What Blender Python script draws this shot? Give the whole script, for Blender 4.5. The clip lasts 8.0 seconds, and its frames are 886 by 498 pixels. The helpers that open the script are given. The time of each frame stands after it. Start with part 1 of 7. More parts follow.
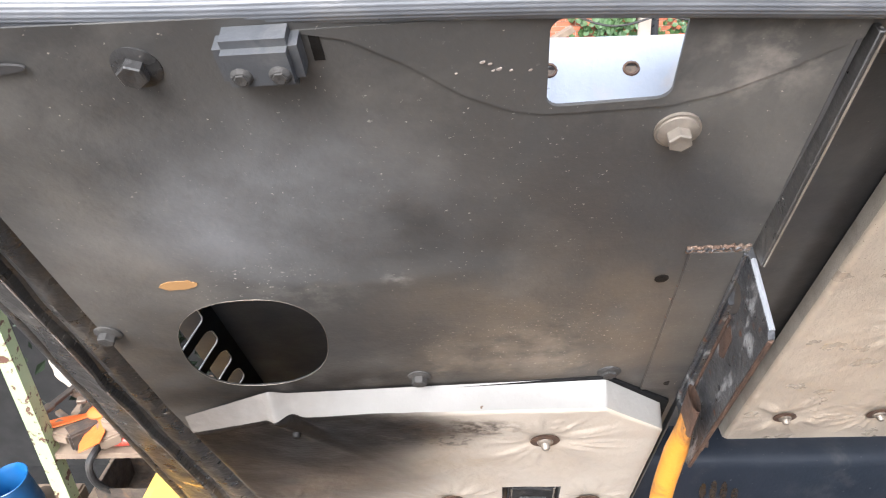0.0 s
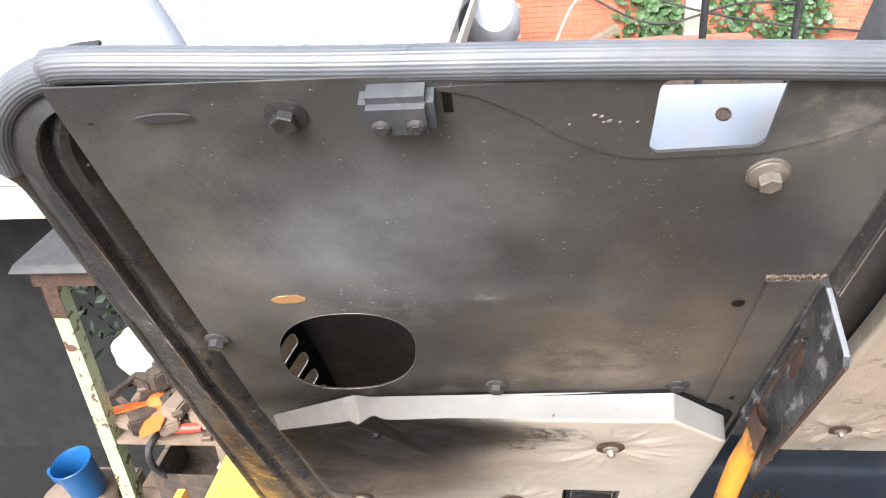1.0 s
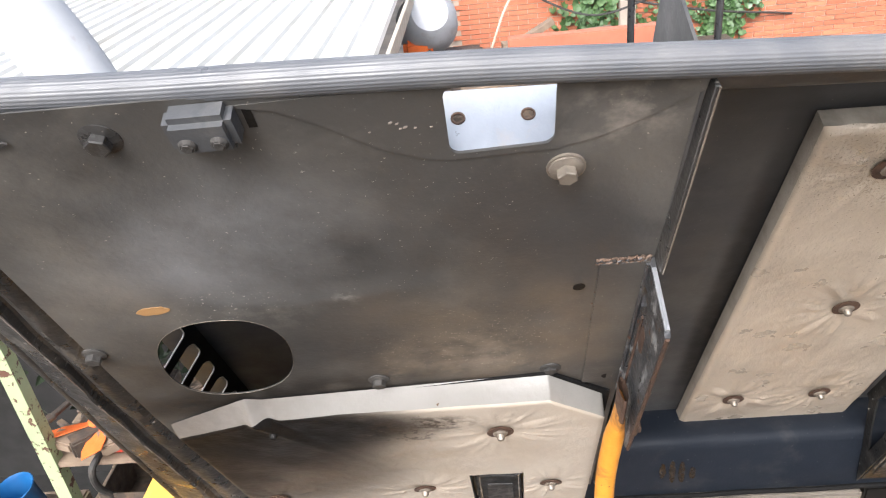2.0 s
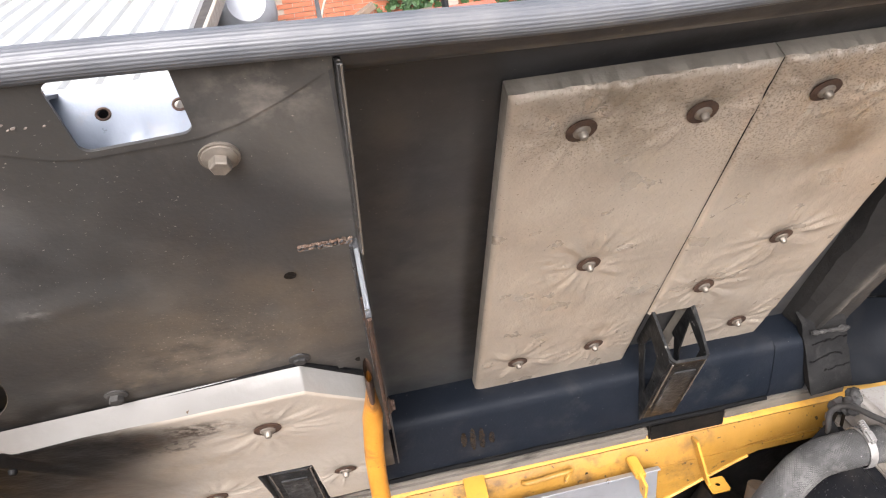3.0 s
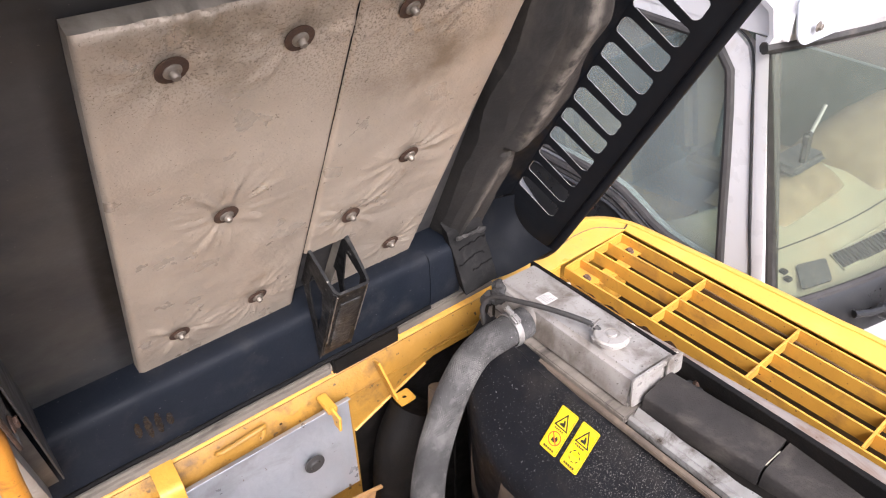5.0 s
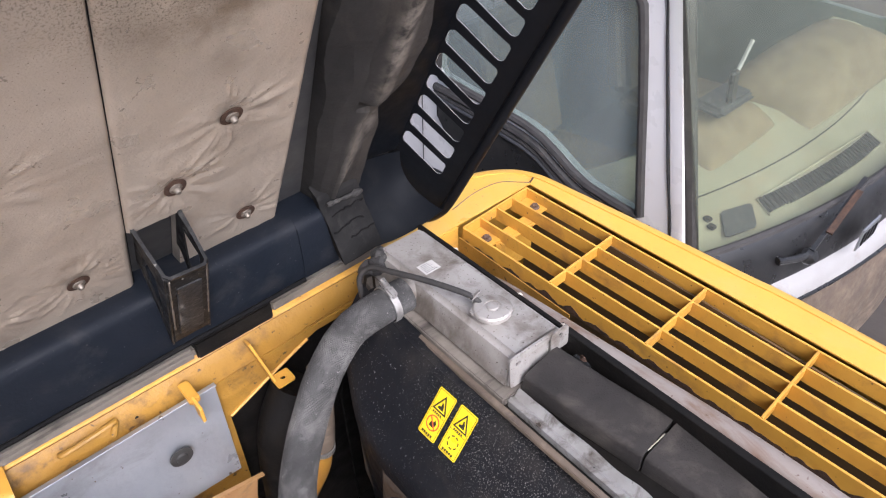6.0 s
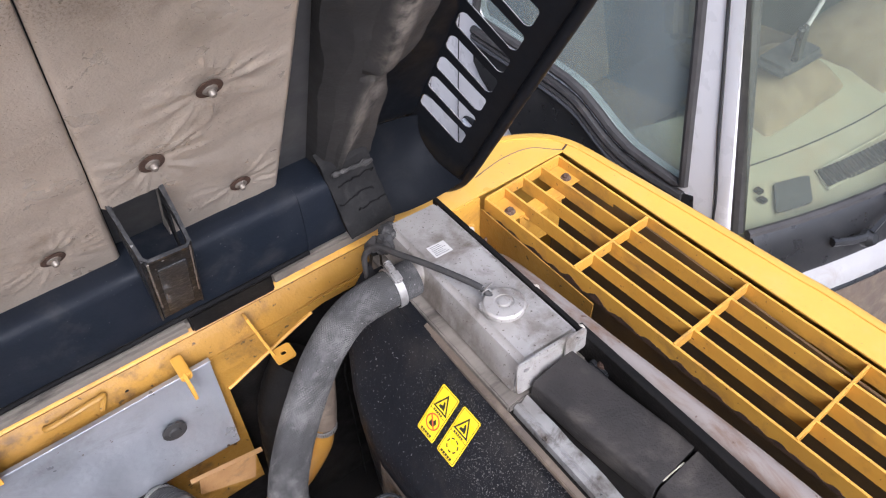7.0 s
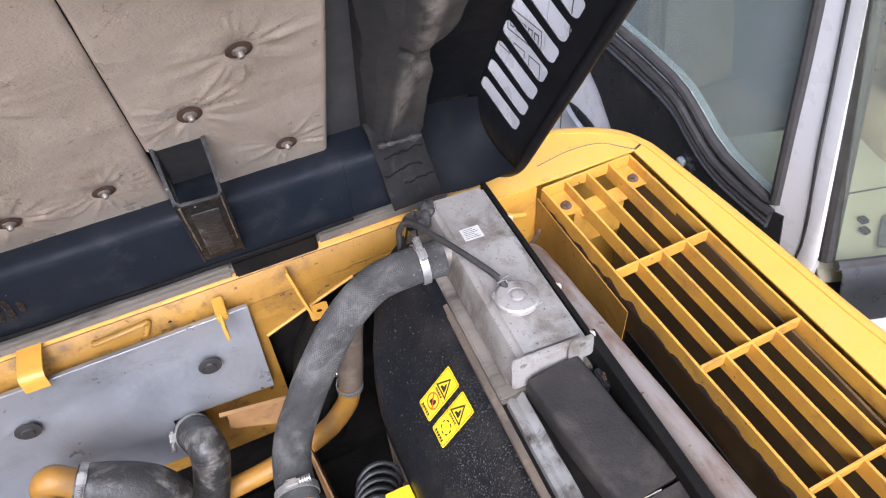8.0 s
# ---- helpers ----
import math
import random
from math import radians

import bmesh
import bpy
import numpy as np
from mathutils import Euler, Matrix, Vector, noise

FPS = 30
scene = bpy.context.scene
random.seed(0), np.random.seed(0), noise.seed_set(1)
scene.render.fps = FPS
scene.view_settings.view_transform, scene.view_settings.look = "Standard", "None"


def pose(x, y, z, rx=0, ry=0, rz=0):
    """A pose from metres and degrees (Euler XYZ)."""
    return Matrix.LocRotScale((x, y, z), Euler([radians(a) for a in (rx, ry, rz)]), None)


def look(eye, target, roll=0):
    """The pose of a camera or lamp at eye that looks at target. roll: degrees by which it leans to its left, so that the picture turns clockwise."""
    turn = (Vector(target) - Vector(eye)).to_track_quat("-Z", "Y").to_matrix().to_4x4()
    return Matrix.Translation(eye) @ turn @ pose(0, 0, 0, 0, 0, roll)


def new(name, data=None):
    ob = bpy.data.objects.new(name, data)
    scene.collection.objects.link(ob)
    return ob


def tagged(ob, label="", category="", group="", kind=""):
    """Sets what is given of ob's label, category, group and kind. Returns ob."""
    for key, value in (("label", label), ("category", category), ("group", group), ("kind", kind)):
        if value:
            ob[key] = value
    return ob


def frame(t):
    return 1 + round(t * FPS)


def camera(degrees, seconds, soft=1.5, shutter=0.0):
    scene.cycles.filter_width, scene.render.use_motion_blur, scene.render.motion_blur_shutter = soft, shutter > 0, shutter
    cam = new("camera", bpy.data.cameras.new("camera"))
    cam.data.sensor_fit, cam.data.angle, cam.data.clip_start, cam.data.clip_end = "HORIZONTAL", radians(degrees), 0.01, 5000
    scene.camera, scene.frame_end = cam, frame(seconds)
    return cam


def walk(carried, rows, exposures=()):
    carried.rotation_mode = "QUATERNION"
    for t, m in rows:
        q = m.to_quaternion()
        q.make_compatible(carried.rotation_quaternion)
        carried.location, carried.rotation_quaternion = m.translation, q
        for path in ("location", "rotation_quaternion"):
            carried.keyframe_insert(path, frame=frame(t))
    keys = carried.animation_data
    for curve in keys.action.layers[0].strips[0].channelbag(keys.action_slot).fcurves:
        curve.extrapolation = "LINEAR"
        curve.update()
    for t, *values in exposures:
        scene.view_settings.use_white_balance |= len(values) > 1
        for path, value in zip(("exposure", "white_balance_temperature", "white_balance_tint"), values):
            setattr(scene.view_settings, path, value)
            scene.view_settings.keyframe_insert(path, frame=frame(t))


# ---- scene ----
cam = camera(62.9, 8.0, 1.15)
PATH = [
    (0, (0.109, 0.056, 3.471), (-0.031, 1.822, 2.542), -4.2),
    (0.5, (0.087, 0.042, 3.484), (-0.122, 1.798, 2.55), -4.2),
    (1, (0.056, 0.017, 3.526), (-0.178, 1.768, 2.588), -4.5),
    (1.2, (0.061, 0.003, 3.537), (-0.168, 1.758, 2.606), -4.7),
    (2.3, (0.226, -0.012, 3.536), (0.161, 1.739, 2.571), -7.0),
    (2.5, (0.252, -0.009, 3.527), (0.247, 1.736, 2.55), -7.1),
    (3, (0.348, -0.016, 3.514), (0.582, 1.69, 2.496), -6.6),
    (3.5, (0.391, -0.016, 3.509), (0.89, 1.604, 2.448), -4.9),
    (4, (0.345, 0.01, 3.513), (1.071, 1.517, 2.416), -3.3),
    (4.5, (0.292, 0.03, 3.492), (1.163, 1.425, 2.355), -2.4),
    (5, (0.417, -0.008, 3.479), (1.387, 1.275, 2.29), -1.6),
    (5.2, (0.498, -0.037, 3.469), (1.495, 1.203, 2.258), -1.5),
    (6.3, (0.739, 0.041, 3.391), (1.682, 1.166, 2.033), -1.6),
    (6.5, (0.787, 0.076, 3.384), (1.69, 1.196, 1.995), -1.8),
    (7, (0.834, 0.085, 3.391), (1.635, 1.207, 1.943), -2.0),
    (7.5, (0.941, 0.035, 3.39), (1.6, 1.199, 1.903), -2.9),
    (8, (0.995, -0.002, 3.396), (1.477, 1.252, 1.914), -4.3),
]
walk(cam, [(t, look(eye, target, roll)) for t, eye, target, roll in PATH], exposures=[(0.0, 0.83, 5850, 10), (1.2, 0.78, 6000, 10), (2.4, 0.38, 6150, 11), (3.5, 0.48, 6150, 15), (4.5, 0.44, 6150, 18), (5.2, 0.21, 6050, 18), (6.3, -0.13, 5740, 17), (8.0, 0.0, 5600, 16)])

# ---- light ----
world = bpy.data.worlds.new("overcast_sky")
scene.world = world
world.use_nodes = True
wn = world.node_tree
wn.nodes.clear()
sky = wn.nodes.new("ShaderNodeTexSky")
sky.sky_type = "NISHITA"
sky.sun_disc = False
sky.sun_elevation, sky.sun_rotation = radians(45), radians(195)
sky.air_density, sky.dust_density, sky.ozone_density = 1.0, 6.0, 1.0
grey = wn.nodes.new("ShaderNodeHueSaturation")
grey.inputs["Saturation"].default_value = 0.5
bg = wn.nodes.new("ShaderNodeBackground")
bg.inputs["Strength"].default_value = 0.3
wout = wn.nodes.new("ShaderNodeOutputWorld")
wn.links.new(sky.outputs[0], grey.inputs["Color"])
wn.links.new(grey.outputs[0], bg.inputs[0])
wn.links.new(bg.outputs[0], wout.inputs[0])

sun = new("sun", bpy.data.lights.new("sun", "SUN"))
sun.data.energy, sun.data.angle, sun.data.color = 3.0, radians(35), (1.0, 0.97, 0.93)
# veiled, from behind the eye and a little to the left
sun.matrix_world = look((0, 0, 0), (0.24, 0.66, -0.71))


# ---- materials ----
def mixer(nt, fac, a, b):
    m = nt.nodes.new("ShaderNodeMix")
    m.data_type = "RGBA"
    if hasattr(fac, "links"):
        nt.links.new(fac, m.inputs[0])
    else:
        m.inputs[0].default_value = fac
    for s, v in ((6, a), (7, b)):
        if hasattr(v, "links"):
            nt.links.new(v, m.inputs[s])
        else:
            m.inputs[s].default_value = (*v, 1)
    return m.outputs[2]


def noisy(nt, co, scale, lo, hi, detail=5, rough=0.55, stretch=None, warp=0.0):
    if stretch:
        mp = nt.nodes.new("ShaderNodeMapping")
        mp.inputs["Scale"].default_value = stretch
        nt.links.new(co, mp.inputs[0])
        co = mp.outputs[0]
    n = nt.nodes.new("ShaderNodeTexNoise")
    n.inputs["Scale"].default_value = scale
    n.inputs["Detail"].default_value = detail
    n.inputs["Roughness"].default_value = rough
    n.inputs["Distortion"].default_value = warp
    nt.links.new(co, n.inputs["Vector"])
    r = nt.nodes.new("ShaderNodeMapRange")
    r.inputs["From Min"].default_value, r.inputs["From Max"].default_value = lo, hi
    nt.links.new(n.outputs[0], r.inputs[0])
    return r.outputs[0]


def surf(name, col, col2=None, scale=8, rough=0.5, metal=0.0, bump=0.15, bscale=160, dust=None, dust_at=(0.5, 0.75),
         dust_scale=5, speck=None, speck_at=(0.68, 0.72), speck_scale=120, rough_var=0.15, stretch=None, spec=0.5, coat=0.0, vary=0.0, lump=0.0, lump_scale=12):
    """A painted, metal, rubber or cloth surface: two tones, a film of dust, specks, uneven gloss and fine relief."""
    m = bpy.data.materials.new(name)
    m.use_nodes = True
    nt = m.node_tree
    p = nt.nodes["Principled BSDF"]
    co = nt.nodes.new("ShaderNodeTexCoord").outputs["Object"]
    base = mixer(nt, noisy(nt, co, scale, 0.3, 0.7, stretch=stretch), col, col2 or tuple(c * 0.8 for c in col))
    if vary:
        info = nt.nodes.new("ShaderNodeObjectInfo")
        hv = nt.nodes.new("ShaderNodeMapRange")
        hv.inputs["To Min"].default_value, hv.inputs["To Max"].default_value = 1 - vary, 1 + vary
        nt.links.new(info.outputs["Random"], hv.inputs[0])
        hs = nt.nodes.new("ShaderNodeHueSaturation")
        nt.links.new(hv.outputs[0], hs.inputs["Value"])
        nt.links.new(base, hs.inputs["Color"])
        base = hs.outputs[0]
    if dust:
        base = mixer(nt, noisy(nt, co, dust_scale, *dust_at, detail=8, rough=0.65, warp=0.4, stretch=stretch), base, dust)
    if speck:
        base = mixer(nt, noisy(nt, co, speck_scale, *speck_at, detail=2), base, speck)
    nt.links.new(base, p.inputs["Base Color"])
    rr = nt.nodes.new("ShaderNodeMapRange")
    rr.inputs["To Min"].default_value, rr.inputs["To Max"].default_value = max(0.03, rough - rough_var), min(1, rough + rough_var)
    nt.links.new(noisy(nt, co, scale * 2.3, 0.3, 0.7, detail=6), rr.inputs[0])
    nt.links.new(rr.outputs[0], p.inputs["Roughness"])
    p.inputs["Metallic"].default_value = metal
    p.inputs["Specular IOR Level"].default_value = spec
    p.inputs["Coat Weight"].default_value = coat
    if bump:
        b = nt.nodes.new("ShaderNodeBump")
        b.inputs["Strength"].default_value, b.inputs["Distance"].default_value = bump, 0.002
        nt.links.new(noisy(nt, co, bscale, 0.2, 0.8, detail=4), b.inputs["Height"])
        if lump:
            c = nt.nodes.new("ShaderNodeBump")
            c.inputs["Strength"].default_value, c.inputs["Distance"].default_value = lump, 0.02
            nt.links.new(noisy(nt, co, lump_scale, 0.2, 0.8, detail=3), c.inputs["Height"])
            nt.links.new(c.outputs[0], b.inputs["Normal"])
        nt.links.new(b.outputs[0], p.inputs["Normal"])
    return m


def glass(name, col, film, amount, rough=0.02):
    """Tinted pane: clear through, mirror by Fresnel, with a pale film for dust and painted reflection."""
    m = bpy.data.materials.new(name)
    m.use_nodes = True
    nt = m.node_tree
    nt.nodes.clear()
    out = nt.nodes.new("ShaderNodeOutputMaterial")
    mix = nt.nodes.new("ShaderNodeMixShader")
    tr = nt.nodes.new("ShaderNodeBsdfTransparent")
    tr.inputs[0].default_value = (*col, 1)
    df = nt.nodes.new("ShaderNodeBsdfDiffuse")
    df.inputs[0].default_value = (*film, 1)
    co = nt.nodes.new("ShaderNodeTexCoord").outputs["Object"]
    mr = nt.nodes.new("ShaderNodeMapRange")
    mr.inputs["To Min"].default_value, mr.inputs["To Max"].default_value = amount * 0.75, amount * 1.25
    nt.links.new(noisy(nt, co, 3, 0.3, 0.7, detail=6, stretch=(1, 1, 0.4)), mr.inputs[0])
    dusty = nt.nodes.new("ShaderNodeMixShader")
    nt.links.new(mr.outputs[0], dusty.inputs[0])
    nt.links.new(tr.outputs[0], dusty.inputs[1])
    nt.links.new(df.outputs[0], dusty.inputs[2])
    gl = nt.nodes.new("ShaderNodeBsdfGlossy")
    gl.inputs["Roughness"].default_value = rough
    lw = nt.nodes.new("ShaderNodeLayerWeight")
    pw = nt.nodes.new("ShaderNodeMath")
    pw.operation = "POWER"
    pw.inputs[1].default_value = 5.0
    nt.links.new(lw.outputs["Facing"], pw.inputs[0])
    fr = nt.nodes.new("ShaderNodeMapRange")
    fr.inputs["To Min"].default_value = 0.03
    nt.links.new(pw.outputs[0], fr.inputs[0])
    nt.links.new(fr.outputs[0], mix.inputs[0])
    nt.links.new(dusty.outputs[0], mix.inputs[1])
    nt.links.new(gl.outputs[0], mix.inputs[2])
    nt.links.new(mix.outputs[0], out.inputs[0])
    return m


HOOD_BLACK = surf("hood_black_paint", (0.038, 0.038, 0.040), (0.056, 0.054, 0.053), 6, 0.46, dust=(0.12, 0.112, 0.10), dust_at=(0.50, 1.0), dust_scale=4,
                  speck=(0.2, 0.18, 0.155), speck_at=(0.73, 0.78), speck_scale=220, bump=0.10, lump=0.05, lump_scale=7)
PANEL_BLACK = surf("dusty_inner_panel_paint", (0.036, 0.035, 0.034), (0.060, 0.056, 0.051), 5, 0.46, dust=(0.150, 0.138, 0.122), dust_at=(0.48, 0.82), dust_scale=3.5,
                   speck=(0.30, 0.27, 0.23), speck_at=(0.72, 0.77), speck_scale=260, bump=0.12, lump=0.12, lump_scale=5)
WALL_BLACK = surf("louvre_black_paint", (0.0055, 0.0066, 0.0088), (0.0090, 0.0100, 0.0120), 8, 0.46, dust=(0.040, 0.037, 0.034), dust_at=(0.58, 1.0), dust_scale=6, bump=0.08, stretch=(1, 0.3, 1), spec=0.25)
CATCH = surf("dark_grey_catch_plastic", (0.04, 0.042, 0.046), (0.058, 0.059, 0.062), 20, 0.5, dust=(0.12, 0.115, 0.11), dust_at=(0.55, 0.9), dust_scale=30, bump=0.15)
POCKET = surf("scuffed_pocket_paint", (0.009, 0.009, 0.0095), (0.018, 0.0175, 0.017), 20, 0.42, dust=(0.07, 0.066, 0.06), dust_at=(0.57, 0.8), dust_scale=26, speck=(0.2, 0.19, 0.17), speck_at=(0.69, 0.73), speck_scale=80, bump=0.25, spec=0.18)
SCUFF = surf("smeared_grey_patch", (0.012, 0.012, 0.0125), (0.03, 0.029, 0.028), 30, 0.5, dust=(0.15, 0.143, 0.135), dust_at=(0.56, 0.70), dust_scale=24, bump=0.5, stretch=(1, 0.35, 1))
RIM_BLACK = surf("rim_black_paint", (0.018, 0.0175, 0.0175), (0.042, 0.039, 0.036), 12, 0.34, dust=(0.13, 0.115, 0.098), dust_at=(0.56, 0.80), dust_scale=14, speck=(0.24, 0.22, 0.2), speck_at=(0.70, 0.75), speck_scale=90, bump=0.25, lump=0.12, lump_scale=30, stretch=(1, 0.4, 1))
NAVY = surf("blue_black_sill_paint", (0.0066, 0.0092, 0.0142), (0.0115, 0.0140, 0.0190), 7, 0.56, dust=(0.045, 0.044, 0.044), dust_at=(0.55, 0.92), dust_scale=9, speck=(0.10, 0.096, 0.092), speck_at=(0.72, 0.77), speck_scale=210, bump=0.14, spec=0.14)
# darker version of the sill colour, for the pressed corner and cove
NAVY_DEEP = surf("deeper_blue_black", (0.0035, 0.0046, 0.0070), (0.0058, 0.0070, 0.0092), 7, 0.6, dust=(0.022, 0.021, 0.02), dust_at=(0.55, 0.95), dust_scale=8, bump=0.1, spec=0.12)
SMEAR = surf("greasy_smear", (0.0015, 0.0015, 0.0018), (0.012, 0.012, 0.013), 70, 0.25, bump=0.1, stretch=(1, 1, 0.3))
SEAL = surf("ribbed_rubber_seal", (0.075, 0.078, 0.085), (0.11, 0.112, 0.118), 14, 0.42, dust=(0.19, 0.18, 0.17), dust_at=(0.5, 0.95), dust_scale=9, bump=0.05)
MATT_BLACK = surf("matt_black", (0.006, 0.006, 0.0065), (0.010, 0.0095, 0.009), 20, 0.95, bump=0.4, spec=0.1)
CREAM = surf("aged_foil_insulation", (0.545, 0.465, 0.375), (0.43, 0.36, 0.285), 5, 0.37, metal=0.36, dust=(0.27, 0.22, 0.175), dust_at=(0.56, 0.9), dust_scale=5,
             speck=(0.13, 0.10, 0.07), speck_at=(0.67, 0.73), speck_scale=320, bump=0.30, bscale=240, lump=0.10, lump_scale=20)
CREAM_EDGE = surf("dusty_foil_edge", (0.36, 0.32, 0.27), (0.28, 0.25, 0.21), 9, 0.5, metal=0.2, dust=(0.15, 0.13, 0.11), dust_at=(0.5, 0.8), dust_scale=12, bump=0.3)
RUST = surf("rusty_steel", (0.036, 0.022, 0.016), (0.085, 0.045, 0.027), 60, 0.75, metal=0.2, bump=0.4, bscale=300)
STUD = surf("dull_stud_metal", (0.26, 0.225, 0.185), (0.17, 0.145, 0.12), 60, 0.45, metal=0.5, bump=0.2, bscale=300)
BOLT = surf("grey_bolt_metal", (0.026, 0.024, 0.022), (0.052, 0.047, 0.042), 70, 0.7, metal=0.15, dust=(0.13, 0.108, 0.085), dust_at=(0.57, 0.85), dust_scale=60, bump=0.3, bscale=300)
# pale colour that paints outside light along the slot edges
BRIGHT = surf("lit_slot_rim", (0.55, 0.535, 0.51), (0.42, 0.40, 0.37), 40, 0.4, metal=0.4, bump=0.1)
ZINC = surf("bright_zinc_plate", (0.215, 0.24, 0.285), (0.19, 0.21, 0.25), 18, 0.4, metal=0.25, dust=(0.24, 0.21, 0.185), dust_at=(0.54, 0.85), dust_scale=22, bump=0.1)
WELD = surf("rusty_weld_bead", (0.085, 0.042, 0.024), (0.17, 0.125, 0.095), 110, 0.7, metal=0.3, bump=0.9, bscale=260)
BRKT = surf("worn_bracket_steel", (0.035, 0.036, 0.040), (0.09, 0.09, 0.092), 40, 0.38, metal=0.45, dust=(0.34, 0.34, 0.34), dust_at=(0.55, 0.63), dust_scale=34,
            speck=(0.13, 0.06, 0.03), speck_at=(0.65, 0.71), speck_scale=46, bump=0.4, stretch=(1, 0.45, 1))
FOAM = surf("dirty_dark_foam", (0.018, 0.0172, 0.0166), (0.036, 0.0335, 0.031), 9, 0.85, dust=(0.085, 0.073, 0.060), dust_at=(0.55, 0.80), dust_scale=7, bump=0.45, bscale=150, lump=0.12, lump_scale=22, spec=0.18, stretch=(1, 0.35, 1))
FLAP = surf("cracked_black_foam", (0.014, 0.0138, 0.0138), (0.022, 0.0212, 0.0205), 20, 0.95, dust=(0.050, 0.047, 0.044), dust_at=(0.56, 0.9), dust_scale=18, speck=(0.16, 0.145, 0.12), speck_at=(0.76, 0.80), speck_scale=90, bump=0.6, bscale=110, spec=0.06)
CRUST = surf("crusty_grey_glue", (0.038, 0.035, 0.032), (0.018, 0.017, 0.016), 60, 0.9, dust=(0.13, 0.123, 0.112), dust_at=(0.56, 0.70), dust_scale=50, bump=0.8, bscale=120)
FOAM_BAR = surf("grey_sponge_rubber", (0.026, 0.0235, 0.022), (0.042, 0.037, 0.033), 9, 0.85, dust=(0.095, 0.082, 0.069), dust_at=(0.50, 0.80), dust_scale=9, bump=0.55, bscale=220, lump=0.12, lump_scale=20, spec=0.2)
YELLOW = surf("yellow_machine_paint", (0.61, 0.325, 0.048), (0.54, 0.272, 0.038), 7, 0.45, dust=(0.26, 0.13, 0.045), dust_at=(0.52, 0.80), dust_scale=11, speck=(0.10, 0.05, 0.025),
              speck_at=(0.70, 0.75), speck_scale=70, bump=0.12, lump=0.08, lump_scale=30)
DARK_OCHRE = surf("dark_brown_ochre_paint", (0.115, 0.065, 0.022), (0.07, 0.042, 0.018), 5, 0.6, dust=(0.045, 0.034, 0.022), dust_at=(0.45, 0.75), dust_scale=6, bump=0.25)
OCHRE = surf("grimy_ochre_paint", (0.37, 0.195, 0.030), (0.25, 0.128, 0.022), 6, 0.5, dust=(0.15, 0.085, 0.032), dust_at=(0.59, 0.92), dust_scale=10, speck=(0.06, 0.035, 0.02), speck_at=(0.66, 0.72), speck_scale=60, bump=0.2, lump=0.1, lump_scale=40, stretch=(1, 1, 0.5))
STAY = surf("rusty_yellow_stay_paint", (0.52, 0.225, 0.028), (0.42, 0.165, 0.02), 14, 0.45, dust=(0.15, 0.066, 0.026), dust_at=(0.50, 0.66), dust_scale=22, speck=(0.05, 0.03, 0.02), speck_at=(0.68, 0.73), speck_scale=140, bump=0.25)
# the machine yellow again, its colour lightened for the sky's sheen
DECK = surf("sky_sheen_deck_yellow", (0.65, 0.365, 0.060), (0.60, 0.33, 0.052), 4, 0.40, dust=(0.55, 0.365, 0.125), dust_at=(0.53, 0.95), dust_scale=6, speck=(0.28, 0.175, 0.08), speck_at=(0.71, 0.76), speck_scale=90, bump=0.08)
TANKM = surf("dusty_grey_tank_paint", (0.45, 0.425, 0.395), (0.33, 0.305, 0.275), 7, 0.48, metal=0.35, dust=(0.15, 0.122, 0.096), dust_at=(0.50, 0.70), dust_scale=12, speck=(0.11, 0.09, 0.07), speck_at=(0.66, 0.72), speck_scale=190, bump=0.35, lump=0.12, lump_scale=25)
SHROUD = surf("black_shroud_plastic", (0.0055, 0.006, 0.008), (0.0105, 0.0108, 0.0125), 8, 0.45, dust=(0.035, 0.03, 0.026), dust_at=(0.56, 1.05), dust_scale=5,
              speck=(0.13, 0.12, 0.108), speck_at=(0.70, 0.77), speck_scale=230, bump=0.2, spec=0.2)
BROWN = surf("dusty_brown_metal", (0.14, 0.105, 0.075), (0.09, 0.07, 0.055), 12, 0.65, dust=(0.28, 0.22, 0.16), dust_at=(0.5, 0.9), dust_scale=14, bump=0.3)
STRIP = surf("grey_dusty_strip", (0.20, 0.175, 0.145), (0.10, 0.085, 0.07), 16, 0.75, dust=(0.045, 0.038, 0.032), dust_at=(0.52, 0.70), dust_scale=20, bump=0.4, stretch=(0.25, 1, 1))
ALU = surf("crinkled_aluminium_strip", (0.46, 0.45, 0.435), (0.32, 0.305, 0.285), 14, 0.42, metal=0.5, dust=(0.12, 0.10, 0.082), dust_at=(0.48, 0.68), dust_scale=24, bump=0.3)
SILVER = surf("dull_aluminium_sheet", (0.46, 0.475, 0.50), (0.36, 0.375, 0.40), 5, 0.40, metal=0.65, dust=(0.18, 0.17, 0.155), dust_at=(0.53, 0.85), dust_scale=9, speck=(0.16, 0.12, 0.09), speck_at=(0.72, 0.76), speck_scale=70, bump=0.15, lump=0.2, lump_scale=9, stretch=(0.5, 1, 1))
RUBBER = surf("black_rubber", (0.022, 0.021, 0.02), (0.035, 0.032, 0.03), 20, 0.6, dust=(0.13, 0.11, 0.09), dust_at=(0.55, 0.95), dust_scale=16, bump=0.25)
SLEEVE = surf("dusty_black_hose_rubber", (0.020, 0.019, 0.018), (0.036, 0.034, 0.031), 14, 0.5, dust=(0.20, 0.185, 0.165), dust_at=(0.52, 0.74), dust_scale=17, bump=0.4, lump=0.15, lump_scale=18)
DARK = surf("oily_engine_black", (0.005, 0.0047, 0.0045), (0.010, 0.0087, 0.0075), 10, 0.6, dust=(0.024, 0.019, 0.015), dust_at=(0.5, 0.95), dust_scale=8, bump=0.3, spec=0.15)
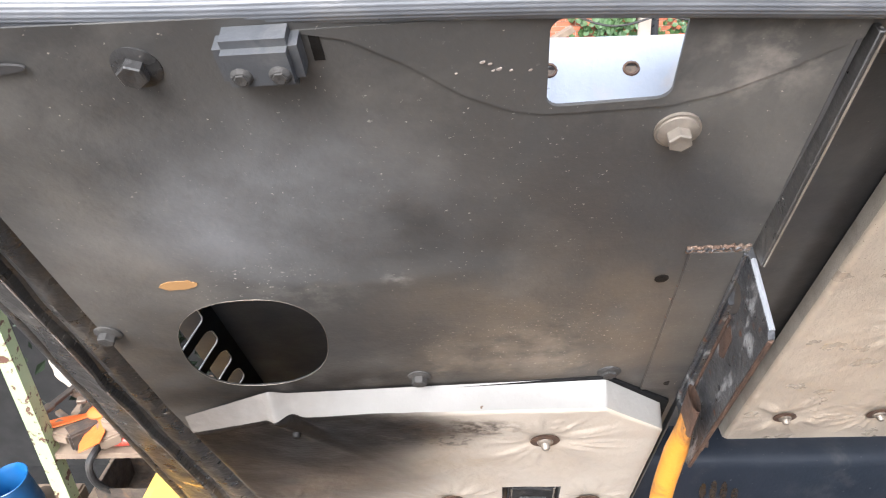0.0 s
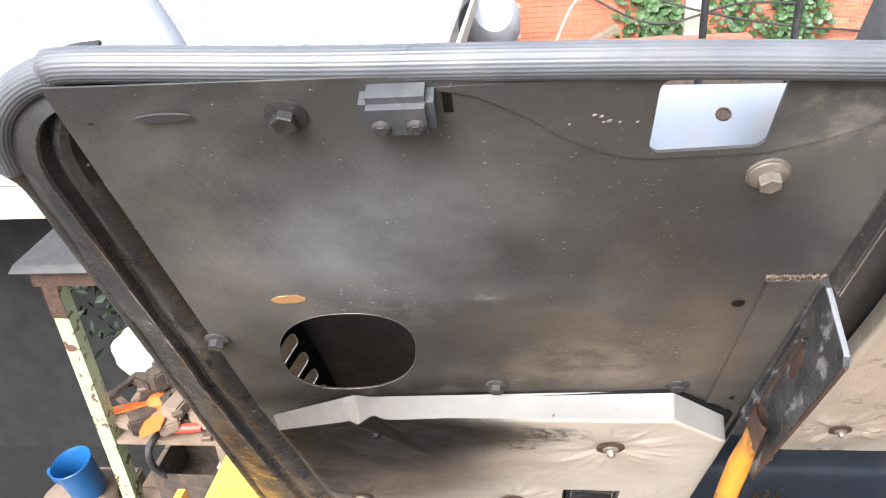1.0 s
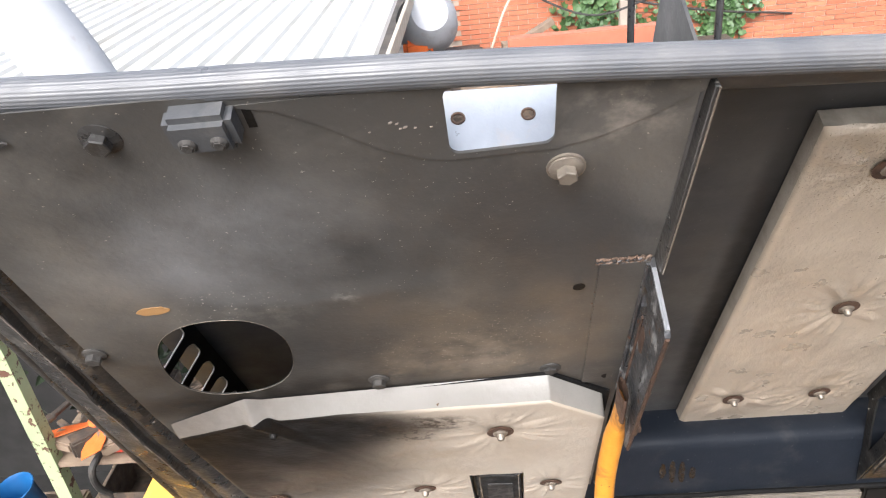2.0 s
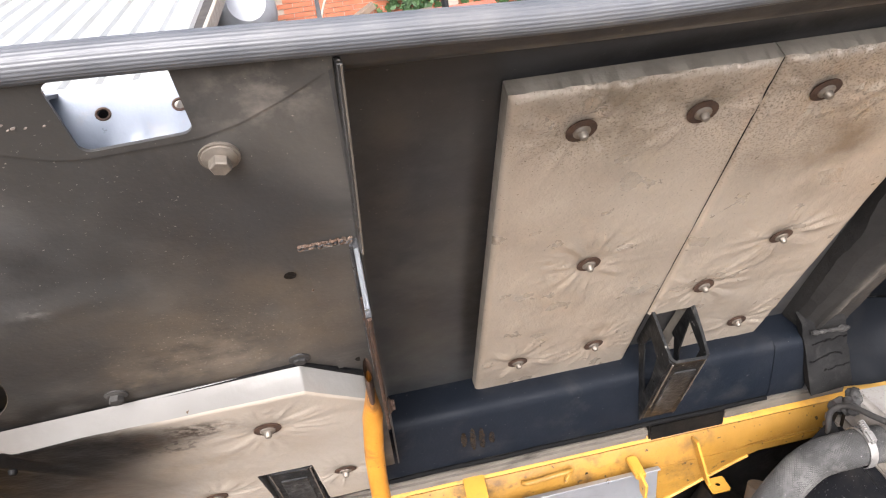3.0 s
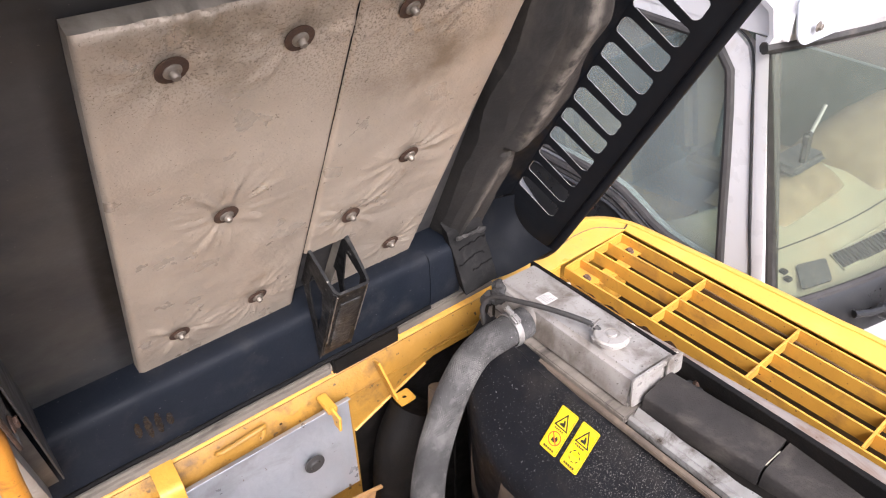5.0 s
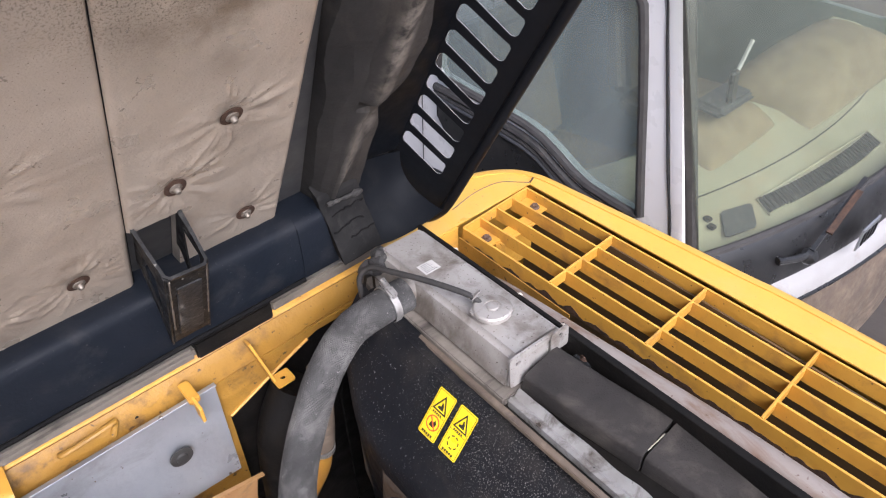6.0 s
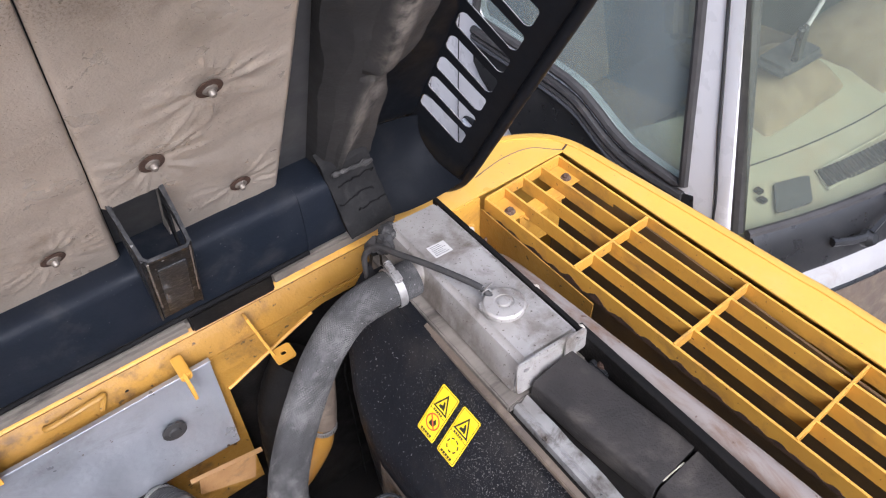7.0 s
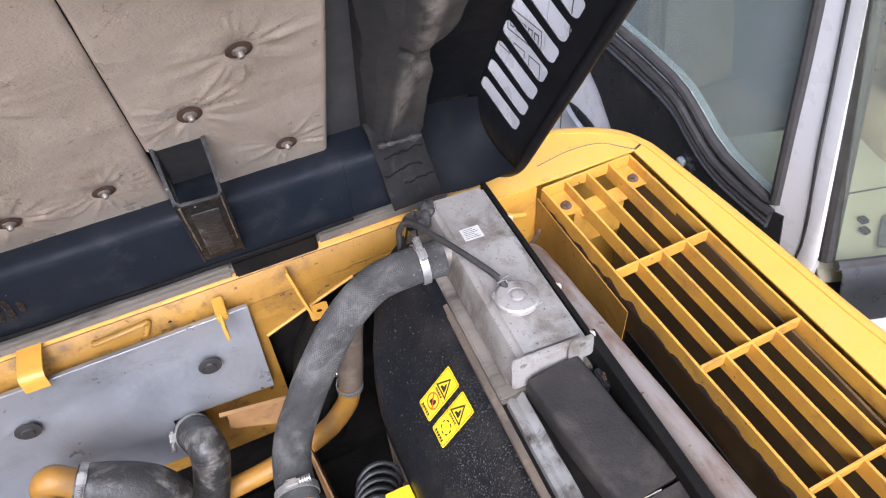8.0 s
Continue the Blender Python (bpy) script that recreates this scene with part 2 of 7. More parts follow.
ENGINE = surf("engine_ochre_paint", (0.38, 0.19, 0.028), (0.26, 0.125, 0.02), 14, 0.5, dust=(0.15, 0.10, 0.05), dust_at=(0.5, 0.8), dust_scale=14, bump=0.2)
BEIGE = surf("faded_orange_bracket", (0.36, 0.205, 0.085), (0.27, 0.145, 0.06), 12, 0.5, dust=(0.14, 0.085, 0.045), dust_at=(0.55, 0.82), dust_scale=16, speck=(0.08, 0.05, 0.03), speck_at=(0.68, 0.73), speck_scale=70, bump=0.15)
PIPE = surf("peeling_pipe_paint", (0.25, 0.20, 0.165), (0.31, 0.275, 0.25), 9, 0.5, metal=0.2, dust=(0.17, 0.095, 0.055), dust_at=(0.47, 0.62), dust_scale=14, bump=0.15, stretch=(1, 0.3, 1), speck=(0.12, 0.07, 0.045), speck_at=(0.66, 0.72), speck_scale=60)
LABEL_Y = surf("yellow_warning_sticker", (0.86, 0.60, 0.01), (0.84, 0.58, 0.012), 8, 0.35, bump=0.02)
INK = surf("black_print", (0.015, 0.013, 0.01), (0.02, 0.018, 0.015), 30, 0.5, bump=0)
RED_INK = surf("red_print", (0.6, 0.10, 0.03), None, 30, 0.5, bump=0)
PAPER = surf("faded_paper_sticker", (0.55, 0.53, 0.5), (0.48, 0.46, 0.43), 40, 0.6, bump=0.05)
STEEL = surf("clamp_stainless", (0.42, 0.405, 0.385), (0.30, 0.285, 0.265), 60, 0.38, metal=0.6, bump=0.1)
HOSE = surf("braided_grey_hose", (0.030, 0.0292, 0.0283), (0.055, 0.0528, 0.0505), 9, 0.6, dust=(0.175, 0.168, 0.157), dust_at=(0.50, 0.74), dust_scale=11, speck=(0.2, 0.19, 0.18), speck_at=(0.68, 0.74), speck_scale=120, bump=0.3, bscale=240)
WEAVE = surf("dark_braid_gaps", (0.020, 0.0195, 0.019), (0.042, 0.040, 0.038), 30, 0.8, dust=(0.14, 0.135, 0.128), dust_at=(0.51, 0.80), dust_scale=9, bump=0)
WHITE = surf("white_truck_paint", (0.68, 0.665, 0.66), (0.63, 0.615, 0.61), 4, 0.32, dust=(0.54, 0.47, 0.39), dust_at=(0.60, 0.95), dust_scale=6, bump=0.02, coat=0.3)
# truck white darkened in its colour, as the sun overlights the front panel
FRONT = surf("sun_dimmed_front_white", (0.34, 0.333, 0.33), (0.28, 0.27, 0.262), 6, 0.5, dust=(0.20, 0.17, 0.14), dust_at=(0.55, 0.85), dust_scale=9, bump=0.1)
TRIM = surf("black_truck_trim", (0.014, 0.015, 0.016), (0.02, 0.02, 0.021), 8, 0.35, dust=(0.06, 0.055, 0.05), dust_at=(0.55, 1.0), dust_scale=8, bump=0.05)
GREYSEAL = surf("grey_window_seal", (0.034, 0.032, 0.031), (0.052, 0.049, 0.047), 14, 0.6, dust=(0.10, 0.093, 0.086), dust_at=(0.55, 0.9), dust_scale=12, bump=0.1, spec=0.3)
DASH = surf("pale_green_dashboard", (0.33, 0.315, 0.235), (0.25, 0.24, 0.175), 5, 0.6, dust=(0.27, 0.22, 0.145), dust_at=(0.50, 0.75), dust_scale=4, bump=0.15, bscale=400)
SEAT = surf("tan_seat_cloth", (0.21, 0.17, 0.11), (0.15, 0.12, 0.08), 9, 0.85, bump=0.3, bscale=300)
CABIN = surf("grey_green_cab_lining", (0.15, 0.18, 0.172), (0.11, 0.135, 0.13), 5, 0.7, bump=0.1)
# side film is dust plus the sky's reflection painted as pale diffuse colour
GLASS = glass("truck_side_glass", (0.84, 0.90, 0.875), (0.44, 0.48, 0.47), 0.25)
SCREEN = glass("truck_windscreen_glass", (0.93, 0.95, 0.885), (0.42, 0.45, 0.42), 0.07)
ROOFM = surf("white_corrugated_metal", (0.50, 0.495, 0.475), (0.44, 0.43, 0.40), 2, 0.5, dust=(0.36, 0.33, 0.27), dust_at=(0.50, 0.80), dust_scale=3, bump=0.05, stretch=(3, 0.3, 1))
# near-black, so the shade under the shed roof sits in the colour
SHED = surf("shade_dark_shed", (0.010, 0.0088, 0.008), (0.005, 0.0045, 0.004), 3, 0.9, bump=0.3)
EARTH = surf("oily_yard_earth", (0.065, 0.054, 0.045), (0.038, 0.032, 0.027), 1.2, 0.9, dust=(0.11, 0.09, 0.07), dust_at=(0.5, 0.8), dust_scale=0.8, bump=0.8, bscale=30)
BRICK = surf("orange_red_brick", (0.44, 0.15, 0.075), (0.36, 0.115, 0.06), 9, 0.85, dust=(0.55, 0.36, 0.26), dust_at=(0.58, 0.9), dust_scale=3, bump=0.5, bscale=60, vary=0.22)
MORTAR = surf("pale_mortar", (0.42, 0.36, 0.30), (0.34, 0.29, 0.24), 6, 0.95, bump=0.6, bscale=60)
# leaf green darkened in its colour for the shade behind the rack
SHRUB = surf("shade_darkened_shrub_green", (0.022, 0.036, 0.015), (0.012, 0.021, 0.009), 3, 0.6, bump=0.1)
LEAF = surf("ivy_leaf_green", (0.075, 0.14, 0.045), (0.04, 0.085, 0.028), 3, 0.5, bump=0.1)
RACKM = surf("chipped_pale_green_paint", (0.34, 0.40, 0.23), (0.29, 0.35, 0.20), 6, 0.55, dust=(0.09, 0.04, 0.025), dust_at=(0.555, 0.585), dust_scale=26, bump=0.3)
WOOD = surf("weathered_grey_wood", (0.23, 0.17, 0.12), (0.14, 0.10, 0.07), 10, 0.85, stretch=(1, 0.15, 1), bump=0.5, bscale=90)
ORANGE = surf("orange_painted_blades", (0.75, 0.16, 0.03), (0.65, 0.13, 0.025), 12, 0.5, dust=(0.2, 0.1, 0.06), dust_at=(0.6, 0.8), dust_scale=15, bump=0.1)
RED = surf("red_tool_plastic", (0.55, 0.06, 0.035), (0.45, 0.05, 0.03), 14, 0.45, bump=0.1)
BLUE = surf("blue_plastic_jug", (0.012, 0.10, 0.27), (0.012, 0.08, 0.22), 9, 0.4, bump=0.05)
CHALK = surf("dirty_white_plastic", (0.55, 0.5, 0.42), (0.42, 0.36, 0.28), 14, 0.7, dust=(0.25, 0.18, 0.11), dust_at=(0.55, 0.8), dust_scale=16, bump=0.3)
SCRAP = surf("greasy_scrap_iron", (0.06, 0.05, 0.045), (0.14, 0.11, 0.085), 22, 0.6, metal=0.5, dust=(0.2, 0.13, 0.08), dust_at=(0.52, 0.75), dust_scale=18, bump=0.5)
GREY_MACHINE = surf("grey_machine_paint", (0.42, 0.43, 0.45), (0.34, 0.35, 0.37), 6, 0.5, dust=(0.25, 0.2, 0.15), dust_at=(0.55, 0.85), dust_scale=7, bump=0.15)
REDBEAM = surf("red_oxide_girder", (0.50, 0.14, 0.08), (0.42, 0.11, 0.06), 5, 0.6, bump=0.2)


def patch_mask(nt, co, at, size, lo=0.35, hi=0.75, scale=14, edge=(1.0, 0.25)):
    """Strength of a cloudy patch of that place and half-size, in the sheet's own u and v."""
    s = nt.nodes.new("ShaderNodeVectorMath")
    s.operation = "SUBTRACT"
    s.inputs[1].default_value = (*at, 0)
    nt.links.new(co, s.inputs[0])
    k = nt.nodes.new("ShaderNodeVectorMath")
    k.operation = "MULTIPLY"
    k.inputs[1].default_value = (1 / size[0], 1 / size[1], 0)
    nt.links.new(s.outputs[0], k.inputs[0])
    ln = nt.nodes.new("ShaderNodeVectorMath")
    ln.operation = "LENGTH"
    nt.links.new(k.outputs[0], ln.inputs[0])
    fall = nt.nodes.new("ShaderNodeMapRange")
    fall.interpolation_type = "SMOOTHSTEP"
    fall.inputs["From Min"].default_value, fall.inputs["From Max"].default_value = edge
    nt.links.new(ln.outputs["Value"], fall.inputs[0])
    m = nt.nodes.new("ShaderNodeMath")
    m.operation = "MULTIPLY"
    nt.links.new(fall.outputs[0], m.inputs[0])
    nt.links.new(noisy(nt, co, scale, lo, hi, detail=7, rough=0.62), m.inputs[1])
    return m.outputs[0]


def with_stains_and_shade(m, patches, dents=()):
    """Lay patches (place, half-size, colour, noise range, noise scale) of dirt and painted shade over a material, and
    press dents into its relief.
    """
    nt = m.node_tree
    p = nt.nodes["Principled BSDF"]
    co = nt.nodes.new("ShaderNodeTexCoord").outputs["Object"]
    col = p.inputs["Base Color"].links[0].from_socket
    for at, size, c, (lo, hi), scale in patches:
        col = mixer(nt, patch_mask(nt, co, at, size, lo, hi, scale), col, c)
    nt.links.new(col, p.inputs["Base Color"])
    low = p.inputs["Normal"].links[0].from_socket
    for at, size, depth in dents:
        b = nt.nodes.new("ShaderNodeBump")
        b.inputs["Strength"].default_value, b.inputs["Distance"].default_value = 1.0, depth
        nt.links.new(patch_mask(nt, co, at, size, -0.6, 0.5, 9, (1.0, 0.0)), b.inputs["Height"])
        nt.links.new(low, b.inputs["Normal"])
        low = b.outputs[0]
    nt.links.new(low, p.inputs["Normal"])
    return m


with_stains_and_shade(PANEL_BLACK, [
    # paler cloud at the upper left, darker patches right and lower down
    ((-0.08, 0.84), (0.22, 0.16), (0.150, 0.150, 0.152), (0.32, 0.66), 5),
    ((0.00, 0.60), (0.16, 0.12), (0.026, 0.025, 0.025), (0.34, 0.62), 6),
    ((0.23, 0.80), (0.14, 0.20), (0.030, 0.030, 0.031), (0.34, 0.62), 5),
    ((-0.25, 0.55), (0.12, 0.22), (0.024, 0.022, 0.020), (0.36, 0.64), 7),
    ((0.15, 0.54), (0.15, 0.12), (0.27, 0.22, 0.165), (0.42, 0.72), 16),
    ((0.12, 0.51), (0.18, 0.04), (0.20, 0.16, 0.115), (0.46, 0.66), 40),
    ((0.17, 0.57), (0.26, 0.24), (0.115, 0.088, 0.062), (0.30, 0.75), 9),
    ((-0.09, 0.70), (0.10, 0.04), (0.13, 0.122, 0.11), (0.46, 0.70), 30),
    ((0.015, 0.722), (0.020, 0.024), (0.17, 0.16, 0.148), (0.48, 0.66), 45),
    ((0.17, 0.57), (0.22, 0.14), (0.34, 0.295, 0.24), (0.625, 0.68), 270),
    ((-0.12, 0.735), (0.10, 0.05), (0.40, 0.37, 0.33), (0.625, 0.67), 220),
    ((0.05, 0.85), (0.30, 0.20), (0.32, 0.30, 0.27), (0.665, 0.70), 200),
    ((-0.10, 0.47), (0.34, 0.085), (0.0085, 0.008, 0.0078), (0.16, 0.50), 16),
    ((0.30, 0.97), (0.08, 0.06), (0.21, 0.185, 0.16), (0.46, 0.70), 30),
], [((-0.02, 0.765), (0.17, 0.05), -0.0022), ((0.0, 0.722), (0.12, 0.03), 0.0016), ((0.10, 0.62), (0.20, 0.16), 0.004), ((-0.15, 0.88), (0.16, 0.12), -0.004)])


with_stains_and_shade(SHROUD, [
    ((1.24, 0.40), (0.10, 0.42), (0.20, 0.19, 0.175), (0.565, 0.64), 300),
    ((1.27, 0.60), (0.05, 0.50), (0.032, 0.029, 0.026), (0.42, 0.75), 18),
    ((1.20, 0.75), (0.12, 0.25), (0.20, 0.195, 0.19), (0.63, 0.67), 170),
    ((1.15, 0.30), (0.10, 0.40), (0.05, 0.043, 0.035), (0.50, 0.75), 26)])
with_stains_and_shade(TANKM, [
    ((-0.072, 0.00), (0.022, 0.30), (0.135, 0.112, 0.090), (0.20, 0.60), 14),
    ((0.02, -0.19), (0.05, 0.05), (0.19, 0.165, 0.14), (0.38, 0.66), 26),
    ((-0.03, 0.06), (0.05, 0.16), (0.24, 0.215, 0.19), (0.45, 0.70), 18),
    ((0.065, 0.05), (0.012, 0.25), (0.16, 0.14, 0.115), (0.42, 0.62), 30)])
with_stains_and_shade(FOAM, [
    ((1.385, 0.30), (0.045, 0.62), (0.058, 0.050, 0.043), (0.25, 0.62), 12),
    ((1.355, 0.47), (0.030, 0.28), (0.20, 0.175, 0.147), (0.36, 0.60), 26),
    ((1.350, 0.68), (0.028, 0.14), (0.19, 0.167, 0.14), (0.38, 0.60), 28),
    ((1.350, 0.30), (0.030, 0.035), (0.14, 0.12, 0.098), (0.45, 0.70), 30),
    ((1.342, 0.09), (0.026, 0.22), (0.17, 0.15, 0.127), (0.34, 0.60), 26),
    ((1.36, 0.16), (0.035, 0.12), (0.15, 0.134, 0.116), (0.40, 0.62), 22),
    ((1.34, -0.10), (0.06, 0.03), (0.15, 0.135, 0.115), (0.48, 0.66), 50)])


with_stains_and_shade(YELLOW, [
    ((1.05, 1.145), (0.16, 0.05), (0.30, 0.185, 0.105), (0.34, 0.60), 16),
    ((0.55, 1.16), (0.60, 0.03), (0.24, 0.13, 0.05), (0.50, 0.66), 30),
    ((0.10, 1.15), (0.30, 0.05), (0.26, 0.14, 0.05), (0.48, 0.66), 24)])
with_stains_and_shade(OCHRE, [
    ((0.80, 1.115), (0.16, 0.05), (0.11, 0.060, 0.022), (0.50, 0.70), 20),
    ((1.05, 1.11), (0.16, 0.05), (0.13, 0.070, 0.022), (0.50, 0.72), 14),
    ((0.55, 1.115), (0.20, 0.05), (0.14, 0.078, 0.028), (0.50, 0.68), 30)])


def pad_material(name, col, col2, soot, scorch, foot):
    """Foil pad blackened by exhaust soot towards its outer end, brown scorch marks round it."""
    m = surf(name, col, col2, 5, 0.42, metal=0.25, speck=(0.12, 0.08, 0.05), speck_at=(0.77, 0.80), speck_scale=80, bump=0.2, bscale=150, lump=0.12, lump_scale=14)
    nt = m.node_tree
    p = nt.nodes["Principled BSDF"]
    old = p.inputs["Base Color"].links[0].from_socket
    co = nt.nodes.new("ShaderNodeTexCoord").outputs["Object"]
    sep = nt.nodes.new("ShaderNodeSeparateXYZ")
    nt.links.new(co, sep.inputs[0])
    wob = noisy(nt, co, 7, 0.2, 0.8, detail=9, rough=0.68, stretch=(1, 0.5, 1))
    add = nt.nodes.new("ShaderNodeMath")
    add.operation = "MULTIPLY_ADD"
    add.inputs[1].default_value = 0.26
    nt.links.new(wob, add.inputs[0])
    nt.links.new(sep.outputs[0], add.inputs[2])
    band = nt.nodes.new("ShaderNodeMapRange")
    band.inputs["From Min"].default_value, band.inputs["From Max"].default_value = soot
    nt.links.new(add.outputs[0], band.inputs[0])
    band2 = nt.nodes.new("ShaderNodeMapRange")
    band2.inputs["From Min"].default_value, band2.inputs["From Max"].default_value = scorch
    band2.inputs["To Max"].default_value = 0.8
    nt.links.new(add.outputs[0], band2.inputs[0])
    low = nt.nodes.new("ShaderNodeMapRange")
    low.inputs["From Min"].default_value, low.inputs["From Max"].default_value = 0.02, 0.34
    low.inputs["To Min"].default_value = foot
    nt.links.new(sep.outputs[1], low.inputs[0])
    black = nt.nodes.new("ShaderNodeMath")
    black.operation = "MULTIPLY"
    nt.links.new(band.outputs[0], black.inputs[0])
    nt.links.new(low.outputs[0], black.inputs[1])
    c = mixer(nt, band2.outputs[0], old, (0.125, 0.10, 0.078))
    c = mixer(nt, black.outputs[0], c, (0.011, 0.0105, 0.0105))
    nt.links.new(c, p.inputs["Base Color"])
    return m


SOOT = with_stains_and_shade(surf("sooty_foil_insulation", (0.50, 0.445, 0.375), (0.42, 0.36, 0.295), 5, 0.48, metal=0.22, speck=(0.12, 0.08, 0.05), speck_at=(0.77, 0.80), speck_scale=80, bump=0.2, bscale=150, lump=0.10, lump_scale=12, spec=0.2), [
    ((-0.27, 0.30), (0.42, 0.48), (0.040, 0.031, 0.024), (-0.4, 0.30), 6),
    ((-0.26, 0.28), (0.34, 0.40), (0.026, 0.020, 0.0155), (-0.2, 0.36), 7),
    ((-0.15, 0.12), (0.20, 0.16), (0.13, 0.10, 0.074), (0.36, 0.72), 8),
    ((-0.18, 0.38), (0.28, 0.17), (0.0085, 0.0075, 0.007), (0.0, 0.42), 9),
    ((-0.05, 0.38), (0.18, 0.10), (0.007, 0.0068, 0.0068), (0.15, 0.50), 12),
    ((0.06, 0.385), (0.11, 0.045), (0.050, 0.036, 0.027), (0.42, 0.58), 46),
    ((0.10, 0.25), (0.16, 0.16), (0.30, 0.23, 0.15), (0.45, 0.80), 9),
    ((0.02, 0.36), (0.10, 0.07), (0.045, 0.035, 0.028), (0.54, 0.62), 70)])
SOOT_EDGE = pad_material("sooty_foil_edge", (0.29, 0.278, 0.262), (0.225, 0.214, 0.20), (-0.04, -0.52), (0.08, -0.34), 0.6)
with_stains_and_shade(CREAM, [
    ((0.70, 0.74), (0.20, 0.10), (0.25, 0.20, 0.145), (0.42, 0.68), 14),
    ((1.05, 0.60), (0.16, 0.22), (0.25, 0.195, 0.14), (0.40, 0.68), 11),
    ((0.62, 0.30), (0.10, 0.30), (0.62, 0.53, 0.42), (0.45, 0.85), 6),
    ((0.80, 0.06), (0.16, 0.12), (0.30, 0.23, 0.165), (0.52, 0.78), 16),
    ((1.09, 0.28), (0.10, 0.12), (0.24, 0.18, 0.13), (0.52, 0.75), 22),
    ((1.05, 0.05), (0.16, 0.16), (0.62, 0.56, 0.48), (0.45, 0.80), 9),
    ((0.98, 0.68), (0.26, 0.20), (0.17, 0.135, 0.10), (0.50, 0.64), 300),
    ((0.70, 0.72), (0.22, 0.12), (0.19, 0.15, 0.112), (0.52, 0.65), 300),
    ((0.72, 0.50), (0.24, 0.40), (0.20, 0.15, 0.10), (0.655, 0.70), 150)])
with_stains_and_shade(HOOD_BLACK, [
    # soft shadow beside and above the cream pads, painted into the skin colour
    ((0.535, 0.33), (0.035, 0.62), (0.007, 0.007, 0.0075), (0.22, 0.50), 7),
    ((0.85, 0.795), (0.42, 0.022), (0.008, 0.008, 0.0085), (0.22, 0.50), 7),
    ((0.42, 0.05), (0.12, 0.22), (0.085, 0.078, 0.068), (0.40, 0.80), 8),
    ((0.47, 0.45), (0.09, 0.35), (0.050, 0.045, 0.040), (0.42, 0.80), 6),
    ((0.60, 0.88), (0.40, 0.08), (0.060, 0.052, 0.045), (0.42, 0.80), 7),
    ((0.46, 0.02), (0.12, 0.10), (0.30, 0.27, 0.23), (0.68, 0.72), 90)])


# ---- building helpers ----
def done(bm, name, mats, smooth=35.0):
    bmesh.ops.recalc_face_normals(bm, faces=bm.faces[:])
    me = bpy.data.meshes.new(name)
    bm.to_mesh(me)
    bm.free()
    for m in (mats if isinstance(mats, (list, tuple)) else [mats]):
        me.materials.append(m)
    if smooth:
        for f in me.polygons:
            f.use_smooth = True
        me.set_sharp_from_angle(angle=radians(smooth))
    return me


def part(name, bm, mats, parent, label="", smooth=35.0):
    me = bm if isinstance(bm, bpy.types.Mesh) else done(bm, name, mats, smooth)
    ob = new(name, me)
    ob.parent = parent
    return tagged(ob, label)


def thing(name, label, category, m=None, group="", kind=""):
    ob = new(name)
    ob.empty_display_size = 0.05
    if m is not None:
        ob.matrix_basis = m
    return tagged(ob, label, category, group, kind)


def solo(name, bm, mats, label, category, kind="", smooth=35.0, group="", m=None):
    ob = new(name, done(bm, name, mats, smooth))
    if m is not None:
        ob.matrix_basis = m
    return tagged(ob, label, category, group, kind)


def hexa(bm, c, bevel=0.0, seg=2):
    """A block from its eight corners: four below, four above, in the same order."""
    v = [bm.verts.new(p) for p in c]
    fs = [bm.faces.new([v[i] for i in q]) for q in ((3, 2, 1, 0), (4, 5, 6, 7), (0, 1, 5, 4), (1, 2, 6, 5), (2, 3, 7, 6), (3, 0, 4, 7))]
    if bevel:
        es = list({e for f in fs for e in f.edges})
        bmesh.ops.bevel(bm, geom=es, offset=bevel, segments=seg, affect="EDGES", clamp_overlap=True)
    return bm


def block(x0, x1, y0, y1, z0, z1, bevel=0.0, seg=2, bm=None):
    bm = bm or bmesh.new()
    return hexa(bm, [(x0, y0, z0), (x1, y0, z0), (x1, y1, z0), (x0, y1, z0), (x0, y0, z1), (x1, y0, z1), (x1, y1, z1), (x0, y1, z1)], bevel, seg)


def sheet(outer, holes, thick, put, bm=None):
    """A sheet of that thickness with holes, drawn in (a, b) and laid out by put(a, b, depth)."""
    bm = bm or bmesh.new()
    tmp = bmesh.new()
    loops = []
    for lp in [outer, *holes]:
        vs = [tmp.verts.new((a, b, 0)) for a, b in lp]
        loops.append(vs)
        for i in range(len(vs)):
            tmp.edges.new((vs[i], vs[(i + 1) % len(vs)]))
    bmesh.ops.triangle_fill(tmp, use_beauty=True, use_dissolve=False, edges=tmp.edges[:])
    tmp.verts.index_update()
    flat = [v.co.copy() for v in tmp.verts]
    tris = [[v.index for v in f.verts] for f in tmp.faces]
    rings = [[v.index for v in lp] for lp in loops]
    tmp.free()
    a = [bm.verts.new(put(c.x, c.y, 0)) for c in flat]
    b = [bm.verts.new(put(c.x, c.y, thick)) for c in flat]
    for t in tris:
        bm.faces.new([a[i] for i in t])
        bm.faces.new([b[i] for i in reversed(t)])
    for r in rings:
        for i in range(len(r)):
            j = (i + 1) % len(r)
            bm.faces.new([a[r[i]], a[r[j]], b[r[j]], b[r[i]]])
    return bm


def rrect(x0, x1, y0, y1, r, n=5, skew=0.0):
    out = []
    for cx, cy, a0 in ((x1 - r, y1 - r, 0), (x0 + r, y1 - r, 90), (x0 + r, y0 + r, 180), (x1 - r, y0 + r, 270)):
        for i in range(n + 1):
            a = radians(a0 + 90 * i / n)
            px, py = cx + r * math.cos(a), cy + r * math.sin(a)
            out.append((px, py + skew * (px - (x0 + x1) / 2)))
    return out


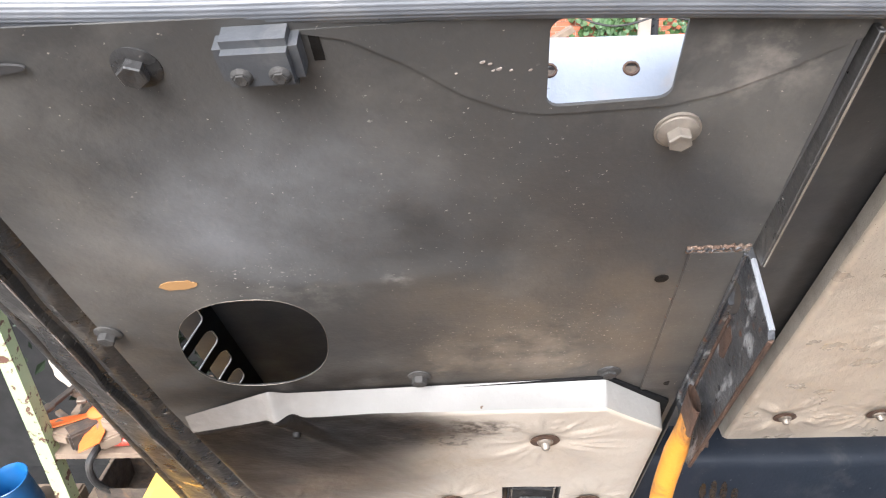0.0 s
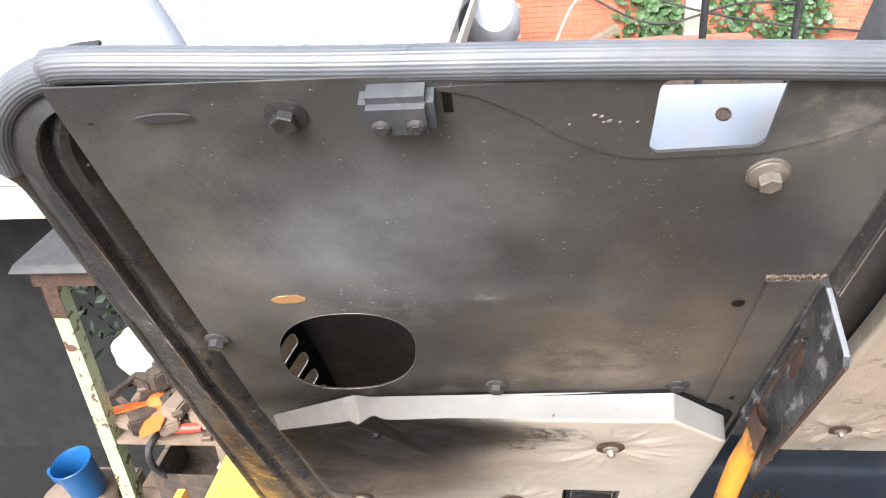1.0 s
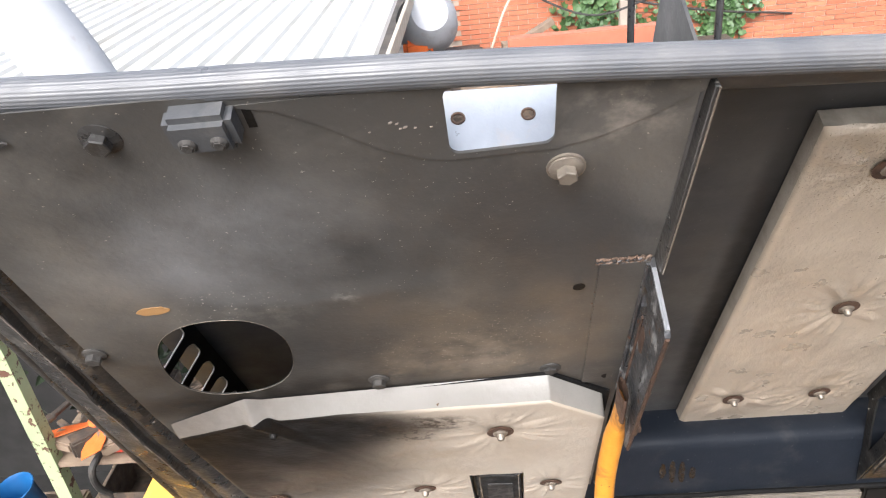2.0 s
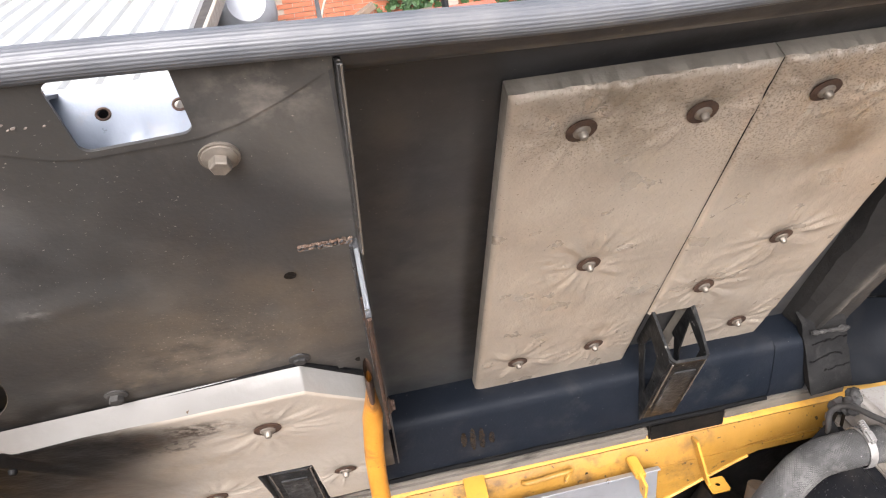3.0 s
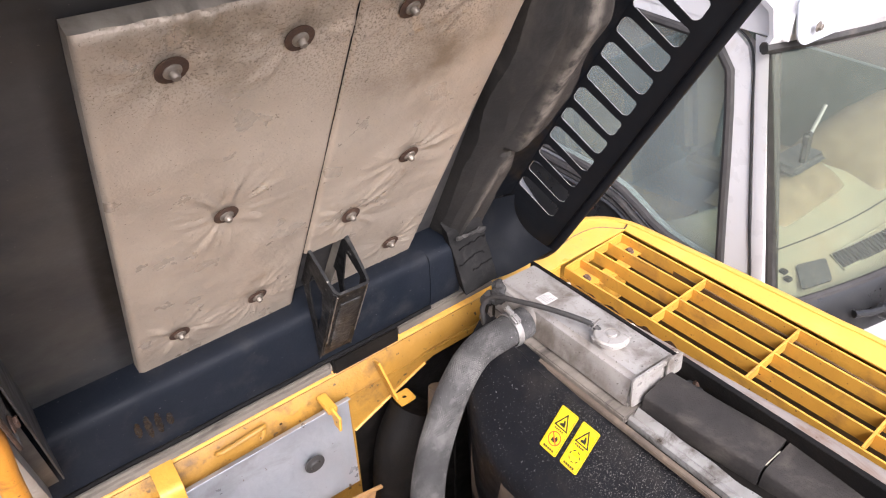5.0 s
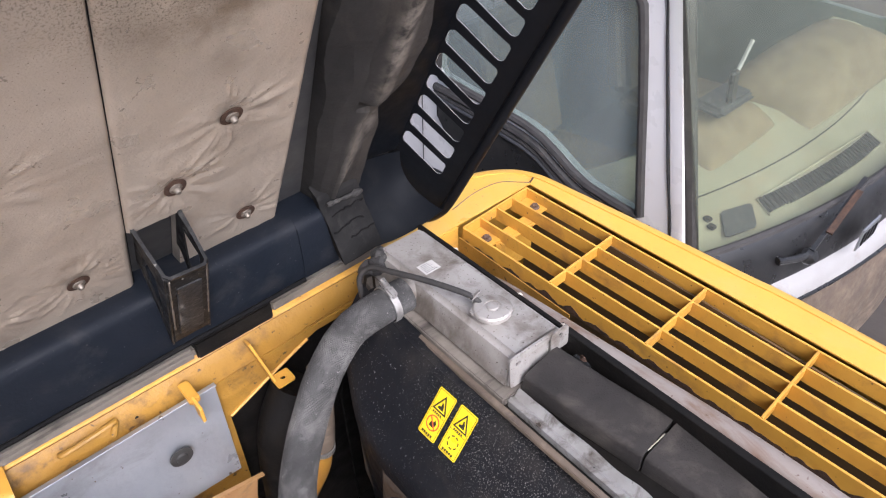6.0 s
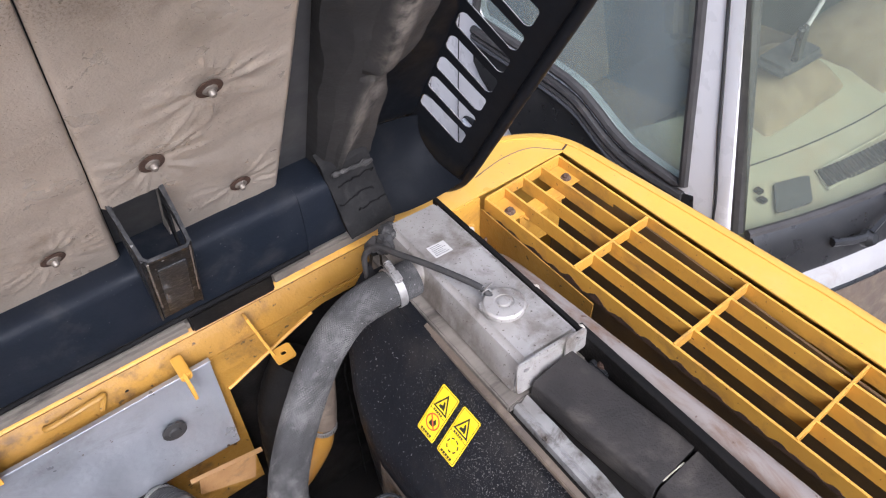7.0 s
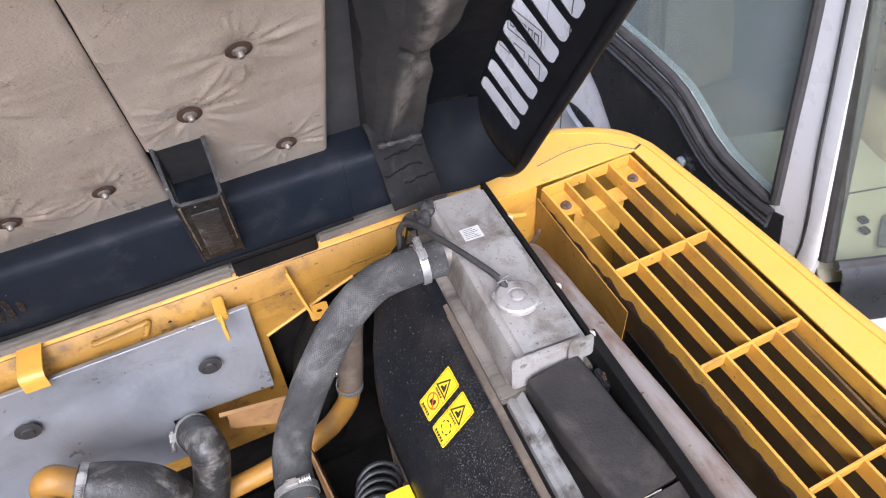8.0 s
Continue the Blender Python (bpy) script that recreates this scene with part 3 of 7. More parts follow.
def oval(cx, cy, rx, ry, n=40, power=2.0, lean=0.0):
    out = []
    for i in range(n):
        a = 2 * math.pi * i / n
        c, s = math.cos(a), math.sin(a)
        px = rx * math.copysign(abs(c) ** (2 / power), c)
        py = ry * math.copysign(abs(s) ** (2 / power), s)
        out.append((cx + px + lean * py, cy + py))
    return out


def spline(pts, n=8):
    p = [Vector(q) for q in pts]
    p = [p[0] * 2 - p[1], *p, p[-1] * 2 - p[-2]]
    out = []
    for i in range(1, len(p) - 2):
        a, b, c, d = p[i - 1:i + 3]
        for k in range(n):
            s = k / n
            out.append(0.5 * (2 * b + (c - a) * s + (2 * a - 5 * b + 4 * c - d) * s * s + (3 * b - a - 3 * c + d) * s ** 3))
    return out + [p[-2]]


def sweep(path, ring, bm=None, up=None, closed=False, cap=True, scale=None):
    """Carry a ring of (a, b) along a path of points."""
    bm = bm or bmesh.new()
    path = [Vector(p) for p in path]
    n, rows = len(path), []
    last = None
    for i, p in enumerate(path):
        if closed:
            t = path[(i + 1) % n] - path[i - 1]
        else:
            t = path[min(i + 1, n - 1)] - path[max(i - 1, 0)]
        t.normalize()
        if up is not None:
            side = t.cross(Vector(up)).normalized()
            top = side.cross(t)
        elif last is None:
            side = t.orthogonal().normalized()
            top = side.cross(t)
        else:
            side = (last - t * last.dot(t)).normalized()
            top = side.cross(t)
        last = side
        k = scale(i / max(1, n - 1)) if scale else 1
        rows.append([bm.verts.new(p + side * a * k + top * b * k) for a, b in ring])
    m = len(ring)
    for i in range(n if closed else n - 1):
        r, s = rows[i], rows[(i + 1) % n]
        for j in range(m):
            bm.faces.new((r[j], r[(j + 1) % m], s[(j + 1) % m], s[j]))
    if cap and not closed:
        bm.faces.new(rows[0][::-1])
        bm.faces.new(rows[-1])
    return bm


def ring(r, n=14, ry=None):
    return [(r * math.cos(2 * math.pi * i / n), (ry or r) * math.sin(2 * math.pi * i / n)) for i in range(n)]


def tube(path, r, n=14, bm=None, scale=None, closed=False):
    return sweep(path, ring(r, n), bm=bm, scale=scale, closed=closed)


def lathe(profile, n=24, bm=None, m=None):
    """Turn (radius, height) points round z."""
    bm = bm or bmesh.new()
    m = m or Matrix()
    rows = []
    for r, h in profile:
        if r < 1e-6:
            rows.append([bm.verts.new(m @ Vector((0, 0, h)))])
        else:
            rows.append([bm.verts.new(m @ Vector((r * math.cos(2 * math.pi * i / n), r * math.sin(2 * math.pi * i / n), h))) for i in range(n)])
    for a, b in zip(rows, rows[1:]):
        for i in range(n):
            j = (i + 1) % n
            q = [a[i % len(a)], a[j % len(a)], b[j % len(b)], b[i % len(b)]]
            q = list(dict.fromkeys(q))
            if len(q) > 2:
                bm.faces.new(q)
    return bm


def loft(rows, bm=None, wrap=False):
    bm = bm or bmesh.new()
    vs = [[bm.verts.new(p) for p in r] for r in rows]
    for a, b in zip(vs, vs[1:]):
        for i in range(len(a) if wrap else len(a) - 1):
            j = (i + 1) % len(a)
            bm.faces.new((a[i], a[j], b[j], b[i]))
    return bm


def thicken(bm, d):
    bmesh.ops.recalc_face_normals(bm, faces=bm.faces[:])
    bmesh.ops.solidify(bm, geom=bm.faces[:], thickness=d)
    return bm


def bar(a, b, w, h, up=(0, 0, 1), bm=None, bevel=0.0):
    """A straight rectangular bar from a to b."""
    bm = bm or bmesh.new()
    a, b = Vector(a), Vector(b)
    t = (b - a).normalized()
    s = t.cross(Vector(up)).normalized() * w / 2
    u = s.cross(t).normalized() * h / 2
    return hexa(bm, [a - s - u, a + s - u, a + s + u, a - s + u, b - s - u, b + s - u, b + s + u, b - s + u], bevel, 1)


def hex_bolt(r_flange, r_hex, h, washer=0.0):
    """Flange bolt, axis z, seated at z = 0."""
    bm = bmesh.new()
    z = 0.0
    if washer:
        lathe([(0, 0), (washer, 0), (washer, 0.0028), (0, 0.0028)], 24, bm)
        z = 0.0028
    lathe([(0, z), (r_flange, z), (r_flange * 0.98, z + 0.0015), (r_hex * 1.05, z + 0.004), (0, z + 0.004)], 24, bm)
    lathe([(0, z + 0.003), (r_hex, z + 0.003), (r_hex, z + h - 0.001), (r_hex * 0.88, z + h), (r_hex * 0.5, z + h), (0, z + h - 0.0012)], 6, bm)
    return bm


# ---- the hood: u along the hinge, v up the lid, w out of its inner face ----
HOOD = Matrix(((1, 0, 0, 0), (0, -0.471, -0.882, 1.114), (0, 0.882, -0.471, 2.54), (0, 0, 0, 1)))


def uvw(x, y, z):
    return (x, (y - 1.114) * -0.471 + (z - 2.54) * 0.882, -(y - 1.114) * 0.882 - (z - 2.54) * 0.471)


def edge_u(v):
    return -0.407 - (0.9 - v) * 0.116


def top_v(u):
    return 1.048 - 0.058 * u if u < 0.6 else 1.013 - 0.03 * (u - 0.6)


def panel_w(u):
    return 0.115 + (0.25 - u) * 0.04


hood = thing("engine_hood", "raised black steel engine hood with foil insulation pads inside", "engine hood", HOOD)

# outer skin with a latch opening, and the rolled lip along its free edge
skin = sheet([(-0.40, -0.24), (1.57, -0.24), (1.57, 0.84), (-0.38, 0.84)], [rrect(0.125, 0.27, 0.72, 0.836, 0.004)], -0.006, lambda a, b, d: (a, b, -0.035 + d))
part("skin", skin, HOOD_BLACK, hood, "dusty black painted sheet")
for u0, u1 in ((-0.30, 0.125), (0.27, 1.50)):
    rows = []
    for i in range(21):
        u = u0 + (u1 - u0) * i / 20
        tv = top_v(u)
        rows.append([(u, 0.84, -0.035), (u, tv - 0.175, -0.030), (u, tv - 0.150, -0.012), (u, tv - 0.112, 0.033), (u, tv - 0.072, 0.080), (u, tv - 0.042, 0.106), (u, tv - 0.014, 0.112)])
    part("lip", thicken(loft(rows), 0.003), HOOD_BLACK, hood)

# inner panel over the left half
outline = [(-0.290, 1.052), (0.357, 1.020), (0.352, 0.75), (0.345, 0.30), (0.345, -0.14), (-0.335, -0.14), (-0.328, 0.237), (-0.325, 0.45), (-0.313, 0.66), (-0.299, 0.90)]
port = oval(-0.163, 0.602, 0.083, 0.103, 44, 2.35, 0.16)
window = rrect(0.150, 0.238, 0.943, 1.020, 0.010)
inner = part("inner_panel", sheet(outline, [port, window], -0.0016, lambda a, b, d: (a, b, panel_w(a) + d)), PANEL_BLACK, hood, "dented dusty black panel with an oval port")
cut = [(a, b, panel_w(a) + 0.0005) for a, b in port]
part("cut_edge", tube([cut[i] for i in range(44)], 0.00028, 5, closed=True), STUD, inner, "bare cut metal edge")
# pressed ledge under the free edge
ledge = [(-0.02, 1.028), (0.02, 1.017), (0.055, 0.993), (0.09, 0.962), (0.125, 0.942), (0.15, 0.936), (0.238, 0.935), (0.275, 0.944), (0.32, 0.965), (0.356, 0.985), (0.357, 1.020)]
led = sheet(ledge, [window], -0.001, lambda a, b, d: (a, b, panel_w(a) + 0.0013 + d))
part("pressed_ledge", led, PANEL_BLACK, inner)
for a, b, r in ((0.106, 0.990, 0.0022), (0.111, 0.988, 0.0018), (0.117, 0.983, 0.0024), (0.113, 0.982, 0.0015), (0.125, 0.981, 0.0015), (0.138, 0.980, 0.0016), (0.088, 0.982, 0.0012)):
    bm = sheet(oval(a, b, r * 0.8, r * 0.55, 9, 2, 0.6), [], 0.0006, lambda p, q, d: (p, q, panel_w(p) + 0.0015 + d))
    part("paint_chip", bm, PIPE, inner)
part("paint_chip", sheet([(a + 0.003 * noise.noise((k * 0.9, 3, 0)), b + 0.0025 * noise.noise((k * 1.1, 8, 0))) for k, (a, b) in enumerate(oval(-0.197, 0.741, 0.019, 0.008, 24, 2, 0.3))], [], 0.0006, lambda p, q, d: (p, q, panel_w(p) + 0.0004 + d)), BEIGE, inner, "tan paint chip")

# left rim: rolled edge, bead and groove
def rim_in(v):
    """Where the rim meets the inner panel."""
    return -0.325 + 0.026 * min(1, max(0, (v - 0.45) / 0.45))


prof = ((0.0, 0.074), (0.02, 0.094), (0.08, 0.108), (0.20, 0.119), (0.36, 0.127), (0.48, 0.131), (0.51, 0.129), (0.53, 0.120), (0.56, 0.117), (0.62, 0.124), (0.70, 0.128), (0.79, 0.126), (0.87, 0.116), (0.93, 0.104), (0.97, 0.106), (1.0, 0.136))
rows = []
for i in range(81):
    v = -0.20 + 1.12 * i / 80
    uo, ui = edge_u(v), rim_in(v)
    rows.append([(uo + s * (ui - uo) + (0.002 * noise.noise((s * 3, v * 9, 2)) if 0 < s < 1 else 0), v, w + (0.004 * noise.noise((s * 4, v * 11, 5)) + 0.0012 * noise.noise((s * 12, v * 45, 1)) if 0.05 < s < 0.95 else 0)) for s, w in prof])
for i in range(1, 13):
    a = radians(90 * i / 12)
    c, q = math.cos(a), math.sin(a)
    po, pi = (-0.270 - 0.132 * c, 0.92 + 0.122 * q), (-0.270 - 0.029 * c, 0.92 + 0.096 * q)
    rows.append([(po[0] + s * (pi[0] - po[0]), po[1] + s * (pi[1] - po[1]), w) for s, w in prof])
part("side_rim", thicken(loft(rows), 0.003), RIM_BLACK, hood, "black rolled steel rim with a worn bead")

part("scraped_ridge", tube([(edge_u(v) + 0.487 * (rim_in(v) - edge_u(v)) + 0.0014 * noise.noise((v * 14, 4, 0)), v, 0.1312) for v in [0.10 + 0.80 * k / 60 for k in range(61)]], 0.0011, 5, scale=lambda q: 0.4 + 1.1 * max(0, noise.noise((q * 22, 9, 0)) + 0.35)), PIPE, hood, "scraped bare ridge")

# ribbed seal round the free edge, plain black rubber down the sides
left_run = [(edge_u(v) + 0.007, v, 0.098) for v in (-0.20, 0.0, 0.2, 0.4, 0.6, 0.8, 0.90)]
top_run = []
for k in range(1, 7):
    a = radians(90 * k / 7)
    top_run.append((-0.394 + 0.128 * (1 - math.cos(a)), 0.915 + 0.134 * math.sin(a), 0.112))
left_run.append(top_run[0])
top_run += [(u, top_v(u) - 0.010 + 0.0025 * math.sin(u * 9), 0.113) for u in (-0.27, -0.1, 0.05, 0.2, 0.4, 0.6, 0.9, 1.2, 1.45)]
right_run = []
for k in range(1, 6):
    a = radians(90 * k / 6)
    right_run.append((1.50 + 0.10 * math.sin(a), 0.90 + 0.085 * math.cos(a), 0.112 + 0.04 * k / 6))
top_run.append(right_run[0])
right_run += [(1.602, v, 0.153) for v in (0.88, 0.6, 0.3, 0.0, -0.12)]
for k in range(1, 6):
    a = radians(90 * k / 6)
    right_run.append((1.602 - 0.03 * (1 - math.cos(a)), -0.14 - 0.13 * math.sin(a), 0.153 - 0.05 * (1 - math.cos(a))))
right_run.append((1.46, -0.275, 0.10))
rib = []
for i in range(208):
    a = 2 * math.pi * i / 208
    k = 1 + 0.011 * math.cos(26 * a)
    rib.append((0.0135 * k * math.cos(a), 0.0135 * k * math.sin(a)))
part("edge_seal", sweep(spline(top_run, 5), rib, up=(0.3, 0.3, 1)), SEAL, hood, "grey ribbed rubber edge seal", 60)
part("rolled_edge", sweep(spline(left_run, 5), ring(0.0125, 16), up=(0.3, 0.3, 1)), RIM_BLACK, hood, "smooth rolled steel edge")
part("side_seal", sweep(spline(right_run, 5), ring(0.0122, 14), up=(0.3, 0.3, 1)), WALL_BLACK, hood, "black rubber side seal")


# louvred end walls
def end_wall(u0, lean, n0, n1, deep=0.158):
    slots = []
    for k in range(n0, n1):
        v = -0.086 + 0.0675 * k
        pts = []
        for p, q in rrect(-0.018, 0.102, v, v + 0.050, 0.013, 4):
            f = (p + 0.018) / 0.12
            q += 0.012 * (1 - f) + 0.006 * math.sin(f * 6.3)
            if q - v > 0.03:
                q -= 0.006 * (1 - f)
            pts.append((min(p, deep - 0.014), q))
        slots.append(pts)
    ol = [(-0.040, 0.875), (-0.040, -0.25), (0.03, -0.265), (0.09, -0.27), (0.122, -0.262), (0.142, -0.235), (0.152, -0.19), (0.156, -0.13), (0.158, 0.90), (0.13, 0.93), (0.05, 0.90)]
    ol = [(min(a, deep), b) for a, b in ol]
    ol = [p for i, p in enumerate(ol) if abs(p[0] - deep) > 1e-6 or not (abs(ol[i - 1][0] - deep) < 1e-6 and abs(ol[(i + 1) % len(ol)][0] - deep) < 1e-6)]
    bm = sheet(ol, slots, 0.003, lambda a, b, d: (u0 + lean * a + d, b, a))
    return bm, slots


bm, slots = end_wall(1.56, 0.28, 0, 14)
wall = part("end_wall", bm, WALL_BLACK, hood, "black louvred end wall with long rounded slots")
# painted glint: a thin pale line round every slot
for sl in slots:
    part("slot_edge", tube([(1.562 + 0.28 * a, b, a) for a, b in sl], 0.0005, 5, closed=True), BRIGHT, wall)
bm, slots = end_wall(-0.335, -0.52, 0, 14, 0.106)
wall = part("end_wall", bm, WALL_BLACK, hood, "black louvred end wall with long rounded slots")
for sl in slots[2:12]:
    part("slot_edge", tube([(-0.3335 - 0.52 * a, b, a) for a, b in sl], 0.0013, 5, closed=True), BRIGHT, wall)

# step between the inner panel and the bare skin, with a narrow flange standing proud
part("step_wall", block(0.352, 0.355, -0.14, 1.0, -0.034, 0.112), HOOD_BLACK, hood)
part("step_flange", hexa(bmesh.new(), [(0.350, 0.74, 0.108), (0.355, 0.74, 0.108), (0.362, 0.995, 0.108), (0.357, 0.995, 0.108),
                                       (0.352, 0.74, 0.134), (0.356, 0.74, 0.134), (0.364, 0.995, 0.120), (0.359, 0.995, 0.120)], 0.0008, 1), RIM_BLACK, hood)
part("flange_edge", tube([(0.3545, 0.742, 0.135), (0.359, 0.87, 0.128), (0.3625, 0.995, 0.121)], 0.0010, 6), STUD, hood, "scraped bare edge")

# stay bracket: base leg welded to the panel, upright leg with a slot
BRK_OUT = [(0.738, 0.110), (0.737, 0.195), (0.730, 0.203), (0.380, 0.203), (0.372, 0.197), (0.382, 0.110)]
brk = part("stay_bracket", sheet(BRK_OUT,
                                 [[(0.402, 0.129), (0.52, 0.127), (0.655, 0.125), (0.663, 0.119), (0.678, 0.116), (0.693, 0.120), (0.699, 0.130), (0.694, 0.141), (0.680, 0.146), (0.664, 0.143), (0.657, 0.137), (0.52, 0.1385), (0.402, 0.139)],
                                  oval(0.640, 0.150, 0.004, 0.003, 10)], 0.006, lambda a, b, d: (0.345 + d, a, b)), BRKT, hood, "worn steel angle bracket with rusty edges")
part("bright_edge", tube([(0.348, 0.7385, 0.125), (0.348, 0.738, 0.16), (0.348, 0.737, 0.198)], 0.0028, 6), SILVER, brk, "bright ground edge")
part("base_leg", block(0.292, 0.346, 0.42, 0.741, panel_w(0.3), panel_w(0.3) + 0.004, 0.001), PANEL_BLACK, brk)
weld = [(0.288 + 0.058 * i / 30, 0.744 + 0.0035 * noise.noise((i * 0.5, 2, 0)), panel_w(0.3) + 0.002 + 0.002 * noise.noise((i * 0.7, 7, 0))) for i in range(31)]
for j in range(3):
    strand = [(x, y + 0.0028 * (j - 1) + 0.002 * noise.noise((x * 160, j, 0)), z + 0.0012 * noise.noise((x * 210, j, 4))) for x, y, z in weld]
    part("weld_bead", tube(strand, 0.0019, 7, scale=lambda s: 0.9 + 1.0 * noise.noise((s * 17, j * 3, 5))), (WELD, BRKT, WELD)[j], brk, "crusty rusty weld bead" if j == 0 else "")
weld = [(0.2945 + 0.0012 * noise.noise((i * 0.4, 0, 0)), 0.736 - 0.30 * i / 60, panel_w(0.3) + 0.0018) for i in range(61)]
part("weld_bead", tube(weld, 0.0012, 6, scale=lambda s: 1 + 0.9 * noise.noise((s * 40, 3, 1))), BRKT, brk)
for i in range(26):
    rnd = random.Random(i)
    v = 0.738 - 0.31 * rnd.random() ** 1.6
    o = part("weld_spatter", lathe([(0, -0.001), (0.0016, 0), (0.001, 0.001), (0, 0.0012)], 7), WELD, brk)
    o.matrix_basis = pose(0.2945 + rnd.gauss(0, 0.002), v, panel_w(0.3) + 0.001)
part("corner_weld", tube([(0.3435, 0.738, 0.118), (0.3425, 0.66, 0.121), (0.3435, 0.57, 0.120), (0.3430, 0.48, 0.121), (0.344, 0.40, 0.120)], 0.0026, 8, scale=lambda s: 1 + 0.6 * noise.noise((s * 25, 4, 2))), BRKT, brk)
part("slot_lip", tube([(0.3445, 0.656, 0.1395), (0.3445, 0.55, 0.1405), (0.3445, 0.405, 0.1408)], 0.0022, 6), RUST, brk)
part("rust_patch", sheet([(0.622 + 0.026 * math.cos(k * 0.4488) * (1 + 0.4 * noise.noise((k * 0.7, 2, 0))), 0.151 + 0.011 * math.sin(k * 0.4488) * (1 + 0.5 * noise.noise((k * 0.9, 5, 0)))) for k in range(14)], [], 0.0004, lambda a, b, d: (0.3448 - d, a, b)), RUST, brk, "brown rust patch")
part("rusty_edge", tube([(0.348, 0.728, 0.2035), (0.348, 0.60, 0.2038), (0.348, 0.48, 0.2032), (0.348, 0.376, 0.2032)], 0.0026, 7), RUST, brk, "flaking rusty edge")
stay_bolt = part("pivot_bolt", hex_bolt(0.012, 0.008, 0.009), RUST, brk)
stay_bolt.matrix_basis = pose(0.352, 0.43, 0.19, 0, 90, 0)


# bolts on the panel
def put_bolt(u, v, w, rf, rh, h, washer=0.0, mat=BOLT, label=""):
    b = part("flange_bolt", hex_bolt(rf, rh, h, washer), mat, hood, label)
    b.matrix_basis = pose(u, v, w, 0, 0, 17 * u * 10)


put_bolt(0.249, 0.909, panel_w(0.249), 0.0155, 0.0095, 0.013, 0.0175, STUD, "dusty zinc bolt with a washer")
put_bolt(-0.122, 1.008, panel_w(-0.122) - 0.004, 0.0175, 0.0105, 0.012, 0.019, RIM_BLACK)
put_bolt(-0.307, 0.655, panel_w(-0.307), 0.015, 0.0095, 0.012)
put_bolt(0.012, 0.497, panel_w(0.012), 0.015, 0.0095, 0.012)
put_bolt(0.246, 0.476, panel_w(0.246), 0.015, 0.0095, 0.007, 0, RUBBER)
part("plug", sheet(oval(-0.213, 1.018, 0.022, 0.004, 20), [], 0.002, lambda a, b, d: (a, b, panel_w(a) + 0.0015 + d)), GREYSEAL, hood, "grey rubber drain plug")
for a, b in ((0.272, 0.70), (0.335, 0.50), (0.325, 0.44)):
    part("hole", sheet(oval(a, b, 0.007, 0.007, 14), [], 0.0005, lambda p, q, d: (p, q, panel_w(p) + 0.0045 + d)), DARK, inner)

# catch block with two screws and its slot
catch = part("catch_block", block(-0.062, -0.008, 0.996, 1.034, panel_w(0) - 0.004, panel_w(0) + 0.022, 0.006), CATCH, hood, "dark grey plastic hood catch with two screws")
for u in (-0.047, -0.022):
    b = part("screw", hex_bolt(0.0075, 0.005, 0.005), BOLT, catch)
    b.matrix_basis = pose(u, 1.010, panel_w(0) + 0.021)
part("catch_slot", block(-0.004, 0.003, 1.002, 1.024, panel_w(0) - 0.001, panel_w(0) + 0.0007), DARK, hood)

# bright latch plate seen through the opening, tilted to the sky
lp = part("latch_plate", sheet(rrect(-0.095, 0.105, -0.066, 0.025, 0.004), [oval(-0.030, 0, 0.005, 0.004, 14), oval(0.034, 0, 0.005, 0.004, 14)], 0.003, lambda a, b, d: (a, b, d)), ZINC, hood, "bright zinc latch plate with two holes")
lp.matrix_basis = pose(0.187, 0.919, 0.058, -52, 0, -2)
for a in (-0.030, 0.034):
    part("hole_rim", tube([(a + 0.0058 * math.cos(k * 0.5236), 0.0048 * math.sin(k * 0.5236), 0.0033) for k in range(12)], 0.0012, 6, closed=True), RUST, lp)


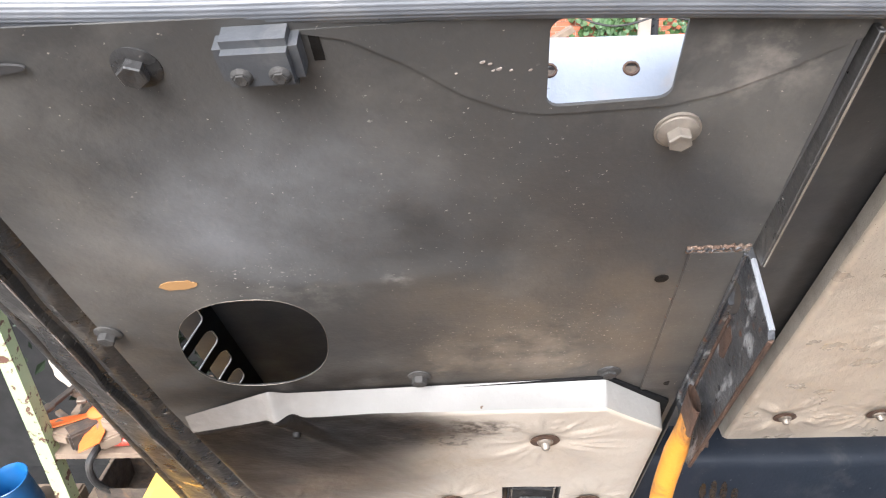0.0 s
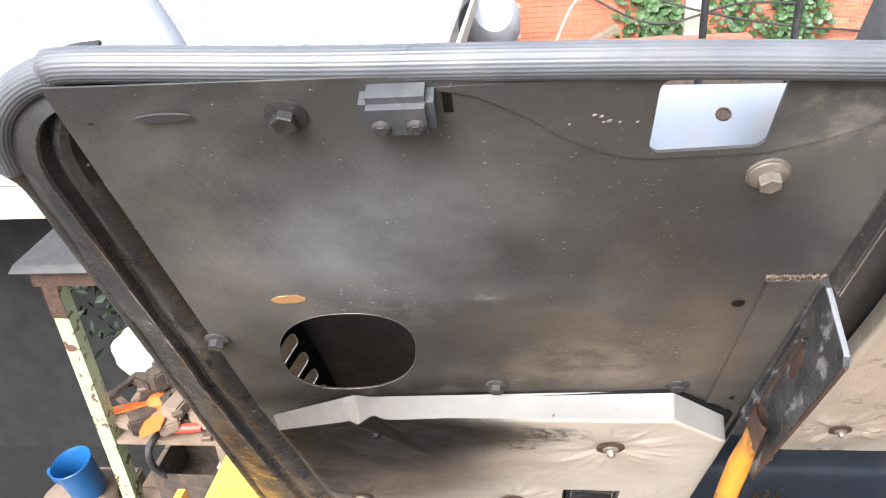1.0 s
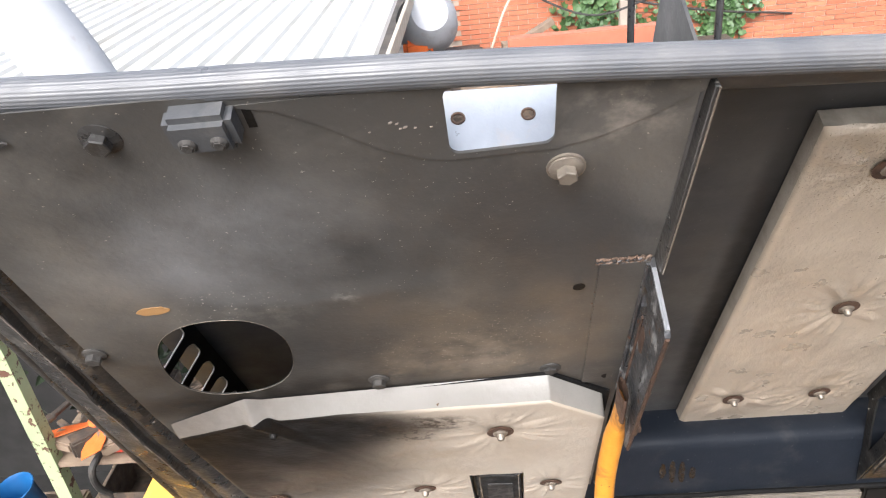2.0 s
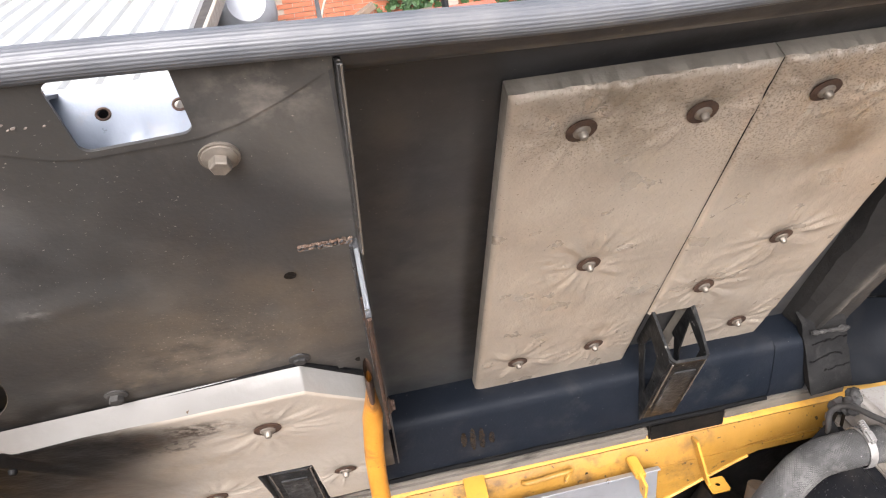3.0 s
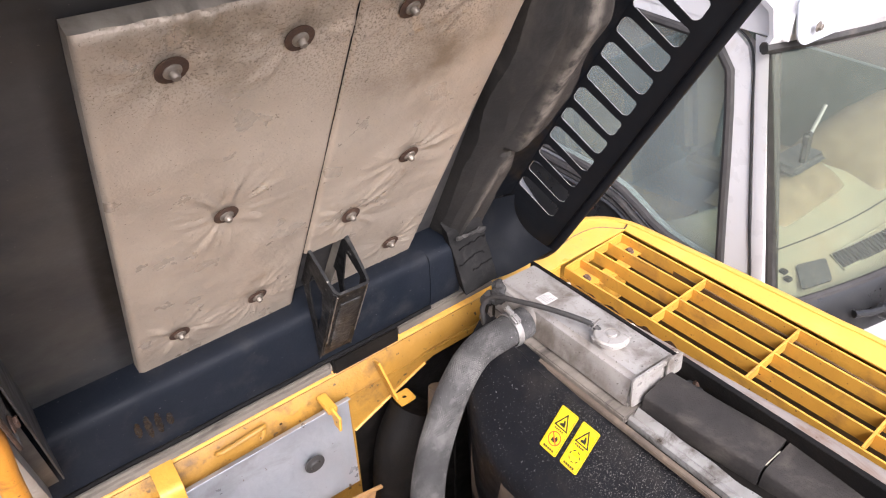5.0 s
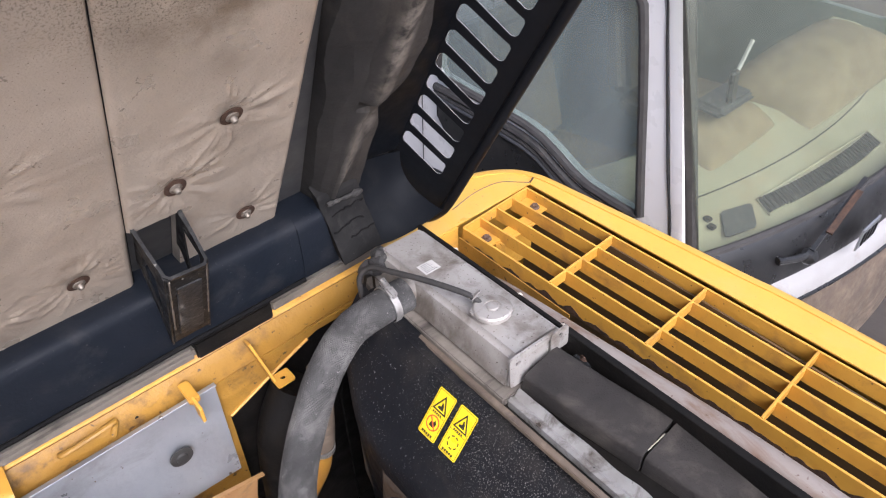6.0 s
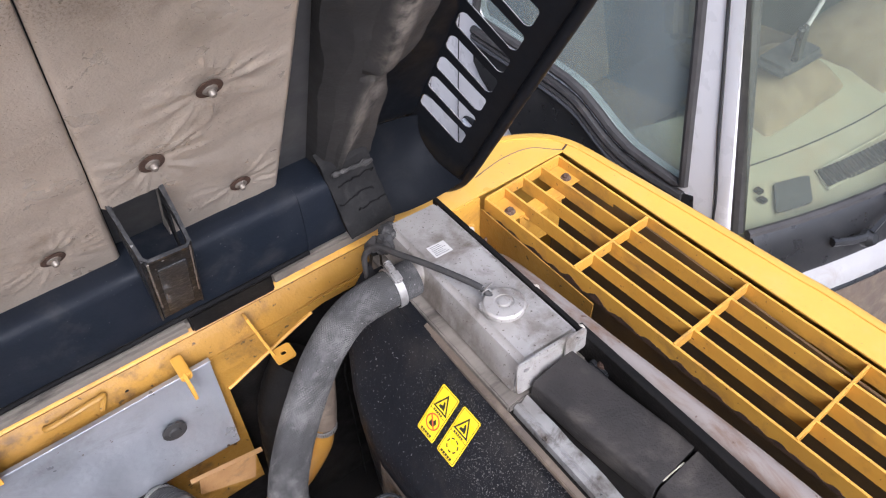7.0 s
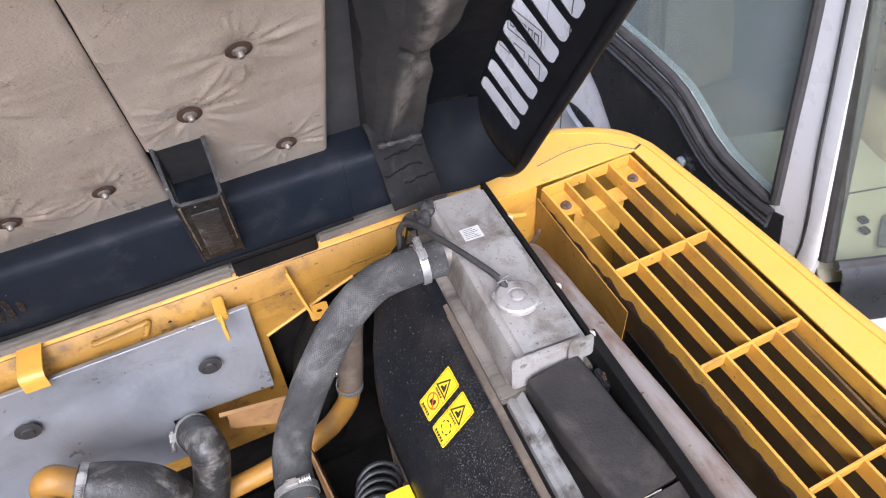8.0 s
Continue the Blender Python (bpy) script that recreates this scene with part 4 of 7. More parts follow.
# ---- insulation pads ----
def pad_mesh(name, us, vb, vt, w0, w1, pins, mats, gap=None, amp=0.0019, dim=0.006, seed=0):
    """A quilted foil pad: front face with puckers round its fasteners, sides folded back."""
    bm = bmesh.new()
    nv = 150
    us = sorted({a + (b - a) * k / 2 for a, b in zip(us, us[1:]) for k in (0, 1)} | {us[-1]})
    grid = {}
    for i, u in enumerate(us):
        for j in range(nv + 1):
            v = vb(u) + (vt(u) - vb(u)) * j / nv
            w = w1
            for pu, pv in pins:
                r = math.hypot(u - pu, v - pv)
                a = math.atan2(v - pv, u - pu)
                w -= dim * math.exp(-(r / 0.026) ** 2)
                w += amp * 0.5 * math.exp(-((r - 0.055) / 0.04) ** 2) * math.sin(7 * a + 3 * math.sin(2 * a + pu * 40) + pv * 9)
                fan = noise.noise((3.2 * math.cos(a) + pu * 9, 3.2 * math.sin(a) + pv * 9, seed + r * 4))
                w += amp * 1.9 * max(0, 1 - abs(fan) * 4.5) ** 2 * math.exp(-((r - 0.055) / 0.038) ** 2)
            w += amp * 0.7 * noise.noise((u * 11 + seed, v * 11, seed)) + amp * 0.22 * noise.noise((u * 45, v * 38 + seed, seed))
            w += amp * 0.22 * max(0, 1 - abs(noise.noise((u * 13 - v * 4, v * 5 + u * 3, seed + 4))) * 7) ** 2 * max(0, noise.noise((u * 4, v * 4, seed + 8)) + 0.25)
            w += amp * (0.3 if seed == 9 else 1.5) * noise.noise((u * 46, v * 4, seed + 2)) * math.exp(-(vt(u) - v) / 0.045)
            if seed == 9:
                d = (u + 0.181) * 0.86 + (v - 0.424) * 0.5
                w += 0.007 * math.exp(-(d / 0.009) ** 2) * math.exp(-max(0, 0.424 - v) / 0.06) - 0.006 * math.exp(-((d - 0.018) / 0.010) ** 2) * math.exp(-max(0, 0.424 - v) / 0.05)
            e = min(u - us[0], us[-1] - u, v - vb(u), vt(u) - v)
            w -= 0.0025 * max(0, 1 - e / 0.005) if seed == 9 else 0.006 * max(0, 1 - e / 0.010) ** 2
            grid[i, j] = bm.verts.new((u, v, w))
    for i in range(len(us) - 1):
        for j in range(nv):
            q = [grid[i, j], grid[i + 1, j], grid[i + 1, j + 1], grid[i, j + 1]]
            if gap:
                c = sum((x.co for x in q), Vector()) / 4
                if gap[0] < c.x < gap[1] and c.y < gap[2]:
                    continue
            bm.faces.new(q)
    bmesh.ops.delete(bm, geom=[v for v in bm.verts if not v.link_faces], context="VERTS")
    rim = [e for e in bm.edges if e.is_boundary]
    ext = bmesh.ops.extrude_edge_only(bm, edges=rim)["geom"]
    for g in ext:
        if isinstance(g, bmesh.types.BMVert):
            g.co.z = w0
            if seed == 9:
                g.co.z = panel_w(g.co.x) + 0.002
                if g.co.y > ltop(g.co.x) - 0.0015:
                    g.co.y = lback(g.co.x)
        elif isinstance(g, bmesh.types.BMFace):
            g.material_index = 1
    me = bpy.data.meshes.new(name)
    bm.normal_update()
    bm.to_mesh(me)
    bm.free()
    for m in mats:
        me.materials.append(m)
    for f in me.polygons:
        f.use_smooth = True
    me.set_sharp_from_angle(angle=radians(50))
    return me


def fastener_mesh():
    bm = bmesh.new()
    lathe([(0, 0), (0.020, -0.001), (0.0205, 0.0006), (0.013, 0.0018), (0, 0.0018)], 26, bm)
    n = len(bm.faces)
    lathe([(0, 0.0015), (0.0115, 0.0018), (0.0115, 0.003), (0.0095, 0.0045), (0.0062, 0.0052), (0.0058, 0.011), (0.004, 0.0135), (0, 0.014)], 18, bm)
    bm.faces.ensure_lookup_table()
    for f in bm.faces[n:]:
        f.material_index = 1
    return done(bm, "fastener", [RUST, STUD], 40)


FASTENER = fastener_mesh()


def fasten(pad, pins, w):
    for k, (u, v) in enumerate(pins):
        o = part("fastener", FASTENER, None, pad, "rusty washer with a dull metal stud" if k == 0 else "")
        o.matrix_basis = pose(u, v, w, random.uniform(-4, 4), random.uniform(-4, 4), 40 * k)


def span(a, b, n, *marks):
    return sorted({a + (b - a) * i / n for i in range(n + 1)} | set(marks))


def ptop(u):
    return 0.790 - 0.026 * (u - 0.55)


pins = [(0.643, 0.715), (0.803, 0.711), (0.716, 0.367), (0.792, 0.010), (0.630, 0.0)]
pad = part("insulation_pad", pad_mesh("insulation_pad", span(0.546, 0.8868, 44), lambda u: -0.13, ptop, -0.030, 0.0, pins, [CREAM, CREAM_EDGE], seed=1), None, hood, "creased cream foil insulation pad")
part("seam", block(0.8868, 0.8886, -0.13, ptop(0.888) - 0.003, -0.034, -0.0055), MATT_BLACK, pad)
fasten(pad, pins, 0.0008)
pins = [(0.971, 0.713), (1.105, 0.715), (1.074, 0.333), (0.977, 0.191), (1.124, -0.023)]
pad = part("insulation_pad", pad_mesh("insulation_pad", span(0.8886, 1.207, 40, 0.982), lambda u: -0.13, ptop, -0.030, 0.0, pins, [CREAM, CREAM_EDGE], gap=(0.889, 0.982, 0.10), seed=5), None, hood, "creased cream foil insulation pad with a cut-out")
fasten(pad, pins, 0.0008)


def along(u, pts):
    for (a, b), (c, d) in zip(pts, pts[1:]):
        if u <= c:
            return b + (d - b) * (u - a) / (c - a)
    return pts[-1][1]


def ltop(u):
    """Front edge of the sooty pad."""
    return along(u, ((-0.325, 0.378), (-0.181, 0.430), (-0.16, 0.428), (-0.05, 0.440), (0.243, 0.444), (0.325, 0.362)))


def lback(u):
    """Its back edge, against the panel."""
    return along(u, ((-0.325, 0.412), (-0.181, 0.482), (-0.16, 0.474), (0.243, 0.464), (0.325, 0.374)))


pins = [(0.170, 0.331), (0.020, 0.040), (0.254, 0.035), (-0.259, 0.03)]
pad = part("insulation_pad", pad_mesh("insulation_pad", span(-0.313, 0.325, 66, -0.181, 0.243, 0.108, 0.204), lambda u: -0.14, ltop, 0.118, 0.152, pins, [SOOT, SOOT_EDGE], gap=(0.108, 0.204, 0.112), amp=0.0015, dim=0.006, seed=9), None, hood,
           "soot-blackened foil insulation pad with a bright folded edge")
# added dark sheet: draws the shadow gap between pad and panel
part("backing", sheet([(-0.305, 0.30), (-0.303, 0.385), (-0.181, 0.445), (-0.12, 0.462), (0.0, 0.466), (0.20, 0.466), (0.246, 0.466), (0.336, 0.378), (0.336, 0.30)], [], 0.004, lambda a, b, d: (a, b, panel_w(a) + 0.0005 + d)), MATT_BLACK, pad, "black sheet standing in for the shadow gap behind the pad")
fasten(pad, pins, 0.1515)
sooty = FASTENER.copy()
sooty.materials[0], sooty.materials[1] = DARK, DARK
o = part("fastener", sooty, None, pad, "soot-covered fastener")
o.matrix_basis = pose(-0.165, 0.388, 0.148)


# pockets for the catch hooks: a rim, two pierced cheeks and a scuffed front, standing on the sill
def pocket(u0, v0, w0, label):
    rim = [(u0 + 0.004, v0 + 0.018, w0 - 0.010), (u0 + 0.007, v0 + 0.006, w0 + 0.045), (u0 + 0.010, v0 - 0.004, w0 + 0.086), (u0 + 0.017, v0 - 0.006, w0 + 0.094),
           (u0 + 0.080, v0 - 0.010, w0 + 0.096), (u0 + 0.087, v0 - 0.009, w0 + 0.088), (u0 + 0.089, v0 + 0.002, w0 + 0.045), (u0 + 0.091, v0 + 0.012, w0 - 0.010)]
    p = part("catch_pocket", sweep(rim, [(-0.003, -0.006), (0.003, -0.006), (0.003, 0.006), (-0.003, 0.006)], up=(0, 1, 0.15)), POCKET, hood, label)
    for u, k in ((u0 + 0.006, 0), (u0 + 0.086, 1)):
        ol = [(v0 + 0.016, w0 - 0.012), (v0 - 0.004, w0 + 0.092), (v0 - 0.29, w0 + 0.112), (v0 - 0.20, w0 + 0.055), (v0 - 0.12, w0 + 0.0), (v0 - 0.12, w0 - 0.012)]
        hole = [(v0 - 0.020, w0 + 0.008), (v0 - 0.028, w0 + 0.070), (v0 - 0.10, w0 + 0.078), (v0 - 0.19, w0 + 0.078), (v0 - 0.13, w0 + 0.030)] if k else \
               [(v0 - 0.04, w0 + 0.018), (v0 - 0.055, w0 + 0.060), (v0 - 0.12, w0 + 0.075), (v0 - 0.20, w0 + 0.080), (v0 - 0.15, w0 + 0.045), (v0 - 0.09, w0 + 0.012)]
        part("cheek", sheet(ol, [hole], 0.004, lambda a, b, d: (u + d, a, b)), POCKET, p)
    part("front_plate", hexa(bmesh.new(), [(u0 + 0.012, v0 - 0.28, w0 + 0.108), (u0 + 0.086, v0 - 0.28, w0 + 0.108), (u0 + 0.086, v0 - 0.28, w0 + 0.112), (u0 + 0.012, v0 - 0.28, w0 + 0.112),
                                           (u0 + 0.010, v0 - 0.006, w0 + 0.090), (u0 + 0.088, v0 - 0.010, w0 + 0.090), (u0 + 0.088, v0 - 0.010, w0 + 0.095), (u0 + 0.010, v0 - 0.006, w0 + 0.095)], 0.001, 1), POCKET, p)
    part("weld_patch", hexa(bmesh.new(), [(u0 + 0.024, v0 - 0.25, w0 + 0.108), (u0 + 0.074, v0 - 0.25, w0 + 0.108), (u0 + 0.074, v0 - 0.25, w0 + 0.1135), (u0 + 0.024, v0 - 0.25, w0 + 0.1135),
                                          (u0 + 0.026, v0 - 0.05, w0 + 0.092), (u0 + 0.074, v0 - 0.055, w0 + 0.092), (u0 + 0.074, v0 - 0.055, w0 + 0.1005), (u0 + 0.026, v0 - 0.05, w0 + 0.1005)], 0.0012, 1), SCUFF, p, "smeared grey welded patch")
    for u in (u0 + 0.014, u0 + 0.085):
        part("worn_edge", tube([(u, v0 - 0.012 - 0.20 * k / 20, w0 + 0.0955 + 0.0145 * k / 20 + 0.0008 * noise.noise((k, u * 30, 0))) for k in range(21)], 0.0016, 5, scale=lambda q: 0.4 + 1.2 * max(0, 0.4 + noise.noise((q * 13, u * 40, 0)))), STUD, p)


pocket(0.893, 0.09, 0.006, "scuffed black open steel pocket")
pocket(0.110, 0.09, 0.050, "scuffed black open steel pocket behind the pad cut-out")

# sill channel along the hinge
yz = ((1.215, 2.438), (1.150, 2.436), (1.132, 2.434), (1.124, 2.430), (1.1195, 2.423), (1.118, 2.410), (1.1165, 2.36), (1.118, 2.306), (1.123, 2.284), (1.140, 2.274), (1.210, 2.272))


def channel(x0, x1, dy=0.0):
    n = 10
    return thicken(loft([[uvw(x0 + (x1 - x0) * i / n, y + dy, z) for y, z in yz] for i in range(n + 1)]), -0.004)


sill = part("sill_channel", channel(-0.36, 1.222), NAVY, hood, "blue-black painted sill channel with finger smears")
part("sill_channel", channel(1.2215, 1.314, -0.003), NAVY, hood)
for k, (x, h) in enumerate(((0.500, 0.044), (0.520, 0.066), (0.540, 0.062), (0.562, 0.034))):
    z = 2.358 - 0.003 * k
    bm = sheet(oval(x, z, 0.0068, h / 2, 18), [], 0.0004, lambda a, b, d: uvw(a, 1.1114 - d, b))
    part("smear", bm, SMEAR, sill, "greasy finger smear" if k == 0 else "")

part("caulk_line", tube([uvw(0.362 + 0.185 * i / 20, 1.190 + 0.0015 * noise.noise((i * 0.6, 0, 0)), 2.4385 + 0.002 * noise.noise((i * 0.8, 1, 0))) for i in range(21)], 0.0022, 6, scale=lambda s: 1 + 0.5 * noise.noise((s * 30, 0, 0))), BROWN, sill, "dusty line of old sealant")
part("lower_lip", tube([uvw(-0.36 + 1.58 * i / 40, 1.114 + 0.001 * math.sin(i), 2.280 + 0.0012 * noise.noise((i * 0.9, 5, 0))) for i in range(41)], 0.0055, 7), MATT_BLACK, sill, "black rubber lip")

# concave corner between the sill and the louvred wall
rows = []
for i in range(13):
    f = i / 12
    b0 = Vector((1.405 + 0.185 * f, -0.272 + 0.10 * f ** 3, 0.118 + 0.036 * f))
    t0 = Vector((1.405 + 0.153 * f, -0.115, -0.033 + 0.02 * f * f))
    c0 = Vector((1.405 + 0.150 * f, -0.215, -0.004 + 0.03 * f))
    rows.append([b0 * (1 - k) ** 2 + c0 * 2 * k * (1 - k) + t0 * k * k for k in [n / 9 for n in range(10)]])
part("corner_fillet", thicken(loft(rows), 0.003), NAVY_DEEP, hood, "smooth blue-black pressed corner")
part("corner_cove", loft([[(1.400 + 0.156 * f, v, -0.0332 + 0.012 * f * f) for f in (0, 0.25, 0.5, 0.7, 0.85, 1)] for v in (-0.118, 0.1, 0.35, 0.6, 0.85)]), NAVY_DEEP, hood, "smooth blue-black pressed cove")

# torn foam strip down the corner and the cracked flap at its foot
rows = []


def ramp(v, pts):
    for (a, p), (b, q) in zip(pts, pts[1:]):
        if v <= b:
            return p + (q - p) * max(0, v - a) / (b - a)
    return pts[-1][1]


for i in range(90):
    v = -0.125 + 0.93 * i / 89
    fat = min(1, max(0.05, (0.82 - v) / 0.22))
    left = ramp(v, ((-0.13, 1.292), (0.47, 1.241), (0.8, 1.236)))
    peak = ramp(v, ((-0.13, 1.318), (0.09, 1.324), (0.22, 1.335), (0.30, 1.346), (0.8, 1.335)))
    right = ramp(v, ((-0.13, 1.400), (0.05, 1.397), (0.14, 1.393), (0.235, 1.372), (0.262, 1.368), (0.275, 1.392), (0.315, 1.407), (0.8, 1.395)))
    up = 0.012 * min(1, max(0, (v - 0.245) / 0.02)) - 0.010 * math.exp(-((v - 0.245) / 0.010) ** 2)
    sag = 0.010 if v < 0.245 else 0.0
    sec = ((left, -0.034), (left + 0.003, -0.006), (left * 0.6 + peak * 0.4, 0.016), (left * 0.25 + peak * 0.75, 0.026), (peak - 0.004, 0.036 + up), (peak + 0.006, 0.037 + up),
           (peak * 0.6 + right * 0.4, 0.034 + up - sag), (peak * 0.25 + right * 0.75, 0.030 + up - sag), (right, 0.026 + up - 0.6 * sag), (right + 0.004, 0.018), (right + 0.010, -0.004), (right + 0.014, -0.034))
    rows.append([])
    for k, (a, w) in enumerate(sec):
        jn = noise.noise((k * 0.7, v * 9, 3.0)) * 0.008 + noise.noise((k * 1.3, v * 40, 8.0)) * 0.0014
        jn += 0.007 * (0.5 - abs((v * 4.2 + k * 0.23) % 1.0 - 0.5)) * (1 if 4 < k < 9 else 0.3)
        inside = 0 < k < 11
        rows[-1].append((a + (jn if inside else 0), v, -0.034 + (w + 0.034) * fat + (jn if inside else 0)))
part("foam_strip", loft(rows), FOAM, hood, "torn dusty dark foam strip", 9)
quad = [(1.284, 1.118, 2.476), (1.391, 1.124, 2.486), (1.424, 1.088, 2.288), (1.304, 1.070, 2.300)]
bm = bmesh.new()
rows = []
for i in range(13):
    f = i / 12
    rows.append([])
    for k in range(11):
        a = k / 10
        p = Vector(quad[0]) * (1 - f) * (1 - a) + Vector(quad[1]) * (1 - f) * a + Vector(quad[2]) * f * a + Vector(quad[3]) * f * (1 - a)
        dep = 0.003 * noise.noise((a * 6, f * 6, 1.0)) - (0.004 if abs(f - 0.42 - 0.06 * math.sin(a * 9)) < 0.05 and a > 0.25 else 0) - (0.004 if abs(f - 0.18 - 0.03 * math.sin(a * 14)) < 0.04 else 0)
        dep -= 0.004 * max(0, 1 - min(a, 1 - a, f, 1 - f) / 0.08) ** 2
        p += Vector((0, -0.86, 0.5)) * dep
        rows[-1].append(uvw(*p))
for f0, a0, a1 in ((0.30, 0.15, 0.95), (0.52, 0.05, 0.80), (0.70, 0.35, 0.98)):
    crack = []
    for k in range(15):
        a = a0 + (a1 - a0) * k / 14
        f = f0 + 0.05 * noise.noise((a * 5, f0 * 9, 0)) + 0.02 * noise.noise((a * 19, f0, 2))
        p = Vector(quad[0]) * (1 - f) * (1 - a) + Vector(quad[1]) * (1 - f) * a + Vector(quad[2]) * f * a + Vector(quad[3]) * f * (1 - a)
        crack.append(uvw(*(p + Vector((0, -0.86, 0.5)) * 0.0012)))
    part("crack", tube(crack, 0.0021, 5, scale=lambda s: 1 + 0.6 * noise.noise((s * 12, f0, 0))), MATT_BLACK, hood)
back = [[(a, b, c - 0.03) for a, b, c in r] for r in rows]
ring_rows = [r + q[::-1] for r, q in zip(rows, back)]
bm = loft(ring_rows, wrap=True)
loft([rows[0], back[0]], bm)
loft([rows[-1], back[-1]], bm)
bmesh.ops.remove_doubles(bm, verts=bm.verts[:], dist=1e-5)
part("foam_flap", bm, FLAP, hood, "cracked black foam flap", 25)
part("glue_lump", tube([(1.296 + 0.0095 * k, -0.062 - 0.0012 * k + 0.003 * noise.noise((k, 2, 0)), 0.050 + 0.003 * noise.noise((k, 6, 0))) for k in range(11)], 0.0050, 7, scale=lambda s: 0.9 + 1.5 * noise.noise((s * 23, 1, 0))), CRUST, hood, "crusty grey glue line", 5)

# hook and eye near the top corner
hook = part("prop_hook", tube(spline([(1.20, 0.80, 0.02), (1.25, 0.815, 0.05), (1.32, 0.82, 0.06), (1.36, 0.80, 0.055)], 5), 0.016, 12), BRKT, hood, "blue-grey prop rod end")
part("eye_ring", tube([(1.385 + 0.026 * math.cos(k * 0.3927), 0.782 + 0.013 * math.sin(k * 0.3927), 0.055 + 0.006 * math.cos(k * 0.39)) for k in range(16)], 0.0065, 9, closed=True), CHALK, hook, "chipped white eye ring")
part("shackle", tube(spline([(1.13, 0.83, 0.03), (1.12, 0.815, 0.045), (1.13, 0.80, 0.05), (1.145, 0.815, 0.045), (1.135, 0.83, 0.03)], 4), 0.004, 8), RUST, hook)

# stay hanging from the bracket
stay = thing("hood_stay", "flat yellow steel hood stay hanging from a rusty bracket", "hood stay")
path = spline([(0.333, 0.735, 2.885), (0.331, 0.745, 2.845), (0.326, 0.757, 2.79), (0.318, 0.767, 2.70), (0.316, 0.769, 2.55), (0.318, 0.765, 2.40), (0.323, 0.752, 2.10), (0.325, 0.745, 1.60)], 7)
bm = bmesh.new()
rows = []
for i, p in enumerate(path):
    f = min(1, i / 12)
    rx, ry = 0.0045 + (0.0145 - 0.0045) * f ** 1.5, 0.021 + (0.0145 - 0.021) * f
    rows.append([p + Vector((rx * math.cos(k * 0.3927), ry * math.sin(k * 0.3927) * 0.93, ry * math.sin(k * 0.3927) * 0.2)) for k in range(16)])
loft(rows, bm, wrap=True)
part("bar", bm, STAY, stay)
part("lug", loft([[p + Vector((0.0055 * math.cos(k * 0.3927), 0.0205 * math.sin(k * 0.3927), 0.004 * math.sin(k * 0.3927))) for k in range(16)] for p in [Vector((0.3335, 0.727, 2.912)), Vector((0.3330, 0.733, 2.892)), Vector((0.332, 0.742, 2.86))]], wrap=True), RUST, stay, "rusty flattened end")


# ---- the machine body under the hood ----
body = thing("machine_body", "yellow painted steel engine bay of a digging machine", "machine body", kind="structure")
# hinge beam: rolled top flange and front web with a sloping cut at its end
rows = []
for i in range(33):
    x = -0.60 + 2.06 * i / 32
    lo = 2.08 if x < 1.06 else min(2.14, 2.08 + (x - 1.06) * 0.45)
    rows.append([(x, 1.30, 2.205), (x, 1.175, 2.205), (x, 1.150, 2.200), (x, 1.140, 2.193), (x, 1.132, 2.180), (x, 1.125, 2.165), (x, 1.115, 2.12), (x, 1.110, lo), (x, 1.118, lo - 0.003)])
part("hinge_beam", thicken(loft([q[:4] for q in rows]), -0.005), YELLOW, body, "yellow rolled top of the hinge beam")
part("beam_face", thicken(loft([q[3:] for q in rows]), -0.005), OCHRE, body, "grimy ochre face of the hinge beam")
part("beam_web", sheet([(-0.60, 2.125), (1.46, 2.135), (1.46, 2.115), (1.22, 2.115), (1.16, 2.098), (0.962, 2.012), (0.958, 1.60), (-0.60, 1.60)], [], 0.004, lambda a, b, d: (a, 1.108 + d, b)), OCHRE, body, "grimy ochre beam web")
part("web_edge", tube([(1.19, 1.106, 2.108), (1.16, 1.105, 2.098), (1.06, 1.105, 2.055), (0.962, 1.105, 2.012)], 0.004, 6), YELLOW, body)
part("dust_strip", block(-0.55, 0.945, 1.138, 1.20, 2.200, 2.232, 0.008), STRIP, body, "grey dusty rubber strip")
part("hinge_block", block(0.945, 1.135, 1.137, 1.20, 2.196, 2.246, 0.004), DARK, body, "oily black hinge leaf")
part("dust_strip", block(1.136, 1.46, 1.146, 1.20, 2.202, 2.236, 0.006), STRIP, body)
# small brackets on the beam
part("latch_stub", block(0.878, 0.902, 1.056, 1.116, 2.170, 2.188, 0.003), YELLOW, body)
part("latch_tab", hexa(bmesh.new(), [(0.884, 1.026, 2.140), (0.891, 1.026, 2.140), (0.891, 1.050, 2.143), (0.884, 1.050, 2.143), (0.884, 1.022, 2.186), (0.891, 1.022, 2.186), (0.891, 1.062, 2.192), (0.884, 1.062, 2.192)], 0.001, 1), YELLOW, body)
bm = bmesh.new()
bar((1.047, 1.11, 2.20), (1.070, 1.075, 2.085), 0.006, 0.030, (0, 1, 0), bm)
sheet(rrect(1.066, 1.112, 1.040, 1.082, 0.006), [oval(1.090, 1.062, 0.007, 0.006, 14)], 0.005, lambda a, b, d: (a, b, 2.082 + d), bm)
part("hose_bracket", bm, YELLOW, body)
part("strap_clip", sweep(spline([(0.515, 1.150, 2.209), (0.513, 1.10, 2.208), (0.511, 1.066, 2.200), (0.510, 1.060, 2.166)], 4), [(-0.002, -0.024), (0.002, -0.024), (0.002, 0.024), (-0.002, 0.024)], up=(1, 0, 0)), YELLOW, body)
